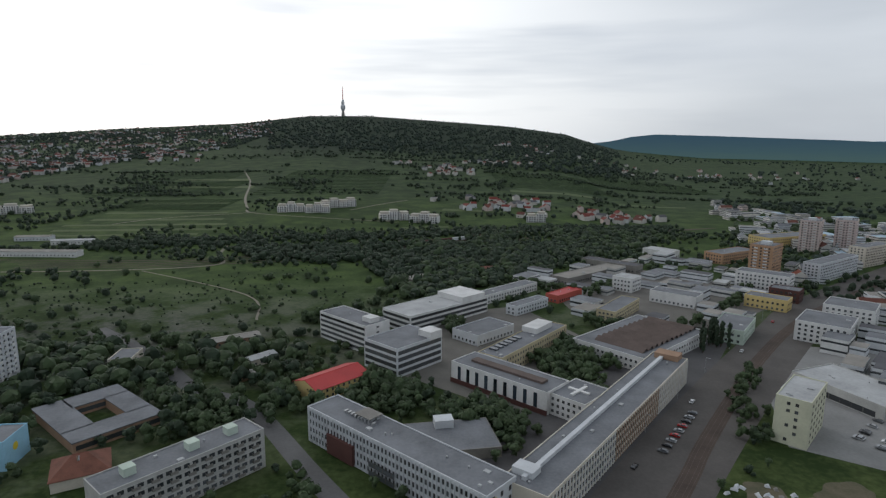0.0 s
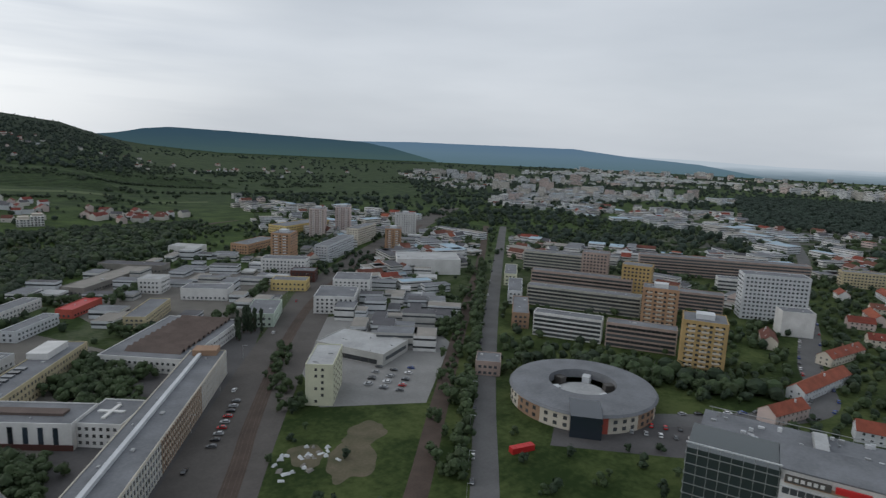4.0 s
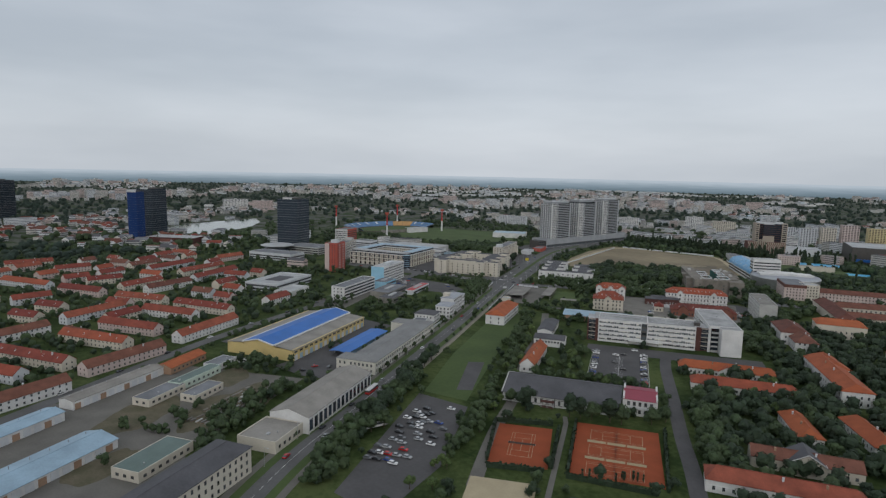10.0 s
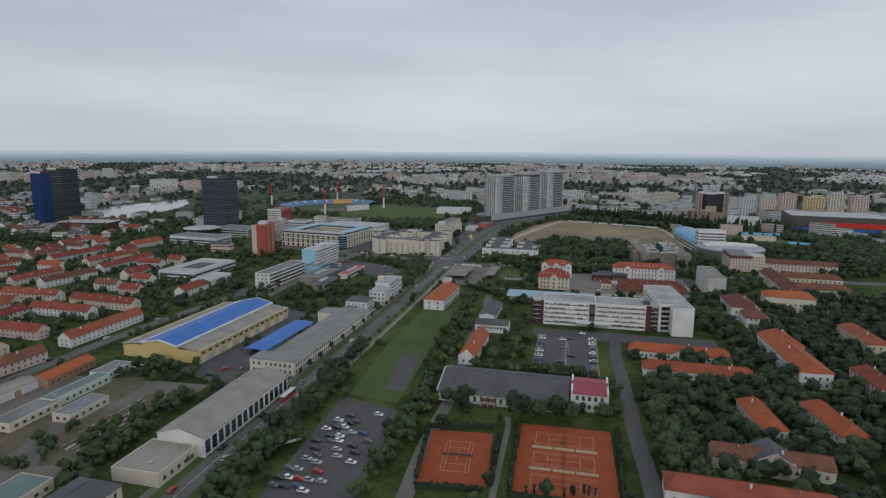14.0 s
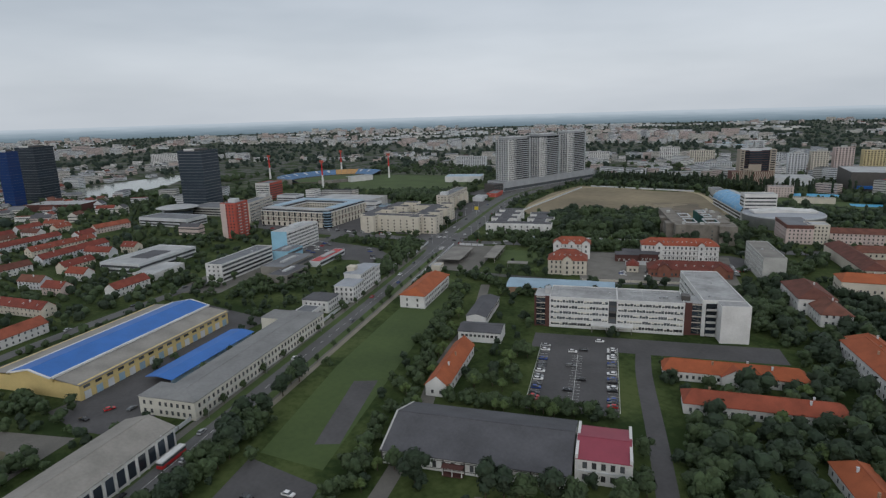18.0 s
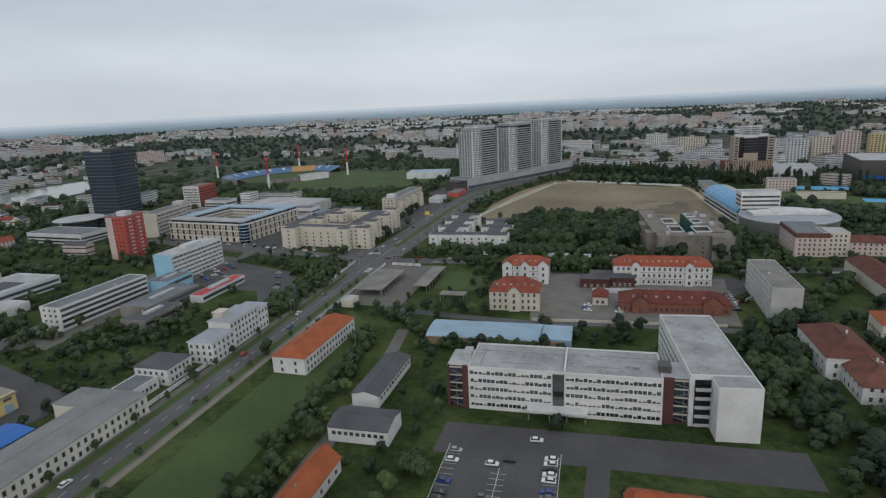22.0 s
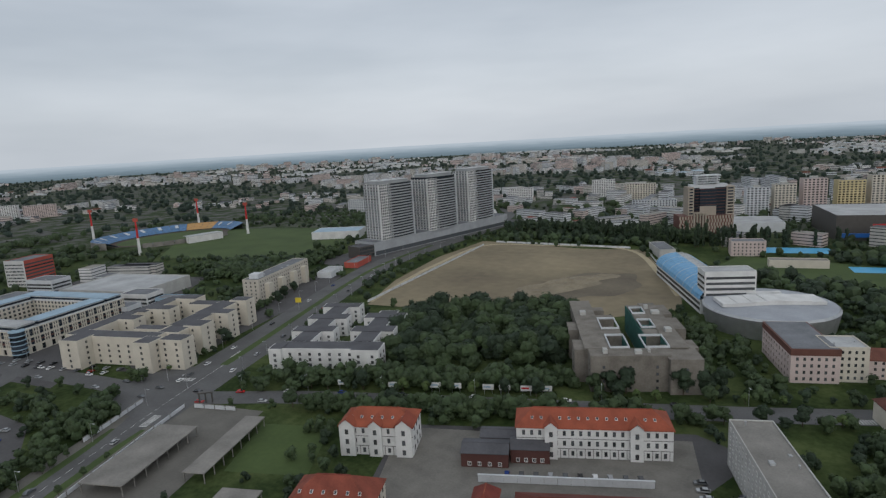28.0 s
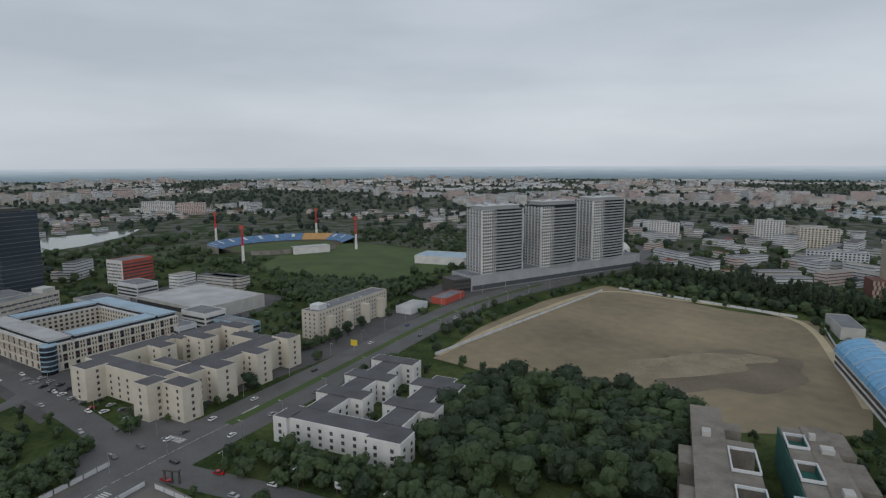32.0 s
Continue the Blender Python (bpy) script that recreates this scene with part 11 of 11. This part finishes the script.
# street wall before the depot
for x0, y0, x1, y1 in ((389, -482, 407, -517), (378, -526, 357, -534)):
    n = max(1, int(math.hypot(x1 - x0, y1 - y0) / 5))
    for i in range(n):
        a = math.degrees(math.atan2(y1 - y0, x1 - x0))
        t = thing("yard_wall", x0 + (x1 - x0) * (i + 0.5) / n, y0 + (y1 - y0) * (i + 0.5) / n, a, "pale concrete yard wall panel by the crossing", "wall", "yard walls")
        Mesh().box(-2.5, 2.5, -0.15, 0.15, 0, 2.0).part("panel", [PALEGREY], t)
        Mesh().box(-2.55, 2.55, -0.25, 0.25, 2.0, 2.15).part("coping", [CONCRETE], t)

# walkway between the street and the lawn
side = []
for p, q in zip(MAIN[9:44], MAIN[10:45]):
    L = math.hypot(q[0] - p[0], q[1] - p[1])
    side.append((p[0] + (q[1] - p[1]) / L * 11.2, p[1] - (q[0] - p[0]) / L * 11.2))
structure("path", strip(side, 2.6, 0.09), [TRODDEN], "pale trodden walkway beside the main street", "path")
EARTH = noise_mat("weedy_earth", (0.135, 0.112, 0.078), (0.062, 0.066, 0.036), rough=0.95, scale=0.12, fine=0.9)
for bx, by, ra, rb, tn, sd, z0 in ((128, 176, 17, 9, 40, 6.1, 0.07), (145, 190, 13, 8, 20, 3.3, 0.09), (116, 190, 10, 7, 70, 1.2, 0.11)):
    structure("bare_patch", blob(bx, by, ra, rb, tn, sd, z0=z0), [EARTH], "bare trodden earth and weeds in the vacant plot")
for bx, by, ra, rb, tn, sd in ((283, -140, 30, 15, -66, 2.4), (300, -100, 24, 14, -60, 4.2), (258, -72, 18, 9, -66, 7.7), (322, -160, 18, 10, -50, 5.1)):
    structure("bare_patch", blob(bx, by, ra, rb, tn, sd, z0=0.05 + 0.004 * (sd % 4)), [EARTH], "bare earth and debris in the storage yard")
rub = random.Random(12)
for i in range(26):
    x, y = 112 + rub.gauss(0, 7), 186 + rub.gauss(0, 5)
    t = thing("rubble_heap", x, y, rub.uniform(0, 180), "pale broken concrete rubble on rough grass", "rubble", "rubble heaps")
    a, b, c = rub.uniform(0.6, 1.8), rub.uniform(0.5, 1.3), rub.uniform(0.4, 1.1)
    m = Mesh().face([(-a, -b, 0), (a, -b * 0.8, 0), (a * 0.7, -b * 0.3, c), (-a * 0.6, -b * 0.4, c * 0.8)])
    m.face([(a, -b * 0.8, 0), (a * 0.9, b, 0), (a * 0.5, b * 0.4, c * 0.9), (a * 0.7, -b * 0.3, c)]).face([(a * 0.9, b, 0), (-a, b * 0.9, 0), (-a * 0.5, b * 0.5, c), (a * 0.5, b * 0.4, c * 0.9)])
    m.face([(-a, b * 0.9, 0), (-a, -b, 0), (-a * 0.6, -b * 0.4, c * 0.8), (-a * 0.5, b * 0.5, c)]).face([(-a * 0.6, -b * 0.4, c * 0.8), (a * 0.7, -b * 0.3, c), (a * 0.5, b * 0.4, c * 0.9), (-a * 0.5, b * 0.5, c)])
    m.part("block", [PALEGREY if i % 3 else CONCRETE], t)

# low wall, trees and cars round the villa courtyard
for i in range(9):
    x0, y0 = 236 - i * 9.2, -485.5 - i * 4.75
    if free(x0 - 4, y0 - 3, 0.5):
        structure("wall_courtyard", Mesh().rbox(x0 - 4.4, y0 - 2.6, -152.5, 9.9, 0.35, 0.0, 1.5).rbox(x0 + 0.3, y0, -152.5, 0.55, 0.55, 0.0, 1.75), [CREAM], "low cream wall with square posts beside a lane", "wall")
vr = random.Random(77)
VILLA_TREES = [(263, -426), (260, -429), (253, -434), (249, -436), (242, -440), (237, -442), (233, -443), (229, -445), (225, -447), (222, -449), (219, -451), (216, -453), (212, -455),
    (291, -465), (285, -468), (280, -471), (274, -474), (269, -477), (262, -480), (193, -493), (185, -499), (224, -480)]
for x, y in VILLA_TREES:
    if free(x, y, 1.0):
        tree(x, y, vr.choice(["broad", "light", "broad2"]), vr.uniform(0.62, 0.82), "villa trees", " beside the blue-roofed hall")
for x, y in [(142, -518), (135, -511), (133, -524), (131, -538), (135, -497), (127, -506), (127, -546), (124, -563), (143, -508), (128, -530), (121, -520), (120, -540), (118, -552), (140, -500), (122, -498)]:
    if free(x, y, 2.0):
        tree(x, y, vr.choice(["broad", "broad2", "broad"]), vr.uniform(0.8, 1.05), "hostel trees", " beside the grey hostel")
for u, v in ((-22, 4), (-24, 9), (-23, 14), (-6, 5), (-5, 9), (-6, 13), (-24, 20)):
    car(*at(212, -512, -153.5, -u - 12, v), 25, place="in the villa courtyard")
car(187, -467, -64, "white", "on the small car park")
for x, y, yw in ((446, -432, 30), (452, -437, 30), (438, -430, 32), (459, -442, 28), (470, -440, 28), (478, -452, 26), (411, -452, 25), (404, -446, 25), (396, -441, 24), (382, -434, 20), (376, -430, 20), (425, -462, 27), (433, -468, 27), (485, -462, 60)):
    car(x, y, yw, place="on the asphalt car park")
for k in range(13):
    car(164 - k * 1.55 + vr.uniform(-0.2, 0.2), -556 - k * 3.1, 25 + vr.uniform(-3, 3), place="beside the grey hostel")
# rows of trees shading the cross street
for p, q in zip(CROSS[:-1], CROSS[1:]):
    L = math.hypot(q[0] - p[0], q[1] - p[1])
    nx, ny = -(q[1] - p[1]) / L, (q[0] - p[0]) / L
    if 95 < p[0] < 345:
        for k in range(max(1, int(L / 7.5))):
            f = k * 7.5 / L
            for off in (-9.5, 9.5):
                x, y = p[0] + (q[0] - p[0]) * f + nx * off + vr.uniform(-1, 1), p[1] + (q[1] - p[1]) * f + ny * off + vr.uniform(-1, 1)
                if free(x, y, 2.0) and vr.random() < 0.85:
                    tree(x, y, vr.choice(["broad", "broad2", "light"]), vr.uniform(0.7, 0.95), "cross street trees", " shading the cross street")
